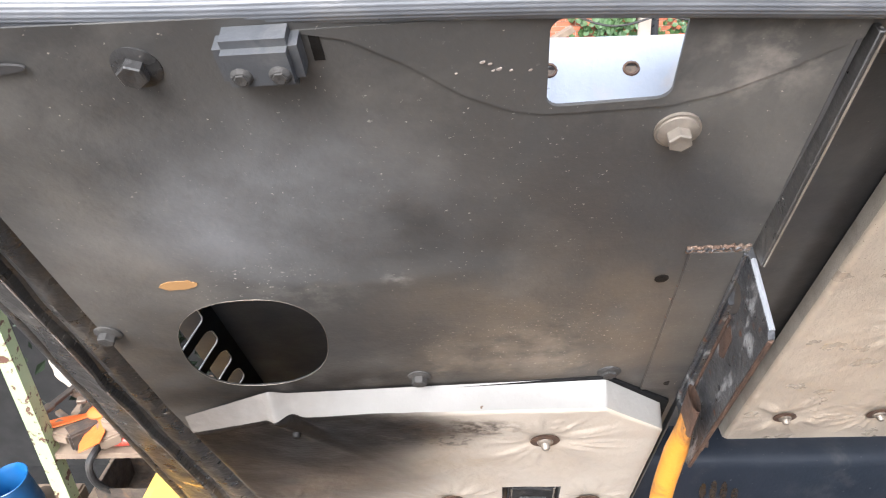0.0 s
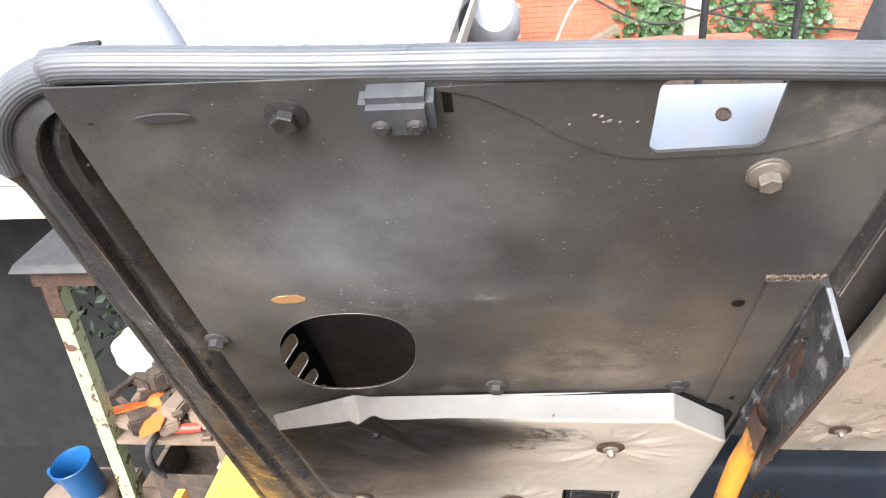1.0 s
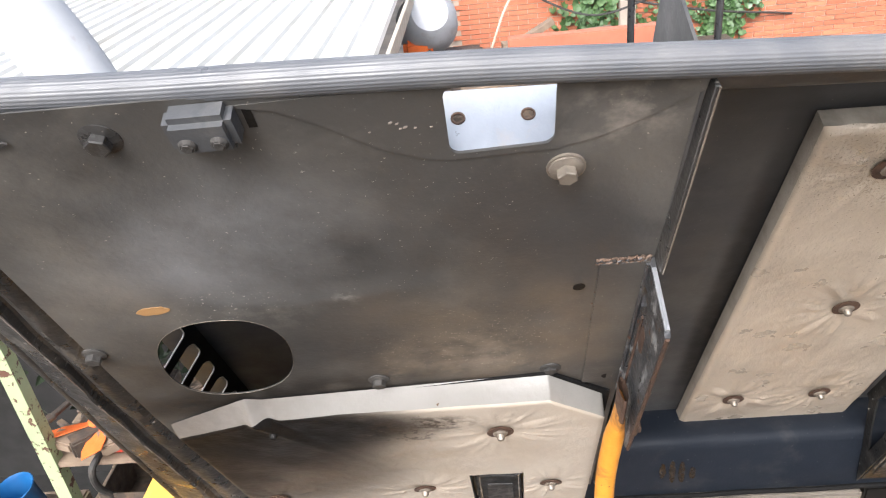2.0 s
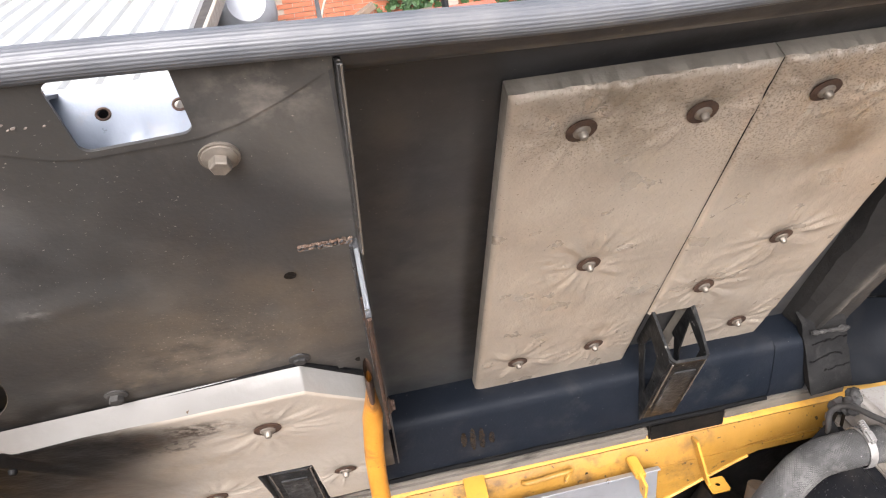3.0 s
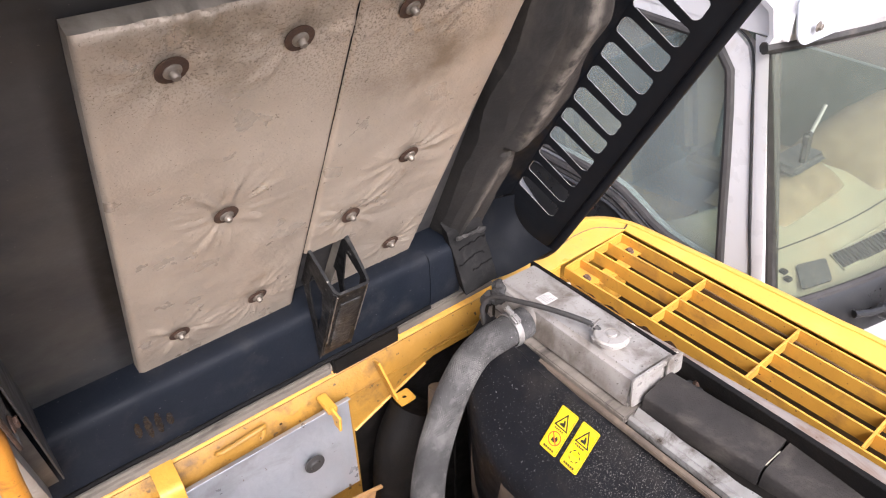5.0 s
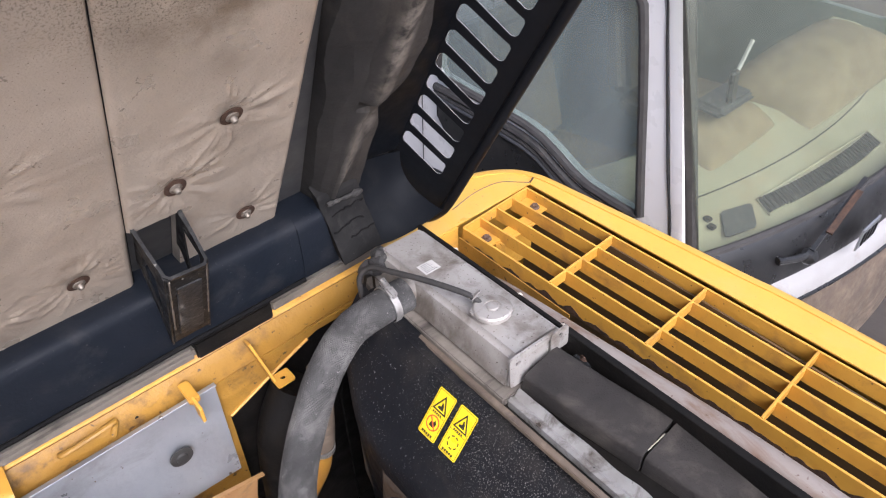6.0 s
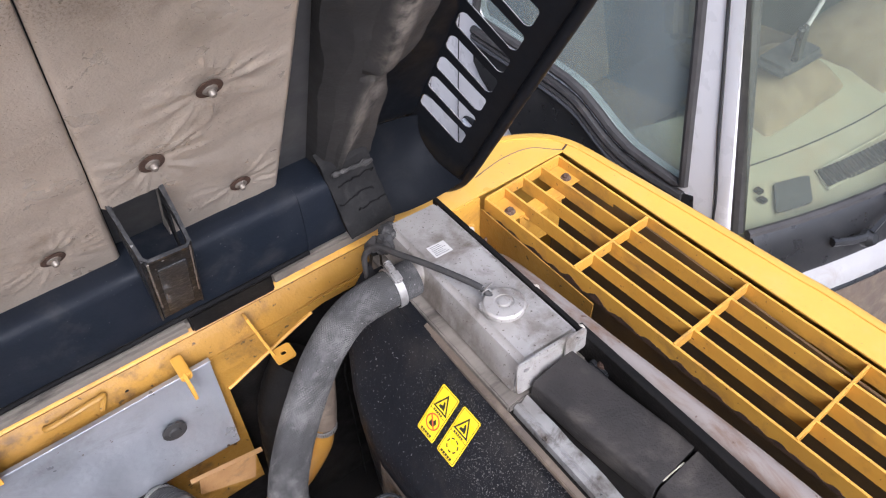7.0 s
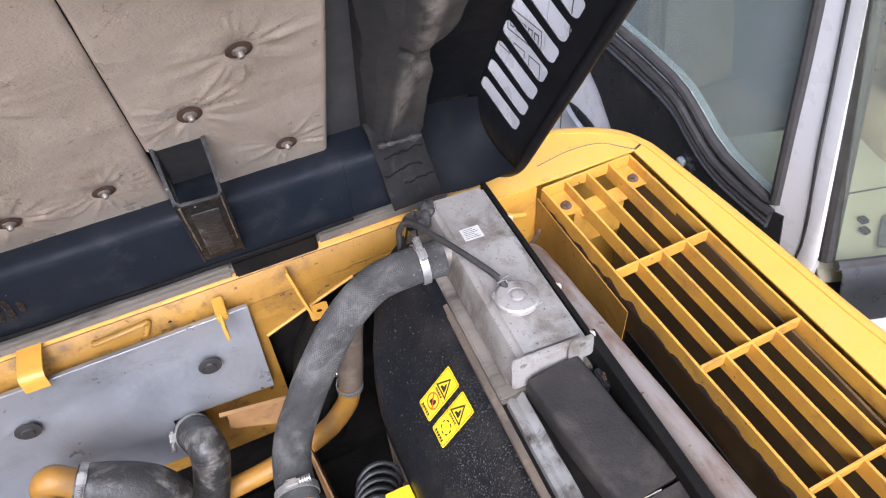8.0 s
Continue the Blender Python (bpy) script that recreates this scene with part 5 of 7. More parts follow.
part("grab_bar", tube(spline([(0.628, 1.126, 2.170), (0.634, 1.111, 2.180), (0.68, 1.110, 2.184), (0.732, 1.111, 2.188), (0.742, 1.116, 2.182), (0.728, 1.110, 2.155)], 4), 0.0065, 9), OCHRE, body, "grimy welded grab bar")
part("seam", bar((0.712, 1.108, 2.15), (0.716, 1.106, 2.09), 0.004, 0.004, (0, 1, 0)), OCHRE, body)
part("hole", sheet(oval(0.782, 2.158, 0.004, 0.004, 10), [], 0.001, lambda a, b, d: (a, 1.119 - d, b)), DARK, body)
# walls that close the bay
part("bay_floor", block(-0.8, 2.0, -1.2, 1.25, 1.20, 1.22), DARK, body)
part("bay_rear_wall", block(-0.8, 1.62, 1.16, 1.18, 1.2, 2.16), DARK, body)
part("bay_side_wall", block(-0.82, -0.8, -1.2, 1.25, 1.2, 2.2), YELLOW, body)
part("bay_front_wall", block(-0.8, 2.0, -1.22, -1.2, 1.2, 2.15), YELLOW, body)
# deck round the grille: flat plate with a rounded outer edge
edge = [(2.085, -1.2), (2.075, 0.2), (2.058, 0.5), (2.036, 0.78), (2.018, 0.96), (2.008, 1.06), (1.996, 1.115), (1.965, 1.172), (1.912, 1.217), (1.85, 1.247), (1.76, 1.275), (1.462, 1.31)]
deck_rows, flat = [], []
pts = spline([(a, b, 0) for a, b in edge], 4)
for i, p in enumerate(pts):
    t = (pts[min(i + 1, len(pts) - 1)] - pts[max(i - 1, 0)]).normalized()
    n = Vector((t.y, -t.x, 0))
    deck_rows.append([p - n * a + Vector((0, 0, z)) for a, z in ((0.030, 2.205), (0.018, 2.2045), (0.008, 2.201), (0.001, 2.193), (-0.004, 2.178), (-0.006, 2.14), (-0.007, 1.1))])
    flat.append(p - n * 0.030)
part("deck_edge", thicken(loft(deck_rows), -0.004), DECK, body, "yellow rounded deck edge with sky sheen in its colour")
part("deck_plate", sheet([(p.x, p.y) for p in flat] + [(1.462, 1.092), (1.940, 1.092), (1.950, 0.78), (1.960, 0.5), (1.985, -0.4), (1.99, -1.2)], [], -0.004, lambda a, b, d: (a, b, 2.205 + d)), DECK, body, "yellow deck plate with sky sheen in its colour")
part("deck_joint", tube(spline([(1.700, 1.150, 2.2052), (1.80, 1.165, 2.2052), (1.88, 1.155, 2.2052), (1.925, 1.115, 2.2052), (1.945, 1.095, 2.2052)], 5), 0.0014, 5), BROWN, body)
part("deck_joint", tube([(1.945, 1.095, 2.2055), (1.97, 1.105, 2.2045), (1.990, 1.112, 2.188)], 0.003, 6), RUST, body)
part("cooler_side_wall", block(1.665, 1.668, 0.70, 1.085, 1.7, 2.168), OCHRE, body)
# inlet walls darker than the ochre length by the deck
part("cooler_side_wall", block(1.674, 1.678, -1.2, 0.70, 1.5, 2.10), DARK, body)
part("inner_wall", block(1.93, 1.936, -1.2, 1.085, 1.5, 2.17), DARK_OCHRE, body)
part("rear_skirt", block(1.455, 1.665, 1.088, 1.094, 1.7, 2.2), YELLOW, body)
part("gusset", block(1.72, 1.86, 1.0, 1.006, 2.05, 2.165), YELLOW, body)

# grille over the air inlet
grille = thing("air_grille", "yellow welded flat-bar grille over the air inlet with dark rubbed edges", "grille", Matrix.Translation((1.675, 1.08, 0)) @ pose(0, 0, 0, 0, 0, 2.1) @ Matrix.Translation((-1.675, -1.08, 0)))
for k in range(5):
    x = 1.676 + 0.0625 * k
    part("long_bar", block(x - 0.003, x + 0.003, -0.62, 1.080, 2.158 if k else 2.150, 2.2, 0.0008, 1), YELLOW, grille)
for k in range(7):
    y = 1.078 - (0 if k == 0 else 0.020) - 0.2735 * k
    part("cross_bar", block(1.676, 1.926, y - 0.003, y + 0.003, 2.170, 2.2025, 0.0008, 1), YELLOW, grille)
rub = [(1.072 - 1.65 * k / 240, 2.1505) for k in range(241)]
rub += [(a, 2.1560 + 0.022 * max(0, noise.noise((a * 26, 1, 0)) + 0.25) + 0.004 * noise.noise((a * 90, 3, 0))) for a, b in reversed(rub)]
part("rubbed_edge", sheet(rub, [], 0.0006, lambda a, b, d: (1.6725 - d, a, b)), RUST, grille, "dark rusty rubbed lower edge")
for x in (1.711, 1.904):
    part("mount_tab", block(x - 0.03, x + 0.03, 1.0, 1.075, 2.166, 2.171, 0.001), YELLOW, grille)
    b = part("mount_bolt", hex_bolt(0.014, 0.0095, 0.010), WELD, grille, "rusty mounting bolt")
    b.matrix_basis = pose(x, 1.028, 2.171)
part("mount_strap", block(1.73, 1.86, 0.985, 1.03, 2.158, 2.163, 0.001), YELLOW, grille)

# ---- radiator ----
TANK = Matrix.Translation((1.404, 0.795, 2.325)) @ pose(0, 0, 0, -4.6, 0.0, -3.0)
rad = thing("radiator", "dusty grey radiator header tank with a filler cap", "radiator", TANK)
bm = hexa(bmesh.new(), [(-0.080, -0.235, -0.03), (0.072, -0.235, -0.03), (0.072, 0.235, -0.03), (-0.080, 0.235, -0.03),
                        (-0.052, -0.228, 0.038), (0.070, -0.228, 0.038), (0.070, 0.228, 0.038), (-0.052, 0.228, 0.038)], 0.009, 3)
tank = part("tank", bm, TANKM, rad, "dented grey painted tank")
part("tank_flange", block(-0.098, 0.082, -0.245, 0.245, -0.048, -0.030, 0.003), STRIP, rad, "dusty brown-grey tank flange")
part("core_top", block(-0.095, 0.080, -0.95, 0.24, -0.60, -0.05), DARK, rad)
part("flange_strip", block(-0.111, -0.0975, -0.95, 0.23, -0.054, -0.041, 0.002), BROWN, rad, "dusty brown flange strip")
rows = []
for i in range(60):
    y = -0.247 - 0.70 * i / 59
    k = 0.004 * noise.noise((y * 16, 0, 0)) + 0.003 * abs((y * 7) % 1 - 0.5)
    rows.append([(-0.090, y, -0.058), (-0.088, y, -0.036 + 0.4 * k), (-0.082 + 0.3 * k, y, -0.031 + 1.5 * k), (-0.072, y, -0.036 - 0.5 * k), (-0.060 + k, y, -0.023 + k), (-0.050, y, -0.050)])
part("flange_strip", loft(rows), ALU, rad, "crinkled bright aluminium side strip", 12)
part("black_angle", block(0.076, 0.086, -0.95, 0.25, -0.045, 0.026, 0.001), DARK, rad)
# added dark sheet for the unlit gap beside the pipe
part("dark_gap_sheet", block(0.0865, 0.098, -0.95, -0.205, -0.06, 0.018, 0.001), DARK, rad)
for y in (-0.215, -0.09, 0.12):
    b = part("tank_bolt", hex_bolt(0.009, 0.0065, 0.008), CHALK, rad)
    b.matrix_basis = pose(0.084, y, 0.018, 0, 90, 0)
lug = sheet(rrect(-0.075, -0.028, -0.02, 0.055, 0.008), [oval(-0.055, 0.035, 0.007, 0.005, 14)], 0.004, lambda a, b, d: (a, -0.236 - d, b))
part("lifting_lug", lug, TANKM, rad)
part("lifting_lug", sheet(rrect(0.03, 0.076, 0.0, 0.050, 0.008), [oval(0.055, 0.035, 0.006, 0.005, 14)], 0.004, lambda a, b, d: (a, -0.236 - d, b)), TANKM, rad)
part("lug_rib", block(-0.03, 0.055, -0.237, -0.228, 0.034, 0.047, 0.002), TANKM, rad)
capm = Matrix.Translation((-0.006, -0.114, 0.036)) @ Matrix.Diagonal((1.2, 1.2, 1.0, 1))
cap = part("filler_cap", lathe([(0, 0), (0.024, 0), (0.024, 0.012), (0.033, 0.014), (0.033, 0.022), (0.030, 0.025), (0.015, 0.0265), (0.0145, 0.024), (0.010, 0.024), (0.009, 0.028), (0.004, 0.029), (0, 0.0285)], 36, m=capm), TANKM, rad, "pressed grey metal filler cap")
part("cap_ear", sheet(rrect(-0.040, 0.040, -0.010, 0.010, 0.008), [], 0.006, lambda a, b, d: (-0.006 + 0.85 * a * 1.12 - 0.52 * b, -0.114 - 0.52 * a * 1.12 - 0.85 * b, 0.036 + 0.014 + d)), TANKM, cap)
sticker = part("paper_label", block(-0.028, 0.012, 0.075, 0.110, 0.0385, 0.0390), PAPER, rad, "small worn paper label")
for k in range(6):
    part("print_bar", block(-0.024 + 0.0003 * k, 0.006 - 0.004 * (k % 3), 0.0795 + 0.005 * k, 0.0806 + 0.005 * k, 0.0390, 0.0393), CATCH, sticker)
part("outlet", tube([(-0.055, 0.10, 0.0), (-0.070, 0.098, 0.0), (-0.085, 0.097, -0.001)], 0.034, 20), TANKM, rad)
for k, (x, y, z, r, m) in enumerate(((-0.062, 0.205, 0.036, 0.017, CRUST), (-0.080, 0.190, 0.026, 0.020, RUBBER), (-0.050, 0.222, 0.030, 0.014, CRUST), (-0.096, 0.205, 0.018, 0.018, RUBBER), (-0.088, 0.168, 0.030, 0.013, CRUST))):
    bm = bmesh.new()
    bmesh.ops.create_icosphere(bm, subdivisions=3, radius=r)
    for v in bm.verts:
        v.co *= 1 + 0.5 * noise.noise(v.co * 70 + Vector((k * 5, 0, 0)))
    bmesh.ops.translate(bm, verts=bm.verts[:], vec=(x, y, z))
    part("sealant", bm, m, rad, "lump of crusty sealant and tape" if k == 0 else "", 30)

# overflow hose from the cap to the far corner
pts = [(1.385, 0.712, 2.388), (1.375, 0.745, 2.398), (1.345, 0.83, 2.395), (1.315, 0.91, 2.385), (1.300, 0.965, 2.365), (1.285, 0.985, 2.335), (1.275, 0.97, 2.29)]
oh = thing("overflow_hose", "thin black rubber overflow hose held by a spring clip", "hose")
part("tube", tube(spline([(x + 0.002 * math.sin(k * 2.1), y, z + 0.0015 * math.sin(k * 3.7)) for k, (x, y, z) in enumerate(pts)], 8), 0.0063, 12), RUBBER, oh)
part("spring_clip", tube([(1.383 + 0.009 * math.cos(k * 0.9), 0.722 + 0.0012 * k, 2.392 + 0.009 * math.sin(k * 0.9)) for k in range(12)], 0.0016, 6), STEEL, oh, "wire spring clip")
part("clip_ear", bar((1.380, 0.728, 2.400), (1.392, 0.722, 2.414), 0.004, 0.002), STEEL, oh)

# fan shroud
shroud = thing("fan_shroud", "black plastic fan shroud speckled with dust", "fan shroud")
rows = []
for i in range(29):
    y = 0.985 - 1.55 * i / 28
    far = max(0, (y - 0.72) / 0.26)
    lo = 0.02 * math.sin(y * 5)
    a = 1 - 0.62 * far ** 2
    top = (1.296, 2.318)
    row = [(1.318, y, 2.279), (1.284, y, 2.280)]
    for f in (0.17, 0.21, 0.28, 0.45, 0.65, 0.85, 0.95, 1.0):
        row.append((top[0] - 0.158 * f * a, y, top[1] - 0.198 * f * a - 0.006 * (1 - math.sin(math.pi * f)) * 0.5))
    ex, ez = row[-1][0], row[-1][2]
    row += [(ex - 0.010, y, ez - 0.020), (ex - 0.012, y, ez - 0.06), (ex + 0.0, y, ez - 0.30), (ex + 0.02, y, 1.5)]
    rows.append(row)
part("cover", thicken(loft(rows), -0.004), SHROUD, shroud)
rows = [[(ex, y, z) for ex, z in ((1.300, 2.325), (1.28, 2.24), (1.22, 2.17), (1.19, 2.0), (1.19, 1.5))] + [(1.32, y, 1.5), (1.32, y, 2.32)] for y in (0.982, 0.992)]
part("end_flange", loft(rows, wrap=True), DARK, shroud)
part("side_strip", loft([[(1.120 + 0.02 * max(0, (y - 0.72) / 0.26) * 4, y, 2.06), (1.121 + 0.08 * max(0, (y - 0.72) / 0.26), y, 1.80)] for y in (0.9, 0.72, 0.55, 0.35, 0.1)]), BROWN, shroud)


# warning stickers
def warning_sticker(o, ey, ez, kind):
    t = thing("warning_sticker", "yellow warning sticker with black pictograms on the shroud" if kind else "yellow warning sticker with a barred hand pictogram on the shroud", "sticker", group="warning stickers")
    ex = Vector(ey)
    up = Vector(ez)
    nrm = ex.cross(up).normalized()
    o = Vector(o)

    def put(a, b, d):
        return o + ex * a + up * b + nrm * d
    part("backing", sheet(rrect(0, 0.047, 0, 0.103, 0.004), [], 0.0006, put), LABEL_Y, t)
    part("border", sheet(rrect(0.0022, 0.0448, 0.0022, 0.1008, 0.003), [rrect(0.0030, 0.0440, 0.0030, 0.1000, 0.0026)], 0.0004, lambda a, b, d: put(a, b, d + 0.0006)), INK, t)
    part("border", sheet([(0.003, 0.0508), (0.044, 0.0508), (0.044, 0.0514), (0.003, 0.0514)], [], 0.0004, lambda a, b, d: put(a, b, d + 0.0006)), INK, t)
    tri = [(0.0045, 0.058), (0.0425, 0.058), (0.0235, 0.095)]
    tin = [(0.0095, 0.061), (0.0375, 0.061), (0.0235, 0.088)]
    part("triangle", sheet(tri, [tin], 0.0004, lambda a, b, d: put(a, b, d + 0.0006)), INK, t)
    part("symbol", sheet([(0.016, 0.064), (0.031, 0.064), (0.029, 0.072), (0.025, 0.079), (0.022, 0.079), (0.023, 0.071), (0.017, 0.069)], [], 0.0004, lambda a, b, d: put(a, b, d + 0.0006)), INK, t)
    if kind:
        for k in range(7):
            a0, a1 = k * 0.8976, k * 0.8976 + 0.55
            seg = [(0.0235 + 0.014 * math.cos(a0 + (a1 - a0) * j / 4), 0.030 + 0.014 * math.sin(a0 + (a1 - a0) * j / 4)) for j in range(5)]
            seg += [(0.0235 + 0.0115 * math.cos(a1 + (a0 - a1) * j / 4), 0.030 + 0.0115 * math.sin(a1 + (a0 - a1) * j / 4)) for j in range(5)]
            part("arc", sheet(seg, [], 0.0004, lambda a, b, d: put(a, b, d + 0.0006)), INK, t)
    else:
        part("ban_ring", sheet(oval(0.0235, 0.032, 0.0165, 0.0165, 28), [oval(0.0235, 0.032, 0.0138, 0.0138, 28)], 0.0004, lambda a, b, d: put(a, b, d + 0.0006)), RED_INK, t)
        part("ban_bar", sheet([(0.012, 0.042), (0.014, 0.044), (0.035, 0.022), (0.033, 0.020)], [], 0.0004, lambda a, b, d: put(a, b, d + 0.0009)), RED_INK, t)
        part("symbol", sheet([(0.017, 0.024), (0.030, 0.024), (0.032, 0.034), (0.027, 0.040), (0.024, 0.034), (0.018, 0.034)], [], 0.0004, lambda a, b, d: put(a, b, d + 0.0006)), INK, t)
    for k in range(5):
        part("print_bar", sheet([(0.008 + 0.006 * k, 0.0045), (0.0125 + 0.006 * k, 0.0045), (0.0125 + 0.006 * k, 0.0095), (0.008 + 0.006 * k, 0.0095)], [], 0.0004, lambda a, b, d: put(a, b, d + 0.0006)), INK, t)
        part("print_bar", sheet([(0.010 + 0.005 * k, 0.052), (0.0135 + 0.005 * k, 0.052), (0.0135 + 0.005 * k, 0.0555), (0.010 + 0.005 * k, 0.0555)], [], 0.0004, lambda a, b, d: put(a, b, d + 0.0006)), INK, t)


SLOPE = Vector((0.064, 0.0, 0.080)).normalized()
OFF = Vector((-0.78, 0, 0.625)) * 0.0085
warning_sticker(Vector((1.1935, 0.681, 2.1885)) + OFF, (0, -1, 0), SLOPE, 0)
warning_sticker(Vector((1.1945, 0.622, 2.1885)) + OFF, (0, -1, 0), SLOPE, 1)

# foam bar before the tank, in two lengths
for pts, k in (([(1.398, 0.553, 2.330), (1.405, 0.44, 2.332), (1.418, 0.302, 2.335)], 0), ([(1.421, 0.296, 2.334), (1.43, 0.1, 2.334), (1.44, -0.3, 2.334)], 1)):
    fb = thing("foam_bar", "dark grey sponge rubber bar on the cooler, torn at its end" if k else "dark grey sponge rubber bar against the radiator tank", "foam bar", group="foam bars")
    path = [p + Vector((0.002 * noise.noise(p * 14), 0, 0.0025 * noise.noise(p * 11 + Vector((4, 0, 0))))) for p in spline(pts, 14)]
    part("sponge", sweep(path, rrect(-0.044, 0.060, -0.03, 0.026, 0.010, 4), up=(0, 0, 1)), FOAM_BAR, fb)
    part("base_strip", block(pts[0][0] - 0.044, pts[0][0] + 0.040, pts[-1][1] + 0.004, pts[0][1] - 0.004, 2.294, 2.302, 0.002), TRIM, fb)
    if k:
        part("torn_edge", tube([(1.376 + 0.008 * j + 0.004 * noise.noise((j, 0, 0)), 0.2985 + 0.003 * noise.noise((j, 5, 0)), 2.357 + 0.003 * noise.noise((j, 9, 0))) for j in range(7)], 0.0013, 6, scale=lambda s: 1 + 0.9 * noise.noise((s * 20, 0, 0))), CHALK, fb, "ragged pale torn edge")
bk = thing("cooler_bracket", "small grey cooler bracket with a bolt", "bracket")
part("plate", block(1.455, 1.480, 0.49, 0.53, 2.28, 2.335, 0.003), TRIM, bk)
b = part("bolt", hex_bolt(0.009, 0.0065, 0.008), RUST, bk)
b.matrix_basis = pose(1.468, 0.51, 2.335)

# large cooler pipe beside the radiator
cp = thing("cooler_pipe", "pale peeling cooler pipe along the radiator", "pipe")
part("pipe", tube(spline([(1.60, 1.0, 1.95), (1.575, 0.96, 2.10), (1.545, 0.90, 2.205), (1.522, 0.81, 2.268), (1.516, 0.70, 2.290), (1.518, 0.55, 2.302), (1.522, 0.4, 2.312), (1.528, 0.2, 2.322), (1.533, -0.1, 2.326), (1.545, -0.6, 2.332), (1.55, -0.95, 2.332)], 9), 0.028, 22), PIPE, cp)
cool = solo("oil_cooler", block(1.56, 1.63, -0.9, 0.80, 1.5, 2.08, 0.004), DARK, "black oil cooler core beside the radiator", "cooler")


# ---- hoses and engine parts ----
def clamp(parent, at, axis, r, label="worm-drive steel hose clamp", out=(0, -0.3, 1)):
    """A band clamp round a hose, its screw housing on the side that faces out."""
    z = Vector(axis).normalized()
    x = (Vector(out) - z * z.dot(Vector(out))).normalized()
    m = Matrix.Translation(at) @ Matrix((x, z.cross(x), z)).transposed().to_4x4()
    c = part("clamp", lathe([(r, -0.008), (r + 0.0022, -0.008), (r + 0.0022, 0.008), (r, 0.008)], 36, m=m), STEEL, parent, label)
    for k in range(26):
        a = 2 * math.pi * (k + 3) / 40
        part("band_slot", hexa(bmesh.new(), [m @ Vector((q * math.cos(a + e), q * math.sin(a + e), h)) for h in (-0.005, 0.005) for q, e in ((r + 0.0015, -0.012), (r + 0.0026, -0.012), (r + 0.0026, 0.012), (r + 0.0015, 0.012))]), CATCH, c)
    part("housing", hexa(bmesh.new(), [m @ Vector(p) for p in ((r + 0.001, -0.016, -0.009), (r + 0.014, -0.016, -0.009), (r + 0.014, 0.012, -0.009), (r + 0.001, 0.012, -0.009), (r + 0.001, -0.016, 0.009), (r + 0.014, -0.016, 0.009), (r + 0.014, 0.012, 0.009), (r + 0.001, 0.012, 0.009))], 0.004, 2), STEEL, c)
    bm = bmesh.new()
    for k in range(5):
        lathe([(0, -0.0045 * k), (0.0075, -0.0045 * k), (0.0075, -0.0045 * k - 0.003), (0, -0.0045 * k - 0.003)], 12, bm, m @ Matrix.Translation((r + 0.008, 0.012, 0)) @ pose(0, 0, 0, 90, 0, 0))
    part("screw", bm, STEEL, c)


hose = thing("radiator_hose", "grey braided radiator hose with steel clamps", "hose")
hp = [(1.336, 0.8925, 2.318), (1.262, 0.895, 2.318), (1.190, 0.903, 2.296), (1.108, 0.878, 2.255), (1.032, 0.845, 2.178), (0.978, 0.808, 2.122), (0.942, 0.765, 2.095), (0.924, 0.710, 2.085), (0.917, 0.635, 2.083)]
path = spline(hp, 60)
rows, last = [], None
NR = 160
for i, p in enumerate(path):
    t = (path[min(i + 1, len(path) - 1)] - path[max(i - 1, 0)]).normalized()
    side = t.orthogonal().normalized() if last is None else (last - t * last.dot(t)).normalized()
    last, top = side, side.cross(t)
    rows.append([])
    for k in range(NR):
        a = 2 * math.pi * k / NR
        dip = -0.0008 if (i + k) % 4 == 0 or (i - k) % 4 == 0 else 0.0004 * noise.noise((i * 0.3, k * 0.3, 7))
        rows[-1].append(p + (side * math.cos(a) + top * math.sin(a)) * (0.0378 + dip + 0.0006 * noise.noise((i * 0.06, k * 0.1, 0))))
bm = loft(rows, wrap=True)
bm.faces.ensure_lookup_table()
for j, f in enumerate(bm.faces):
    i, k = divmod(j, NR)
    f.material_index = 1 if ((i + k) % 4 == 0 or (i - k) % 4 == 0) and noise.noise((i * 0.035, k * 0.06, 3)) + 0.35 * noise.noise((i * 0.2, k * 0.2, 8)) < 0.22 else 0
part("hose_body", bm, [HOSE, WEAVE], hose, "", 0)
clamp(hose, (1.290, 0.894, 2.318), Vector(hp[1]) - Vector(hp[0]), 0.0402)
clamp(hose, (0.9193, 0.664, 2.084), (0.08, 1, 0.03), 0.0402)
part("neck", tube([(0.918, 0.645, 2.083), (0.912, 0.56, 2.07), (0.90, 0.50, 1.98), (0.88, 0.47, 1.72)], 0.033, 18), ENGINE, hose)

shield = thing("heat_shield", "dull aluminium heat shield sheet with black rivets", "heat shield")
ol = [(-0.55, 2.150), (0.945, 2.165), (0.934, 1.872), (0.690, 1.885), (0.690, 1.72), (-0.55, 1.72)]
sh = part("sheet", sheet(ol, [], 0.002, lambda a, b, d: (a, 1.066 - d + 0.02 * max(0, b - 2.12) / 0.04, b)), SILVER, shield)
part("folded_edge", bar((-0.55, 1.0795, 2.1525), (0.945, 1.0795, 2.1675), 0.016, 0.004, (0, 0.3, 1), bevel=0.001), SILVER, shield)
for x, z in ((0.822, 2.036), (0.436, 2.047), (0.05, 2.05)):
    b = part("rivet", lathe([(0, 0), (0.026, 0), (0.026, 0.003), (0.014, 0.005), (0.012, 0.009), (0, 0.010)], 24), RUBBER, shield, "black rubber-ringed rivet")
    b.matrix_basis = pose(x, 1.063, z, 90, 0, 0)

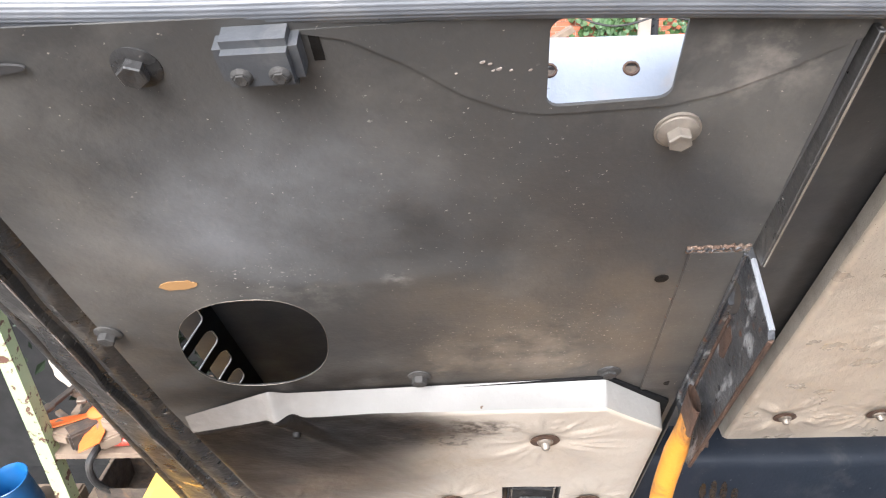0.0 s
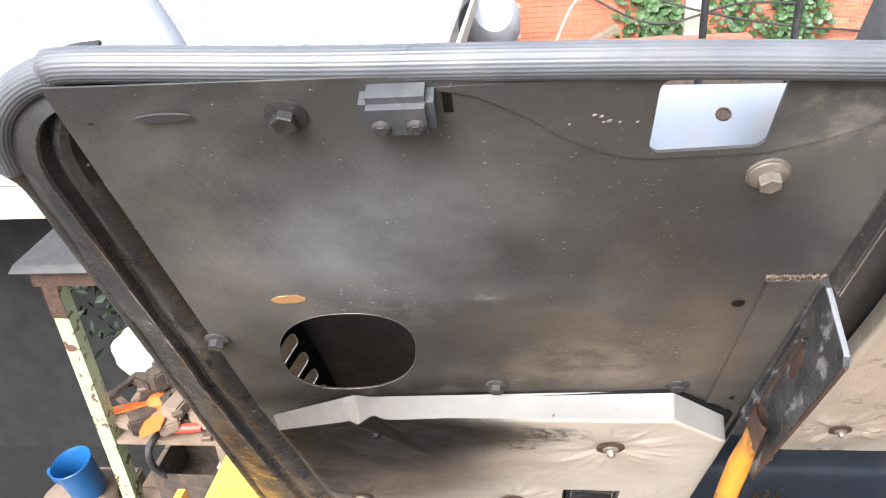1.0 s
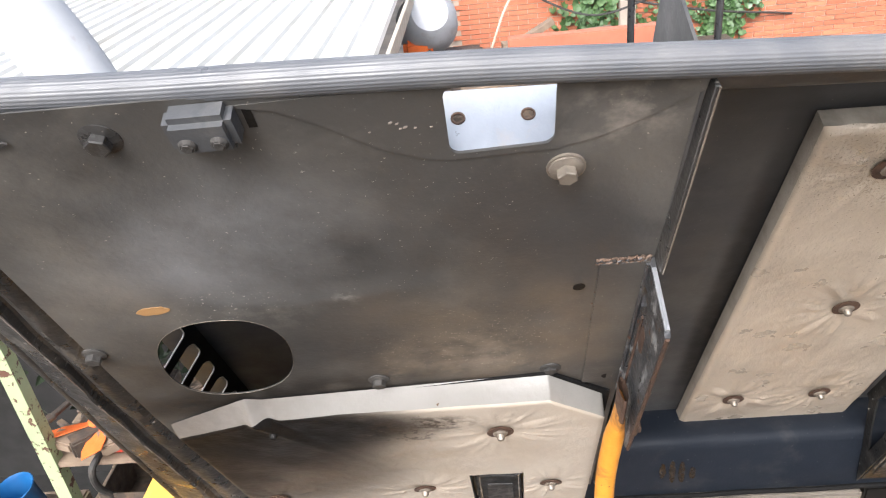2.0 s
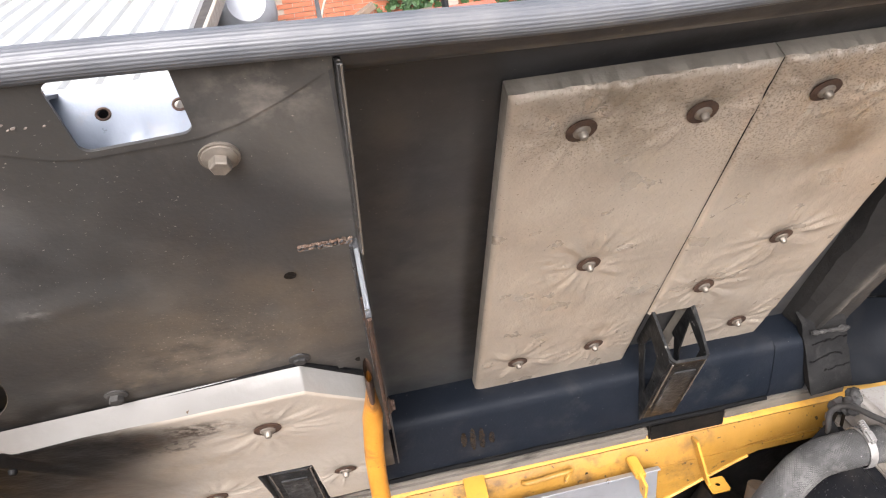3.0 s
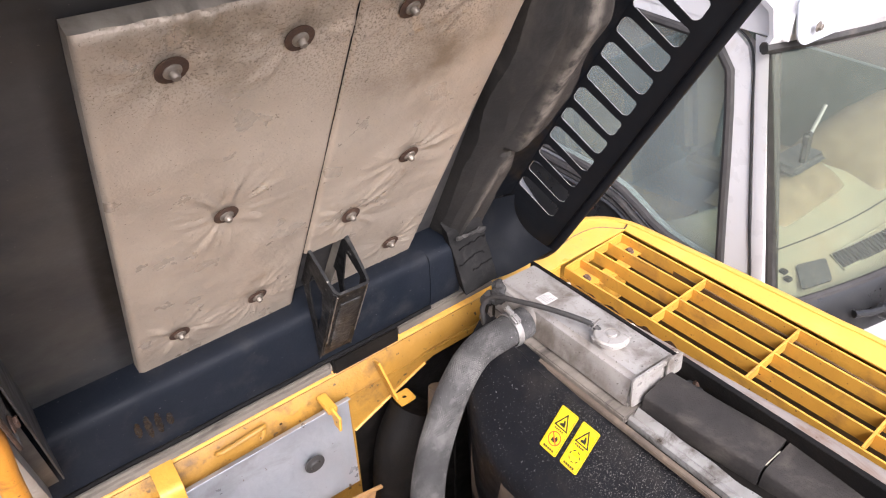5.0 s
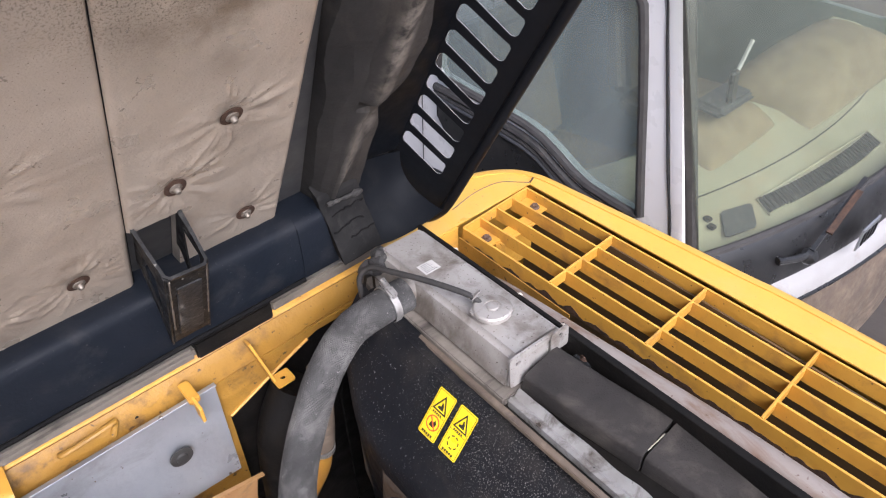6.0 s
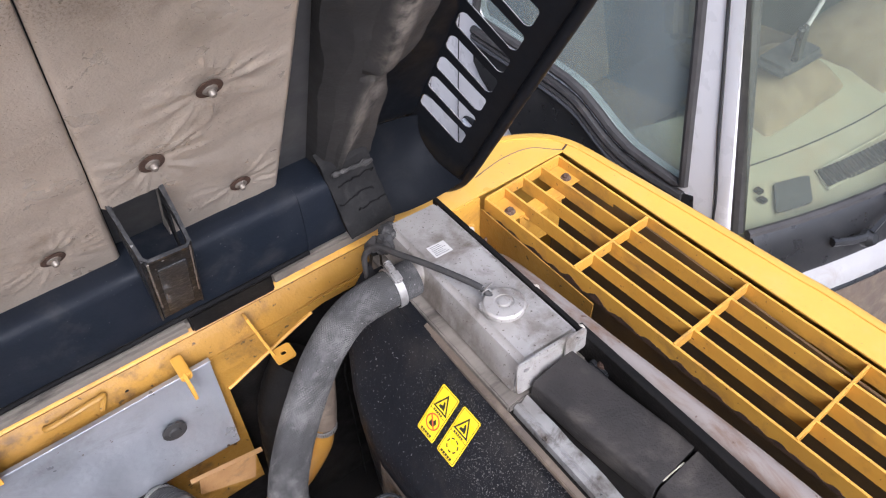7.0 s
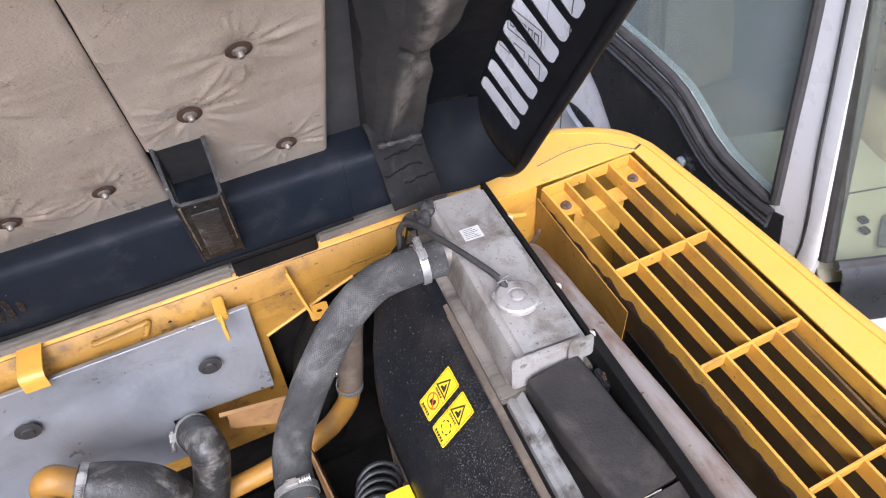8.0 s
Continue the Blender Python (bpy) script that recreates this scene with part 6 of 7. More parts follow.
bl = thing("mounting_bracket", "faded orange sheet steel bracket beside the engine", "bracket")
part("plate", sheet([(0.806, 1.862), (0.816, 1.915), (0.945, 1.893), (0.925, 1.800)], [], 0.004, lambda a, b, d: (a, 1.000 + d, b)), BEIGE, bl)
part("lip", bar((0.800, 0.996, 1.9345), (0.960, 0.996, 1.899), 0.010, 0.005), BEIGE, bl)
part("side_plate", hexa(bmesh.new(), [(0.965, 0.88, 1.55), (0.985, 0.88, 1.55), (0.985, 0.70, 1.55), (0.965, 0.70, 1.55), (0.955, 0.90, 1.92), (0.960, 0.90, 1.92), (0.985, 0.66, 1.86), (0.980, 0.66, 1.86)]), BEIGE, bl)

h2 = thing("short_hose", "short black corrugated rubber hose with a clamp", "hose")
bm = bmesh.new()
path = spline([(0.712, 1.10, 1.80), (0.722, 1.04, 1.850), (0.740, 0.985, 1.905), (0.755, 0.945, 1.928), (0.754, 0.930, 1.895), (0.738, 0.926, 1.83), (0.705, 0.922, 1.72)], 16)
part("hose_body", tube(path, 0.042, 26, scale=lambda s: 1 + 0.022 * math.sin(s * 210)), SLEEVE, h2)
clamp(h2, (0.727, 1.025, 1.866), (0.25, -0.78, 0.6), 0.043, out=(-1, 0.2, 0.1))

h3 = thing("intake_pipe", "ochre engine elbow joined to a black rubber sleeve", "pipe")
part("elbow", tube(spline([(0.435, 0.93, 1.72), (0.440, 0.93, 1.90), (0.445, 0.93, 2.00), (0.470, 0.926, 2.045), (0.498, 0.920, 2.025), (0.512, 0.915, 2.005)], 7), 0.030, 20), ENGINE, h3)
part("sleeve", tube(spline([(0.505, 0.917, 2.012), (0.56, 0.90, 1.985), (0.625, 0.885, 1.935), (0.66, 0.87, 1.87)], 6), 0.047, 22, scale=lambda s: 0.85 + 0.3 * math.sin(s * 2.6)), SLEEVE, h3)
clamp(h3, (0.516, 0.914, 2.008), (0.85, -0.25, -0.4), 0.042)

h4 = thing("engine_pipe", "ochre painted engine coolant pipe", "pipe")
part("pipe", tube(spline([(0.70, 0.96, 1.66), (0.85, 0.95, 1.70), (1.0, 0.95, 1.76), (1.08, 0.955, 1.84), (1.10, 0.955, 1.92)], 7), 0.026, 18), ENGINE, h4)
part("sleeve", tube(spline([(1.10, 0.955, 1.90), (1.115, 0.96, 1.98), (1.13, 0.97, 2.07), (1.15, 0.99, 2.14)], 5), 0.029, 18), BROWN, h4, "dusty brown rubber sleeve")
clamp(h4, (1.10, 0.955, 1.915), (0.1, 0, 1), 0.030, out=(0.2, 1, 0))

eng = thing("engine_block", "oily dark engine block with ochre painted parts", "engine")
part("block", block(-0.5, 1.0, 0.0, 0.9, 1.25, 1.62, 0.03), DARK, eng)
part("rocker_cover", block(-0.3, 0.85, 0.35, 0.65, 1.62, 1.74, 0.03), ENGINE, eng)
fan = thing("fan_guard", "black coiled corrugated conduit by the fan", "conduit")
for k in range(14):
    c = Vector((1.072 - 0.007 * k, 0.645 - 0.0125 * k, 2.02 - 0.006 * k))
    part("coil", tube([c + Vector((0.045 * math.cos(j * 0.349), 0.02 * math.sin(j * 0.349), 0.045 * math.sin(j * 0.349))) for j in range(18)], 0.0045, 7, closed=True), TRIM, fan)
tagp = solo("yellow_tag", block(1.07, 1.12, 0.55, 0.60, 2.060, 2.064, 0.002), LABEL_Y, "yellow sticker tag on the fan guard", "sticker")
pl_ = solo("side_duct", tube(spline([(1.02, 1.06, 1.6), (1.05, 1.06, 1.90), (1.12, 1.07, 2.03)], 6), 0.06, 20), DARK, "black duct behind the hose", "duct")
# thin cable behind the hose
solo("cable", tube(spline([(0.86, 0.87, 1.70), (0.87, 0.86, 1.80), (0.90, 0.86, 1.86), (0.93, 0.85, 1.84)], 6), 0.004, 8), BROWN, "thin brown cable behind the hose", "cable")
solo("wire", tube(spline([(1.585, 1.075, 2.045), (1.61, 1.06, 2.046), (1.641, 1.055, 2.050), (1.66, 1.06, 2.075), (1.674, 1.06, 2.095)], 6), 0.0045, 8), WELD, "short rusty wire by the deck", "wire")
solo("peg", tube(spline([(1.545, 1.085, 2.182), (1.58, 1.06, 2.170), (1.618, 1.055, 2.160)], 5), 0.006, 8), YELLOW, "short yellow peg behind the radiator", "peg")


# ---- ground ----
bm = bmesh.new()
bmesh.ops.create_grid(bm, x_segments=60, y_segments=60, size=60)
for v in bm.verts:
    v.co.z = 0.02 * noise.noise((v.co.x * 0.3, v.co.y * 0.3, 0)) - 0.02
solo("ground", bm, EARTH, "oily brown earth of a repair yard", "ground", "structure")

# ---- white truck beside the machine: nose towards -y, its near side at x = 2.45 ----
truck = thing("truck", "white truck cab with grey-green glass parked beside the machine", "truck")
SX = 2.45


def side(a, b, d):
    return (SX + d + 0.08 * max(0, b - 1.8), a, b)


door_ol = [(0.902, 1.05), (0.902, 1.80), (0.974, 2.05), (1.033, 2.26), (1.087, 2.45), (1.117, 2.545), (1.15, 2.615), (1.21, 2.655), (1.30, 2.672), (2.40, 2.69), (2.42, 1.05)]
win = [(1.030, 1.852), (1.075, 2.05), (1.118, 2.25), (1.158, 2.42), (1.188, 2.53), (1.245, 2.59), (1.32, 2.61), (2.03, 2.625), (2.08, 2.58), (2.095, 2.00), (2.07, 1.975), (1.90, 1.968), (1.72, 1.966), (1.58, 1.958), (1.50, 1.943), (1.42, 1.912), (1.34, 1.876), (1.26, 1.853), (1.16, 1.845), (1.06, 1.842)]
door = part("door", sheet(door_ol, [win], 0.05, side), WHITE, truck, "white cab door with a rounded window opening")
part("door_glass", sheet(win, [], 0.004, lambda a, b, d: side(a, b, d + 0.02)), GLASS, door, "grey-green tinted side window")
part("window_seal", tube([side(a, b, -0.002) for a, b in win], 0.017, 8, closed=True), GREYSEAL, door, "grey rubber window seal")
wide = ((2.10, 1.925), (1.90, 1.922), (1.72, 1.920), (1.58, 1.912), (1.50, 1.896), (1.42, 1.862), (1.34, 1.830), (1.26, 1.812), (1.16, 1.808), (1.02, 1.815))
for drop, r, m in ((0.0, 0.017, RUBBER), (-0.026, 0.012, GREYSEAL), (-0.044, 0.012, CATCH)):
    part("window_seal", tube(spline([side(a, b + drop, -0.007) for a, b in wide], 4), r, 8), m, door)
skirt = [(0.985, 1.835), (1.05, 1.815), (1.22, 1.812), (1.33, 1.828), (1.42, 1.860), (1.50, 1.890), (1.60, 1.905), (1.75, 1.910), (2.06, 1.905), (2.09, 1.84), (2.085, 1.79), (2.04, 1.738), (1.93, 1.662), (1.83, 1.565), (1.74, 1.48), (1.60, 1.42), (0.94, 1.40), (0.94, 1.66)]
part("black_panel", sheet(skirt, [], 0.004, lambda a, b, d: side(a, b, d - 0.005)), TRIM, door, "black lower window panel")
part("side_body", sheet([(2.425, 0.9), (2.425, 2.69), (3.7, 2.69), (3.7, 0.9)], [], 0.05, side), WHITE, truck, "white cab side behind the door")
for off in (0.0, 0.012):
    part("door_lock", lathe([(0, 0), (0.020, 0), (0.020, 0.010), (0.012, 0.016), (0, 0.016)], 16, m=pose(SX - 0.006, 1.42 - off * 4, 1.712 + off, 0, -90, 0)), SILVER if off == 0 else TRIM, door, "chrome door lock" if off == 0 else "")
hb = part("handle_recess", sheet(oval(2.03, 1.455, 0.125, 0.050, 28, 2.6, 0.25), [], 0.003, lambda a, b, d: side(a, b, -d - 0.001)), TRIM, door, "black door handle recess")
part("grip", tube(spline([side(2.14, 1.47, -0.012), side(2.08, 1.475, -0.028), side(2.0, 1.462, -0.030), side(1.93, 1.44, -0.012)], 5), 0.013, 10), SILVER, hb, "chrome door handle")
part("door_seam", tube([side(2.195, z, -0.001) for z in (1.1, 1.5, 1.9, 2.3, 2.68)], 0.0025, 6), GREYSEAL, truck)
part("badge_plate", sheet([(2.40, 1.570), (2.715, 1.540), (2.715, 1.665), (2.40, 1.690)], [[(2.405, 1.576), (2.709, 1.547), (2.709, 1.659), (2.405, 1.684)]], 0.001, lambda a, b, d: side(a, b, -d)), CATCH, truck)
for k in range(5):
    y0, z0 = 2.425 + 0.056 * k, 1.596 - 0.0055 * k
    part("badge_bar", sheet([(y0, z0), (y0 + 0.040, z0 - 0.004), (y0 + 0.040, z0 + 0.058), (y0, z0 + 0.062)], [[(y0 + 0.007, z0 + 0.007), (y0 + 0.033, z0 + 0.004), (y0 + 0.033, z0 + 0.050), (y0 + 0.007, z0 + 0.054)]], 0.001, lambda a, b, d: side(a, b, -d)), CATCH, truck)
for k in range(3):
    y0, z0 = 2.40 + 0.145 * k, 1.440 - 0.012 * k
    part("badge_bar", sheet([(y0, z0), (y0 + 0.105, z0 - 0.008), (y0 + 0.105, z0 + 0.075), (y0, z0 + 0.083)], [[(y0 + 0.005, z0 + 0.005), (y0 + 0.100, z0 - 0.003), (y0 + 0.100, z0 + 0.069), (y0 + 0.005, z0 + 0.077)]], 0.001, lambda a, b, d: side(a, b, -d)), CATCH, truck)
# A-pillar beside the door gap
rows = []
for z in (1.05, 1.78, 1.80, 2.0, 2.2, 2.4, 2.55, 2.66):
    y = 0.896 + max(0, z - 1.8) * 0.285
    lean = 0.08 * max(0, z - 1.8)
    rows.append([(SX + 0.06 + lean, y - 0.002, z), (SX + 0.001 + lean, y - 0.004, z), (SX - 0.002 + lean, y - 0.022, z), (SX - 0.001 + lean, y - 0.052, z), (SX + 0.004 + lean, y - 0.060 + max(0, z - 1.8) * 0.02, z), (SX + 0.035 + lean, y - 0.055 + max(0, z - 1.8) * 0.02, z), (SX + 0.075 + lean, y - 0.03, z)])
part("a_pillar", loft(rows), WHITE, truck, "white windscreen pillar with faint rust streaks")
part("door_gap", tube(spline([(SX + 0.001, 0.899, 1.4), (SX + 0.001, 0.899, 1.80), (SX + 0.018, 0.971, 2.05), (SX + 0.035, 1.030, 2.26), (SX + 0.050, 1.084, 2.45), (SX + 0.058, 1.11, 2.56), (SX + 0.064, 1.145, 2.63), (SX + 0.067, 1.21, 2.668)], 5), 0.004, 6), TRIM, truck)


def screen(x):
    """Plan of the curved windscreen at its lower edge."""
    f = (x - 3.55) / 1.1
    return 0.605 + 0.20 * f * f


xs = [2.480 + 2.15 * i / 24 for i in range(25)]
rows = [[(x, screen(x) + 0.004 + (z - 1.8) * 0.30, z) for x in xs] for z in (1.80, 1.9, 2.05, 2.2, 2.35, 2.5, 2.63)]
part("windscreen", thicken(loft(rows), 0.005), SCREEN, truck, "curved tinted windscreen")
part("screen_seal", tube([(x, screen(x) - 0.003, 1.797) for x in xs], 0.016, 8), GREYSEAL, truck)
part("screen_seal", tube([(2.4795 + 0.085 * max(0, z - 1.8), 0.832 + (z - 1.8) * 0.31, z) for z in (1.79, 1.82, 2.0, 2.2, 2.4, 2.6, 2.65)], 0.025, 10), RUBBER, truck)
part("screen_seal", tube([(x, screen(x) + 0.286, 2.64) for x in xs], 0.02, 8), RUBBER, truck)
rows = [[(x, screen(x) + dy, z) for x in xs] for z, dy in ((1.805, -0.012), (1.79, -0.03), (1.72, -0.055), (1.605, -0.075))]
part("cowl", thicken(loft(rows), 0.006), TRIM, truck, "black plastic cowl under the windscreen")
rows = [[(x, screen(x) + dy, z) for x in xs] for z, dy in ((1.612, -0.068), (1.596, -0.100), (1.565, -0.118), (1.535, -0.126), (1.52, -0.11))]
part("front_panel", thicken(loft(rows), 0.006), FRONT, truck, "dusty white cab front panel, dimmed in colour against the sun")
part("front_lip", tube([(x, screen(x) - 0.128, 1.528) for x in xs], 0.009, 8), TRIM, truck, "black rubber lip under the front panel")
rows = [[(x, screen(x) + dy, z) for x in xs] for z, dy in ((2.645, 0.278), (2.68, 0.263), (2.76, 0.285), (2.80, 0.35), (2.82, 0.65), (2.82, 1.85))]
part("roof", thicken(loft(rows), 0.02), WHITE, truck, "white cab roof")
part("roof_side", thicken(loft([[(SX + 0.066 + s, y, z) for y in (1.03, 1.15, 1.5, 2.4)] for s, z in ((0.0, 2.665), (0.005, 2.74), (0.03, 2.79), (0.09, 2.82))]), 0.01), WHITE, truck)
# added surface in the ground's brown, filling the view under the front panel
rows = [[(x, screen(x) + dy, z) for x in xs] for z, dy in ((1.525, -0.11), (1.42, -0.13), (1.2, -0.16), (0.95, -0.15))]
part("ground_tone_skirt", thicken(loft(rows), 0.01), BROWN, truck, "added brown skirt in place of the ground below the cab")
vis = part("sun_visor", sheet(rrect(2.52, 4.5, 2.66, 2.80, 0.03), [], 0.006, lambda a, b, d: (a, screen(a) + 0.225 - d + (b - 2.66) * 0.25, b)), GREY_MACHINE, truck, "pale grey visor panel with bolts")
for x in (2.58, 2.9):
    b = part("visor_bolt", hex_bolt(0.016, 0.010, 0.012), STUD, vis)
    b.matrix_basis = pose(x, screen(x) + 0.221, 2.71, 90, 0, 0)
part("cab_floor", block(2.52, 4.6, 0.75, 2.4, 1.0, 1.04), CABIN, truck)
part("cab_rear", sheet([(2.5, 1.0), (4.65, 1.0), (4.65, 2.75), (2.5, 2.75)], [rrect(2.75, 4.4, 1.95, 2.5, 0.08)], 0.04, lambda a, b, d: (a, 2.40 + d, b)), CABIN, truck)
part("cab_far_side", sheet([(0.85, 1.0), (2.4, 1.0), (2.4, 2.75), (1.1, 2.75)], [rrect(1.12, 2.25, 1.85, 2.6, 0.08)], 0.04, lambda a, b, d: (4.62 + d, a, b)), CABIN, truck)
rows = [[(x, screen(x) + dy, z) for x in xs] for z, dy in ((1.70, 0.015), (1.735, 0.04), (1.755, 0.16), (1.770, 0.34), (1.80, 0.50), (1.795, 0.62), (1.70, 0.70), (1.3, 0.72))]
dash = part("dashboard", thicken(loft(rows), 0.01), DASH, truck, "pale green-beige dashboard")
for k in range(36):
    x = 2.925 + 0.0205 * k
    part("vent_slat", bar((x, screen(x) + 0.112, 1.760), (x + 0.030, screen(x) + 0.180, 1.766), 0.010, 0.014), DARK, dash)
part("vent_frame", tube([(2.905, screen(2.905) + 0.105, 1.757), (3.66, screen(3.66) + 0.105, 1.757), (3.70, screen(3.7) + 0.188, 1.763), (2.945, screen(2.945) + 0.188, 1.763)], 0.005, 6, closed=True), DASH, dash)
part("speaker_lid", sheet([(2.680, 0.806), (2.795, 0.772), (2.812, 0.776), (2.905, 0.850), (2.898, 0.862), (2.790, 0.900), (2.774, 0.897), (2.675, 0.815)], [], 0.006, lambda a, b, d: (a, b, 1.7595 + d)), CATCH, dash, "grey speaker lid")
for k in range(2):
    part("switch", block(2.672 + 0.028 * k, 2.698 + 0.028 * k, 0.862 + 0.035 * k, 0.890 + 0.035 * k, 1.757, 1.772, 0.004), DARK, dash)


def mound(x0, x1, y0, y1, z0, h):
    """A padded hump with rounded shoulders."""
    def rise(a):
        return (1 - abs(2 * a - 1) ** 3) ** 0.55
    return loft([[(x0 + (x1 - x0) * i / 24, y0 + (y1 - y0) * k / 16, z0 + h * rise(i / 24) * rise(k / 16) + 0.006 * noise.noise((i * 0.3, k * 0.3, x0))) for k in range(17)] for i in range(25)])


part("binnacle", mound(2.93, 3.46, 1.04, 1.42, 1.74, 0.17), SEAT, truck, "tan instrument binnacle")
part("dash_hump", mound(3.50, 4.50, 0.94, 1.42, 1.745, 0.20), SEAT, truck, "tan padded dashboard hump")
part("dash_seam", tube([(x, screen(x) + 0.305, 1.7685) for x in xs[1:-1]], 0.003, 6), TRIM, dash)
holder = part("phone_holder", bar((3.150, 1.15, 1.97), (3.125, 1.15, 2.11), 0.045, 0.025, (0, 1, 0), bevel=0.008), TRIM, truck)
part("holder_arm", tube(spline([(3.130, 1.15, 2.08), (3.165, 1.15, 2.14), (3.20, 1.15, 2.21)], 4), 0.008, 8), GREY_MACHINE, holder)
part("holder_base", block(3.05, 3.30, 1.12, 1.26, 1.93, 1.975, 0.02, 3), CATCH, holder)
part("centre_console", hexa(bmesh.new(), [(3.50, 1.10, 1.4), (3.80, 1.10, 1.4), (3.80, 1.6, 1.4), (3.50, 1.6, 1.4), (3.53, 1.16, 1.74), (3.77, 1.16, 1.74), (3.76, 1.5, 1.66), (3.54, 1.5, 1.66)], 0.06, 4), CATCH, truck, "dark grey centre console")
for x, y, r in ((3.30, 1.62, 0.016), (3.42, 1.66, 0.022), (3.55, 1.70, 0.016)):
    part("curtain_fold", tube([(x, y, 1.75), (x - 0.01, y, 2.1), (x + 0.01, y, 2.6)], r, 10), CABIN, truck, "hanging grey curtain fold" if r > 0.02 else "")


def cab_seat(x):
    s = part("seat", hexa(bmesh.new(), [(x - 0.24, 1.5, 1.38), (x + 0.24, 1.5, 1.38), (x + 0.24, 2.0, 1.36), (x - 0.24, 2.0, 1.36), (x - 0.23, 1.5, 1.55), (x + 0.23, 1.5, 1.55), (x + 0.22, 2.0, 1.50), (x - 0.22, 2.0, 1.50)], 0.05, 3), SEAT, truck, "tan cloth cab seat")
    part("backrest", hexa(bmesh.new(), [(x - 0.23, 1.93, 1.48), (x + 0.23, 1.93, 1.48), (x + 0.23, 2.09, 1.46), (x - 0.23, 2.09, 1.46), (x - 0.20, 2.10, 2.12), (x + 0.20, 2.10, 2.12), (x + 0.19, 2.22, 2.12), (x - 0.19, 2.22, 2.12)], 0.05, 3), SEAT, s)
    part("headrest", block(x - 0.13, x + 0.13, 2.14, 2.24, 2.15, 2.34, 0.04, 3), SEAT, s)


for x in (2.95, 3.85):
    cab_seat(x)
part("grab_handle", tube(spline([(SX + 0.075, 1.09, 1.90), (SX + 0.09, 1.11, 1.96), (SX + 0.095, 1.12, 2.08), (SX + 0.085, 1.12, 2.14)], 5), 0.010, 8), RUBBER, truck)
part("door_card", sheet([(1.0, 1.10), (1.0, 1.76), (1.25, 1.77), (1.5, 1.83), (1.7, 1.87), (2.3, 1.88), (2.3, 1.10)], [], 0.02, lambda a, b, d: (SX + 0.056 + d, a, b)), DASH, door, "pale green door trim")
wip = part("wiper", bar((2.86, 0.585, 1.735), (3.18, 0.60, 1.88), 0.014, 0.014), TRIM, truck, "black wiper arm with a rusty stretch")
part("wiper_arm", bar((2.93, 0.575, 1.78), (3.12, 0.585, 1.86), 0.022, 0.010), RUST, wip)
part("wiper_pivot", lathe([(0, 0), (0.028, 0), (0.03, 0.02), (0.018, 0.04), (0, 0.042)], 18, m=pose(2.86, 0.60, 1.70, 60, 0, 0)), TRIM, wip)
part("wiper_arm", tube([(2.86, 0.585, 1.72), (2.80, 0.61, 1.715), (2.74, 0.64, 1.72)], 0.014, 8), TRIM, wip)
part("badge_mark", block(3.06, 3.20, 0.505, 0.512, 1.66, 1.76, 0.006), SILVER, truck)
for k in range(4):
    part("badge_mark", block(3.075 + 0.03 * k, 3.095 + 0.03 * k, 0.500, 0.506, 1.68, 1.74, 0.003), TRIM, truck)
part("chassis", block(2.7, 4.4, 0.6, 6.0, 0.5, 0.9, 0.02), TRIM, truck)
for x, y in ((2.62, 1.25), (4.45, 1.25)):
    w = part("wheel", lathe([(0, -0.13), (0.30, -0.13), (0.44, -0.11), (0.48, -0.06), (0.48, 0.06), (0.44, 0.11), (0.30, 0.13), (0, 0.13)], 36, m=pose(x, y, 0.48, 0, 90, 0)), RUBBER, truck, "black truck tyre")
    part("rim", lathe([(0, -0.135), (0.26, -0.135), (0.28, -0.14), (0.28, 0.14), (0, 0.135)], 30, m=pose(x, y, 0.48, 0, 90, 0)), GREY_MACHINE, w)

# white panel van further back along the fence, seen through the louvres
van = thing("parked_van", "white van with dark marks parked behind the machine", "van")
part("body", block(2.0, 4.0, 3.2, 5.6, 0.35, 2.05, 0.12, 4), WHITE, van)
part("window", block(1.993, 2.002, 3.5, 4.4, 1.35, 1.85, 0.003), TRIM, van)
for k in range(5):
    part("badge_bar", block(2.15 + 0.16 * k, 2.26 + 0.16 * k, 3.192, 3.2, 1.02, 1.20, 0.01), TRIM, van)
for k in range(3):
    part("badge_bar", block(2.15 + 0.22 * k, 2.31 + 0.22 * k, 3.192, 3.2, 0.72, 0.92, 0.01), TRIM, van)
for y in (3.7, 5.1):
    part("wheel", lathe([(0, -0.1), (0.26, -0.1), (0.33, -0.06), (0.33, 0.06), (0.26, 0.1), (0, 0.1)], 28, m=pose(2.08, y, 0.33, 0, 90, 0)), RUBBER, van)

# ---- shed with a white ribbed roof ----
shed = thing("shed", "open shed with a white ribbed metal roof over dark shelves", "shed", kind="structure")
rows = []
xr = []
x = -8.4
while x < -0.50:
    for dx, h in ((0.0, 0.0), (0.10, 0.0), (0.115, 0.026), (0.145, 0.026), (0.16, 0.0)):
        xr.append((x + dx, h))
    x += 0.20
for y in (2.70, 3.5, 5.0, 7.0, 9.6):
    rows.append([(x + 0.03 * (y - 2.7) / -4.0, y, 2.43 + h + 0.012 * (y - 2.7)) for x, h in xr])
part("roof", thicken(loft(rows), -0.002), ROOFM, shed, "white ribbed metal roof sheet", 20)
part("eave_board", block(-8.4, -0.40, 2.68, 2.71, 2.28, 2.425, 0.004), CHALK, shed)
part("gable_board", block(-0.42, -0.39, 2.7, 9.6, 2.30, 2.43, 0.004), CHALK, shed)
part("back_wall", block(-8.4, -0.4, 3.6, 3.66, 0, 2.42), SHED, shed)
part("end_wall", block(-0.46, -0.42, 3.4, 3.6, 0, 2.42), SHED, shed)
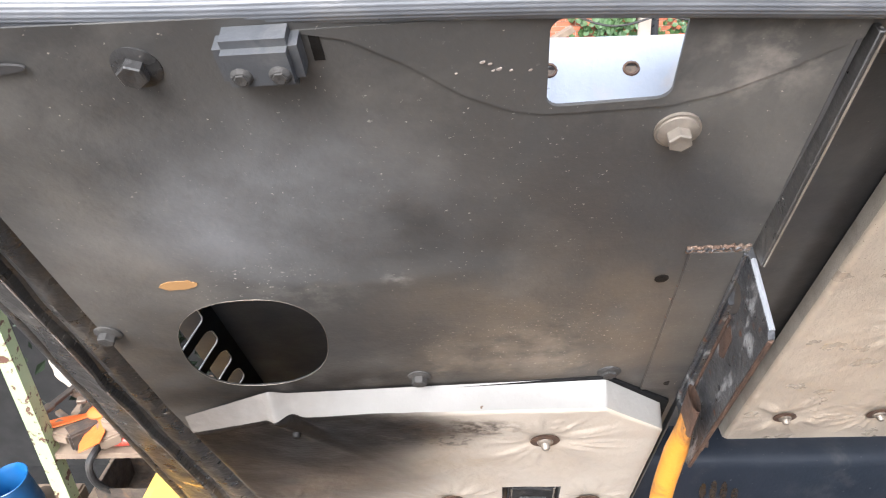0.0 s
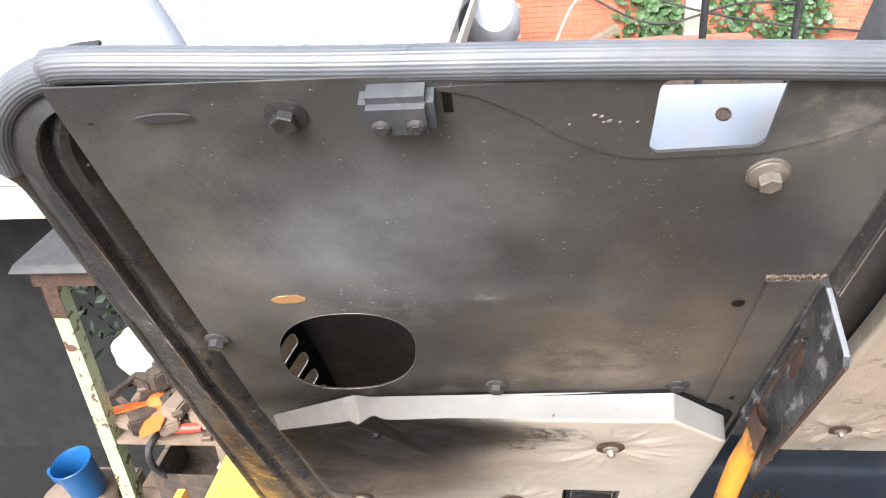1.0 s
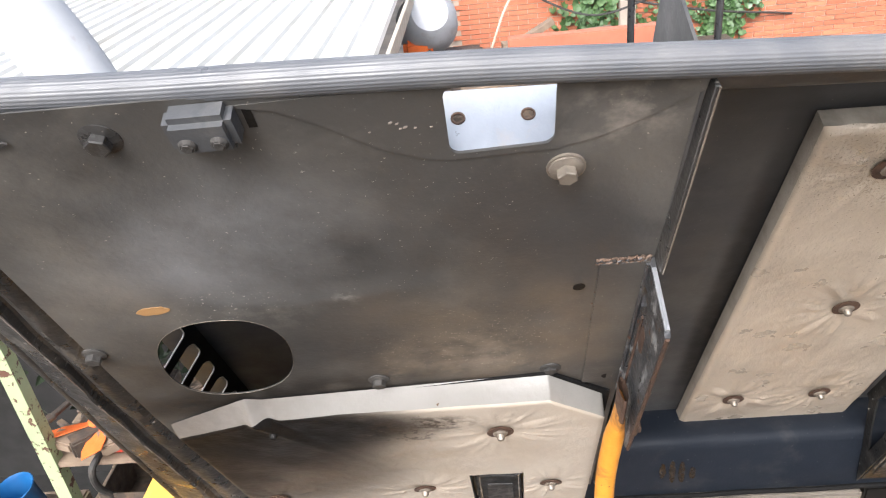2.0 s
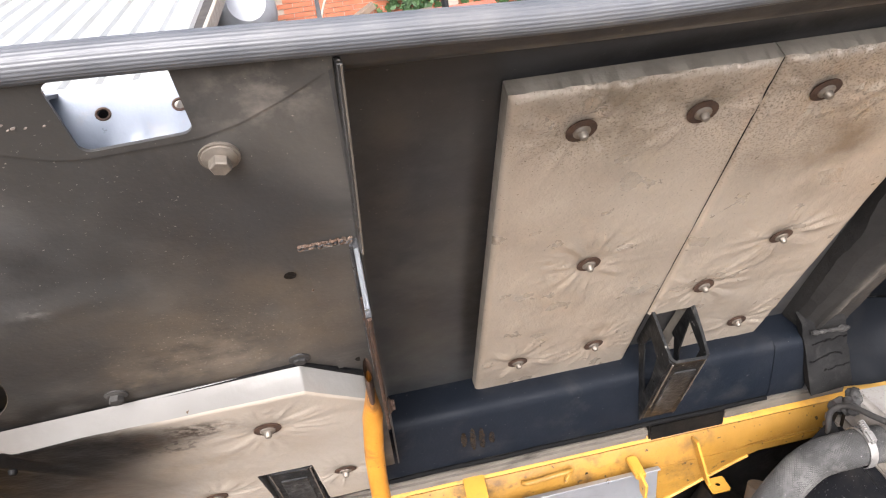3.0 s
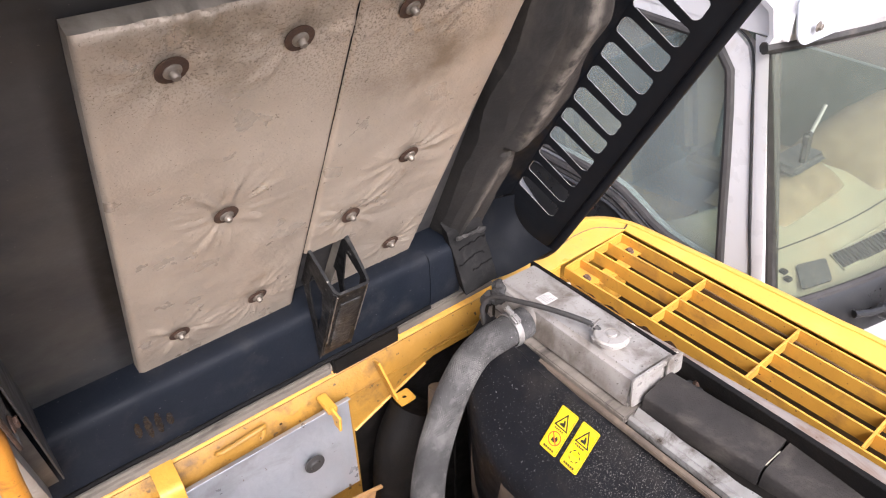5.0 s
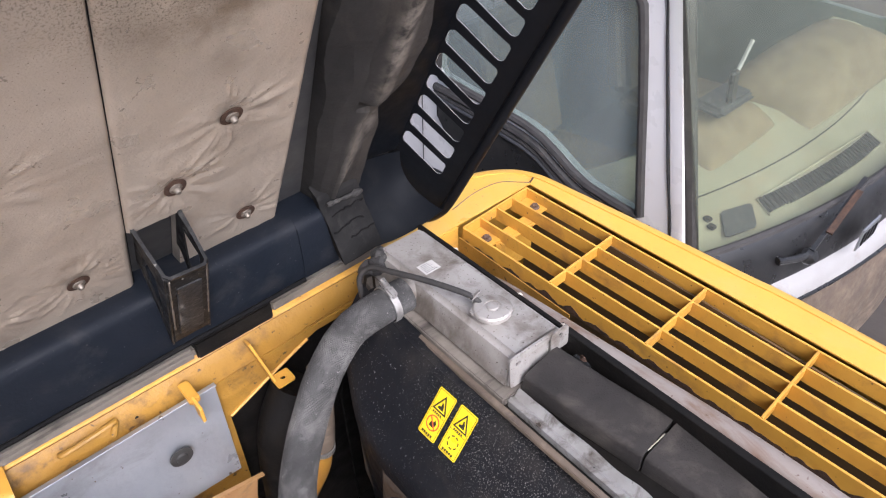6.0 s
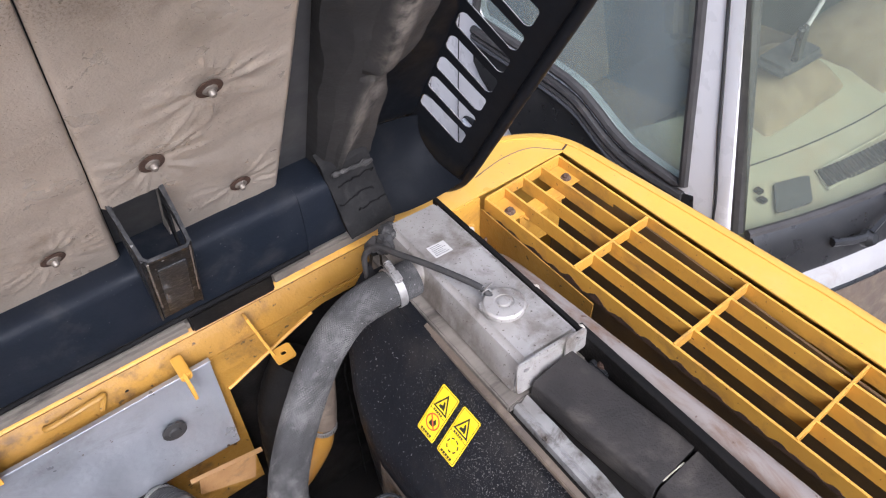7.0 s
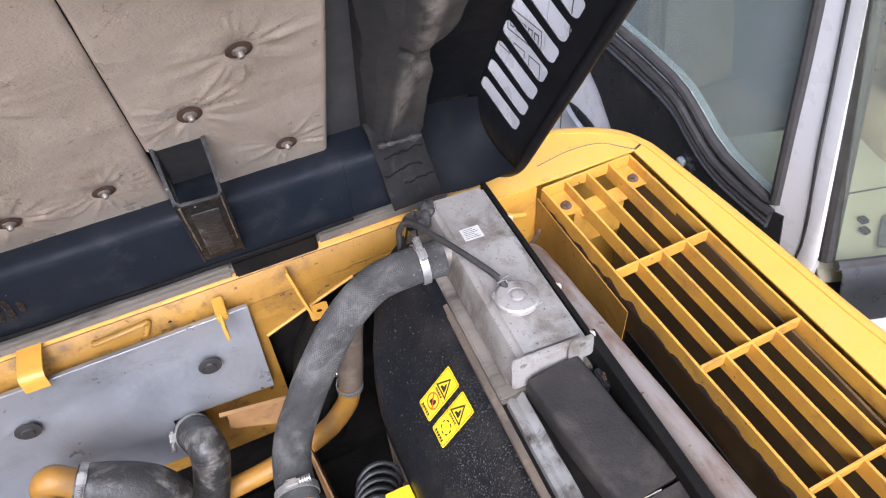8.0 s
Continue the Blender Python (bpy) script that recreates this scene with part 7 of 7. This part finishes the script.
part("end_wall", block(-8.44, -8.4, 2.7, 3.6, 0, 2.42), SHED, shed)
# added slab that paints the shaded ground inside the shed
solo("shed_floor", block(-8.4, -0.46, 2.3, 3.6, 0.012, 0.05), SHED, "shed floor blackened in colour for the roof's shade", "floor", "structure")
pp = solo("stove_pipe", tube(spline([(-1.60, 3.25, 2.42), (-1.64, 3.25, 2.75), (-1.78, 3.25, 3.08), (-1.98, 3.25, 3.4)], 5), 0.17, 22), GREY_MACHINE, "grey sheet metal stove pipe on the roof", "pipe")

# ---- rack of scrap before the shed ----
rack = thing("scrap_rack", "chipped pale green angle-iron rack with plank shelves", "rack")


def angle(a, b, w=0.055, t=0.005, rot=0):
    a, b = Vector(a), Vector(b)
    ol = [(0, 0), (w, 0), (w, t), (t, t), (t, w), (0, w)]
    c, s = math.cos(rot), math.sin(rot)
    return sweep([a, b], [(p * c - q * s, p * s + q * c) for p, q in ol], up=(0.2, 1, 0) if abs((b - a).normalized().z) > 0.9 else (0, 0, 1))


for x, y in ((-1.565, 2.02), (-1.565, 2.42)):
    bm = block(x - 0.055, x, y, y + 0.005, 0.0, 2.38)
    block(x - 0.005, x, y + 0.005, y + 0.055, 0.0, 2.38, bm=bm)
    part("post", bm, RACKM, rack, "chipped pale green angle-iron post")
    part("rusty_end", block(x - 0.058, x + 0.001, y - 0.003, y, 2.20, 2.335, 0.001), RUST, rack, "rust-bare upper end of the post")
part("rail", block(-1.645, -1.05, 2.010, 2.019, 2.335, 2.395, 0.002), RUST, rack, "rusty top rail")
part("rail", block(-1.645, -1.05, 2.48, 2.489, 2.335, 2.395, 0.002), RUST, rack)
part("tray", hexa(bmesh.new(), [(-1.70, 1.98, 2.40), (-1.06, 1.98, 2.40), (-1.06, 2.50, 2.40), (-1.70, 2.50, 2.40), (-1.68, 2.0, 2.43), (-1.06, 2.0, 2.43), (-1.06, 2.48, 2.47), (-1.66, 2.48, 2.47)], 0.004, 1), GREYSEAL, rack, "grey sheet tray")
for k in range(4):
    part("shelf_plank", block(-1.62, -1.10, 2.03 + 0.115 * k, 2.14 + 0.115 * k, 1.595 + 0.003 * k, 1.620 + 0.003 * k, 0.003), WOOD, rack)
    part("shelf_plank", block(-1.62, -1.10, 2.03 + 0.115 * k, 2.14 + 0.115 * k, 1.22 + 0.003 * k, 1.245 + 0.003 * k, 0.003), WOOD, rack)

SH = 1.632
fb = thing("cooling_fan", "orange painted cooling fan rotor on the shelf", "fan")
part("hub", lathe([(0, 0), (0.045, 0), (0.045, 0.03), (0.02, 0.045), (0, 0.045)], 18, m=pose(-1.43, 2.17, SH + 0.05)), ORANGE, fb)
for a in (20, 200, 285):
    c, s = math.cos(radians(a)), math.sin(radians(a))
    rows = [[Vector((-1.43 + c * r - s * q, 2.17 + s * r + c * q, SH + 0.07 + q * 0.35)) for q in (-wd, 0, wd)] for r, wd in ((0.03, 0.02), (0.08, 0.035), (0.15, 0.05), (0.20, 0.04))]
    part("blade", thicken(loft(rows), 0.003), ORANGE, fb)
part("stand", block(-1.54, -1.26, 2.07, 2.32, SH - 0.004, SH + 0.05, 0.01), SCRAP, fb)
rt = thing("red_tool", "red plastic handled tool lying on the shelf", "tool")
part("handle", tube(spline([(-1.34, 2.07, SH + 0.022), (-1.29, 2.06, SH + 0.026), (-1.22, 2.07, SH + 0.022)], 5), 0.025, 12, scale=lambda s: 1 - 0.3 * s), RED, rt)
part("shank", tube([(-1.22, 2.07, SH + 0.022), (-1.13, 2.08, SH + 0.02)], 0.009, 8), SCRAP, rt)
bag = bmesh.new()
bmesh.ops.create_icosphere(bag, subdivisions=4, radius=0.13)
for v in bag.verts:
    v.co *= 1 + 0.35 * noise.noise(v.co * 9) + 0.12 * noise.noise(v.co * 26)
    v.co.z *= 1.05
solo("crumpled_jug", bag, CHALK, "crumpled dirty white plastic jug on the shelf", "jug", m=pose(-1.52, 2.36, SH + 0.17))
for k in range(54):
    random.seed(100 + k)
    x, y = random.uniform(-1.56, -1.16), random.uniform(2.06, 2.42)
    z = SH + (0.0 if k < 22 else random.uniform(0.02, 0.16)) * min(1, (y - 2.03) * 5)
    if k % 3 == 0:
        bm = lathe([(0.02, 0), (0.045, 0), (0.05, 0.012), (0.045, 0.028), (0.02, 0.028)], 18)
        solo("bearing_ring", bm, SCRAP, "greasy steel bearing ring on the shelf", "scrap", group="scrap on the rack", m=pose(x, y, z, random.uniform(-20, 20), random.uniform(-20, 20), 0))
    elif k % 3 == 1:
        bm = bar((-0.11, 0, 0.012), (0.11, 0.01, 0.012), 0.025, 0.018, bevel=0.003)
        block(-0.125, -0.09, -0.02, 0.02, 0.003, 0.022, 0.004, 1, bm)
        solo("spanner", bm, SCRAP, "greasy steel spanner lying on the shelf", "spanner", group="scrap on the rack", m=pose(x, y, z, 0, random.uniform(-8, 8), random.uniform(0, 180)))
    else:
        bm = block(-0.06, 0.06, -0.04, 0.04, 0, random.uniform(0.04, 0.09), 0.008)
        solo("iron_part", bm, (SCRAP, CHALK, WOOD)[k % 3 if k % 2 else 0], "greasy cast iron machine part on the shelf", "scrap", group="scrap on the rack", m=pose(x, y, z, 0, 0, random.uniform(0, 180)))
# pale tub given a dark scrap colour for the shadow under the shelf
bx = thing("battery_box", "open box on the lower shelf, its shadow put into a dark colour", "box")
bmb = block(-1.46, -1.20, 2.03, 2.29, 1.252, 1.27)
for q in ((-1.46, -1.455, 2.03, 2.29), (-1.205, -1.2, 2.03, 2.29), (-1.455, -1.205, 2.03, 2.035), (-1.455, -1.205, 2.285, 2.29)):
    block(*q, 1.27, 1.44, bm=bmb)
part("tub", bmb, SCRAP, bx)
solo("cable_loop", tube(spline([(-1.40, 2.06, 1.635), (-1.42, 2.00, 1.60), (-1.43, 2.01, 1.50), (-1.40, 2.05, 1.40), (-1.33, 2.10, 1.27)], 6), 0.014, 10), RUBBER, "black rubber cable hanging from the shelf", "cable")
crate = solo("wooden_crate", block(-2.0, -1.66, 1.85, 2.25, 0, 1.26, 0.01), WOOD, "dark wooden crate beside the rack", "crate")
sk = bmesh.new()
bmesh.ops.create_icosphere(sk, subdivisions=3, radius=0.16)
for v in sk.verts:
    v.co *= 1 + 0.3 * noise.noise(v.co * 7)
    v.co.z *= 0.35
solo("rag", sk, WOOD, "crumpled grey-brown rag on the crate", "rag", m=pose(-1.80, 2.0, 1.305))
jug = thing("blue_jug", "blue plastic jug standing on a rag beside the rack", "jug")
jm = pose(-1.755, 2.03, 1.34, 8, -6, 0) @ Matrix.Diagonal((0.82, 0.82, 0.82, 1))
part("vessel", lathe([(0, 0), (0.075, 0), (0.085, 0.03), (0.09, 0.20), (0.10, 0.225), (0.097, 0.228), (0.083, 0.20), (0.078, 0.03), (0, 0.02)], 26, m=jm), BLUE, jug)
part("handle", tube(spline([jm @ Vector((-0.09, 0, 0.19)), jm @ Vector((-0.145, 0, 0.17)), jm @ Vector((-0.14, 0, 0.09)), jm @ Vector((-0.09, 0, 0.06))], 5), 0.011, 8), BLUE, jug)
st = solo("wooden_post", block(-1.16, -1.08, 2.02, 2.10, 0, 1.82, 0.006), WOOD, "grey wooden post bound with white tape", "post")
solo("white_tape", tube([(-1.165, 2.015, 1.50), (-1.075, 2.015, 1.503), (-1.075, 2.105, 1.503), (-1.165, 2.105, 1.50)], 0.008, 6, closed=True), CHALK, "white tape round the post", "tape")
# shrubs behind the rack, their shade put into the leaf green
bm = bmesh.new()
rng = random.Random(5)
for k in range(900):
    c = Vector((rng.uniform(-2.1, -1.0), rng.uniform(2.7, 3.1), rng.uniform(1.3, 2.3)))
    q = Euler((rng.uniform(0, 6), rng.uniform(0, 6), rng.uniform(0, 6))).to_matrix()
    s = rng.uniform(0.02, 0.045)
    bm.faces.new([bm.verts.new(c + q @ Vector(p)) for p in ((0, -s, 0), (s * 0.5, 0, s * 0.1), (0, s, 0), (-s * 0.5, 0, s * 0.1))])
solo("shrub", bm, SHRUB, "green shrub in the shade behind the rack", "shrub", "stuff", smooth=0)
solo("yellow_fender", block(-0.72, -0.47, 1.13, 1.40, 1.95, 2.282, 0.05, 5), DECK, "yellow rounded machine panel beside the hinge beam", "panel")

# ---- brick wall with ivy ----
WY = 9.6
bw = tagged(new("wall_brick", done(block(-0.2, 14.0, WY + 0.012, WY + 0.24, 0, 2.75), "wall_brick", MORTAR, 0)), "orange-red brick yard wall overgrown with ivy", "wall", "", "structure")
one = done(block(-0.12, 0.12, 0, 0.06, 0, 0.053, 0.003, 1), "brick", BRICK, 0)
half = bmesh.new()
count = 0
rng = random.Random(8)
for r in range(43):
    z = 0.02 + 0.063 * r
    for c in range(56):
        x = 0.0 + 0.25 * c + (0.125 if r % 2 else 0)
        if x > 13.8:
            continue
        if 1.8 < x < 5.2 and 0.95 < z < 2.4 and count < 300:
            o = new("brick", one)
            o.parent = bw
            o.matrix_basis = pose(x, WY + rng.uniform(-0.003, 0.003), z, 0, 0, rng.uniform(-0.6, 0.6))
            count += 1
        else:
            dy = rng.uniform(-0.003, 0.003)
            block(x - 0.12, x + 0.12, WY + dy, WY + dy + 0.03, z, z + 0.053, bm=half)
o = part("brick_courses", half, BRICK, bw, "", 0)
o["kind"] = "stuff"
part("coping", block(-0.2, 14.0, WY - 0.03, WY + 0.27, 2.75, 2.82, 0.01), MORTAR, bw)
part("pier", block(2.02, 2.22, WY - 0.12, WY, 0, 2.7, 0.01), MORTAR, bw)

bm = bmesh.new()
rng = random.Random(3)


def leafy(cx, z0, z1, w, n):
    for k in range(n):
        z = rng.uniform(z0, z1)
        s = rng.uniform(0.03, 0.06)
        c = Vector((cx + rng.gauss(0, w) + 0.12 * math.sin(z * 5), WY - rng.uniform(0.01, 0.10), z))
        q = Euler((rng.uniform(-0.9, 0.3), rng.uniform(-0.7, 0.7), rng.uniform(-0.7, 0.7))).to_matrix()
        vs = [bm.verts.new(c + q @ Vector((p[0] * s, p[2] * s * 0.3, p[1] * s))) for p in ((0, -1, 0), (0.8, -0.5, -0.3), (0.95, 0.35, -0.4), (0.4, 0.3, 0), (0, 1, -0.4), (-0.4, 0.3, 0), (-0.95, 0.35, -0.4), (-0.8, -0.5, -0.3), (0, 0, 0.2))]
        for i in range(8):
            bm.faces.new((vs[8], vs[i], vs[(i + 1) % 8]))


leafy(3.28, 0.7, 2.7, 0.17, 1300)
leafy(1.55, 0.9, 2.7, 0.20, 700)
leafy(2.55, 0.8, 2.7, 0.12, 350)
leafy(1.95, 0.9, 2.6, 0.22, 220)
leafy(2.75, 1.9, 2.7, 0.25, 400)
solo("ivy", bm, LEAF, "green ivy climbing the brick wall", "ivy", "stuff", smooth=0)

# ---- yard clutter before the wall ----
mix = thing("concrete_mixer", "grey machine drum standing before the wall", "machine")
part("drum", lathe([(0, -0.32), (0.20, -0.32), (0.30, -0.18), (0.32, 0.0), (0.28, 0.22), (0.18, 0.34), (0, 0.34)], 28, m=pose(-0.30, 7.6, 2.05, 60, 20, 0)), GREY_MACHINE, mix)
part("wheel", lathe([(0, -0.04), (0.13, -0.04), (0.15, 0), (0.13, 0.04), (0, 0.04)], 22, m=pose(-0.28, 7.2, 1.72, 0, 90, 0)), RUBBER, mix)
part("stand", block(-0.2, 0.25, 7.4, 7.8, 0, 1.75, 0.03), SCRAP, mix)
part("cowl", block(-0.55, -0.25, 7.3, 7.7, 1.70, 1.95, 0.05, 3), ORANGE, mix)
for k, (a, b, w, h) in enumerate((((0.15, 7.2, 1.62), (0.95, 7.3, 2.02), 0.10, 0.06), ((0.30, 7.4, 1.60), (2.1, 7.9, 1.75), 0.12, 0.05), ((0.0, 7.0, 1.50), (1.8, 7.1, 1.56), 0.16, 0.05), ((0.45, 7.6, 1.76), (1.6, 7.7, 1.80), 0.14, 0.05))):
    solo("timber", bar(a, b, w, h, bevel=0.004), WOOD, "weathered timber lying on the scrap pile", "timber", group="timbers on the pile")
solo("scrap_pile", block(-0.3, 3.2, 6.9, 8.6, 0, 1.46, 0.2, 4), SCRAP, "heap of rusty scrap before the wall", "scrap pile")
solo("trestle", block(0.55, 2.0, 6.76, 6.89, 0, 1.822, 0.01), SCRAP, "rusty steel trestle under the girder", "trestle")
solo("girder", block(0.48, 2.05, 6.75, 6.9, 1.82, 2.0, 0.008), REDBEAM, "red oxide painted girder", "girder")
for k, p in enumerate((((0.6, 9.58, 2.35), (1.8, 9.35, 1.85), (3.0, 9.35, 1.55), (4.2, 9.58, 1.35)), ((0.5, 9.58, 2.15), (1.6, 9.35, 1.62), (2.6, 9.35, 1.80), (3.6, 9.58, 1.70)), ((0.3, 8.4, 1.40), (0.6, 8.5, 2.05), (0.95, 8.7, 2.2), (1.3, 9.58, 2.1)))):
    solo("slack_cable", tube(spline(p, 8), 0.014, 7), RUBBER if k < 2 else CHALK, "slack black cable strung along the wall" if k < 2 else "pale slack cable over the scrap", "cable")
for x in (1.35, 2.0):
    solo("iron_post", tube([(x, 5.6, 0), (x, 5.6, 2.62)], 0.028, 10), TRIM, "thin black iron post in the yard", "post")
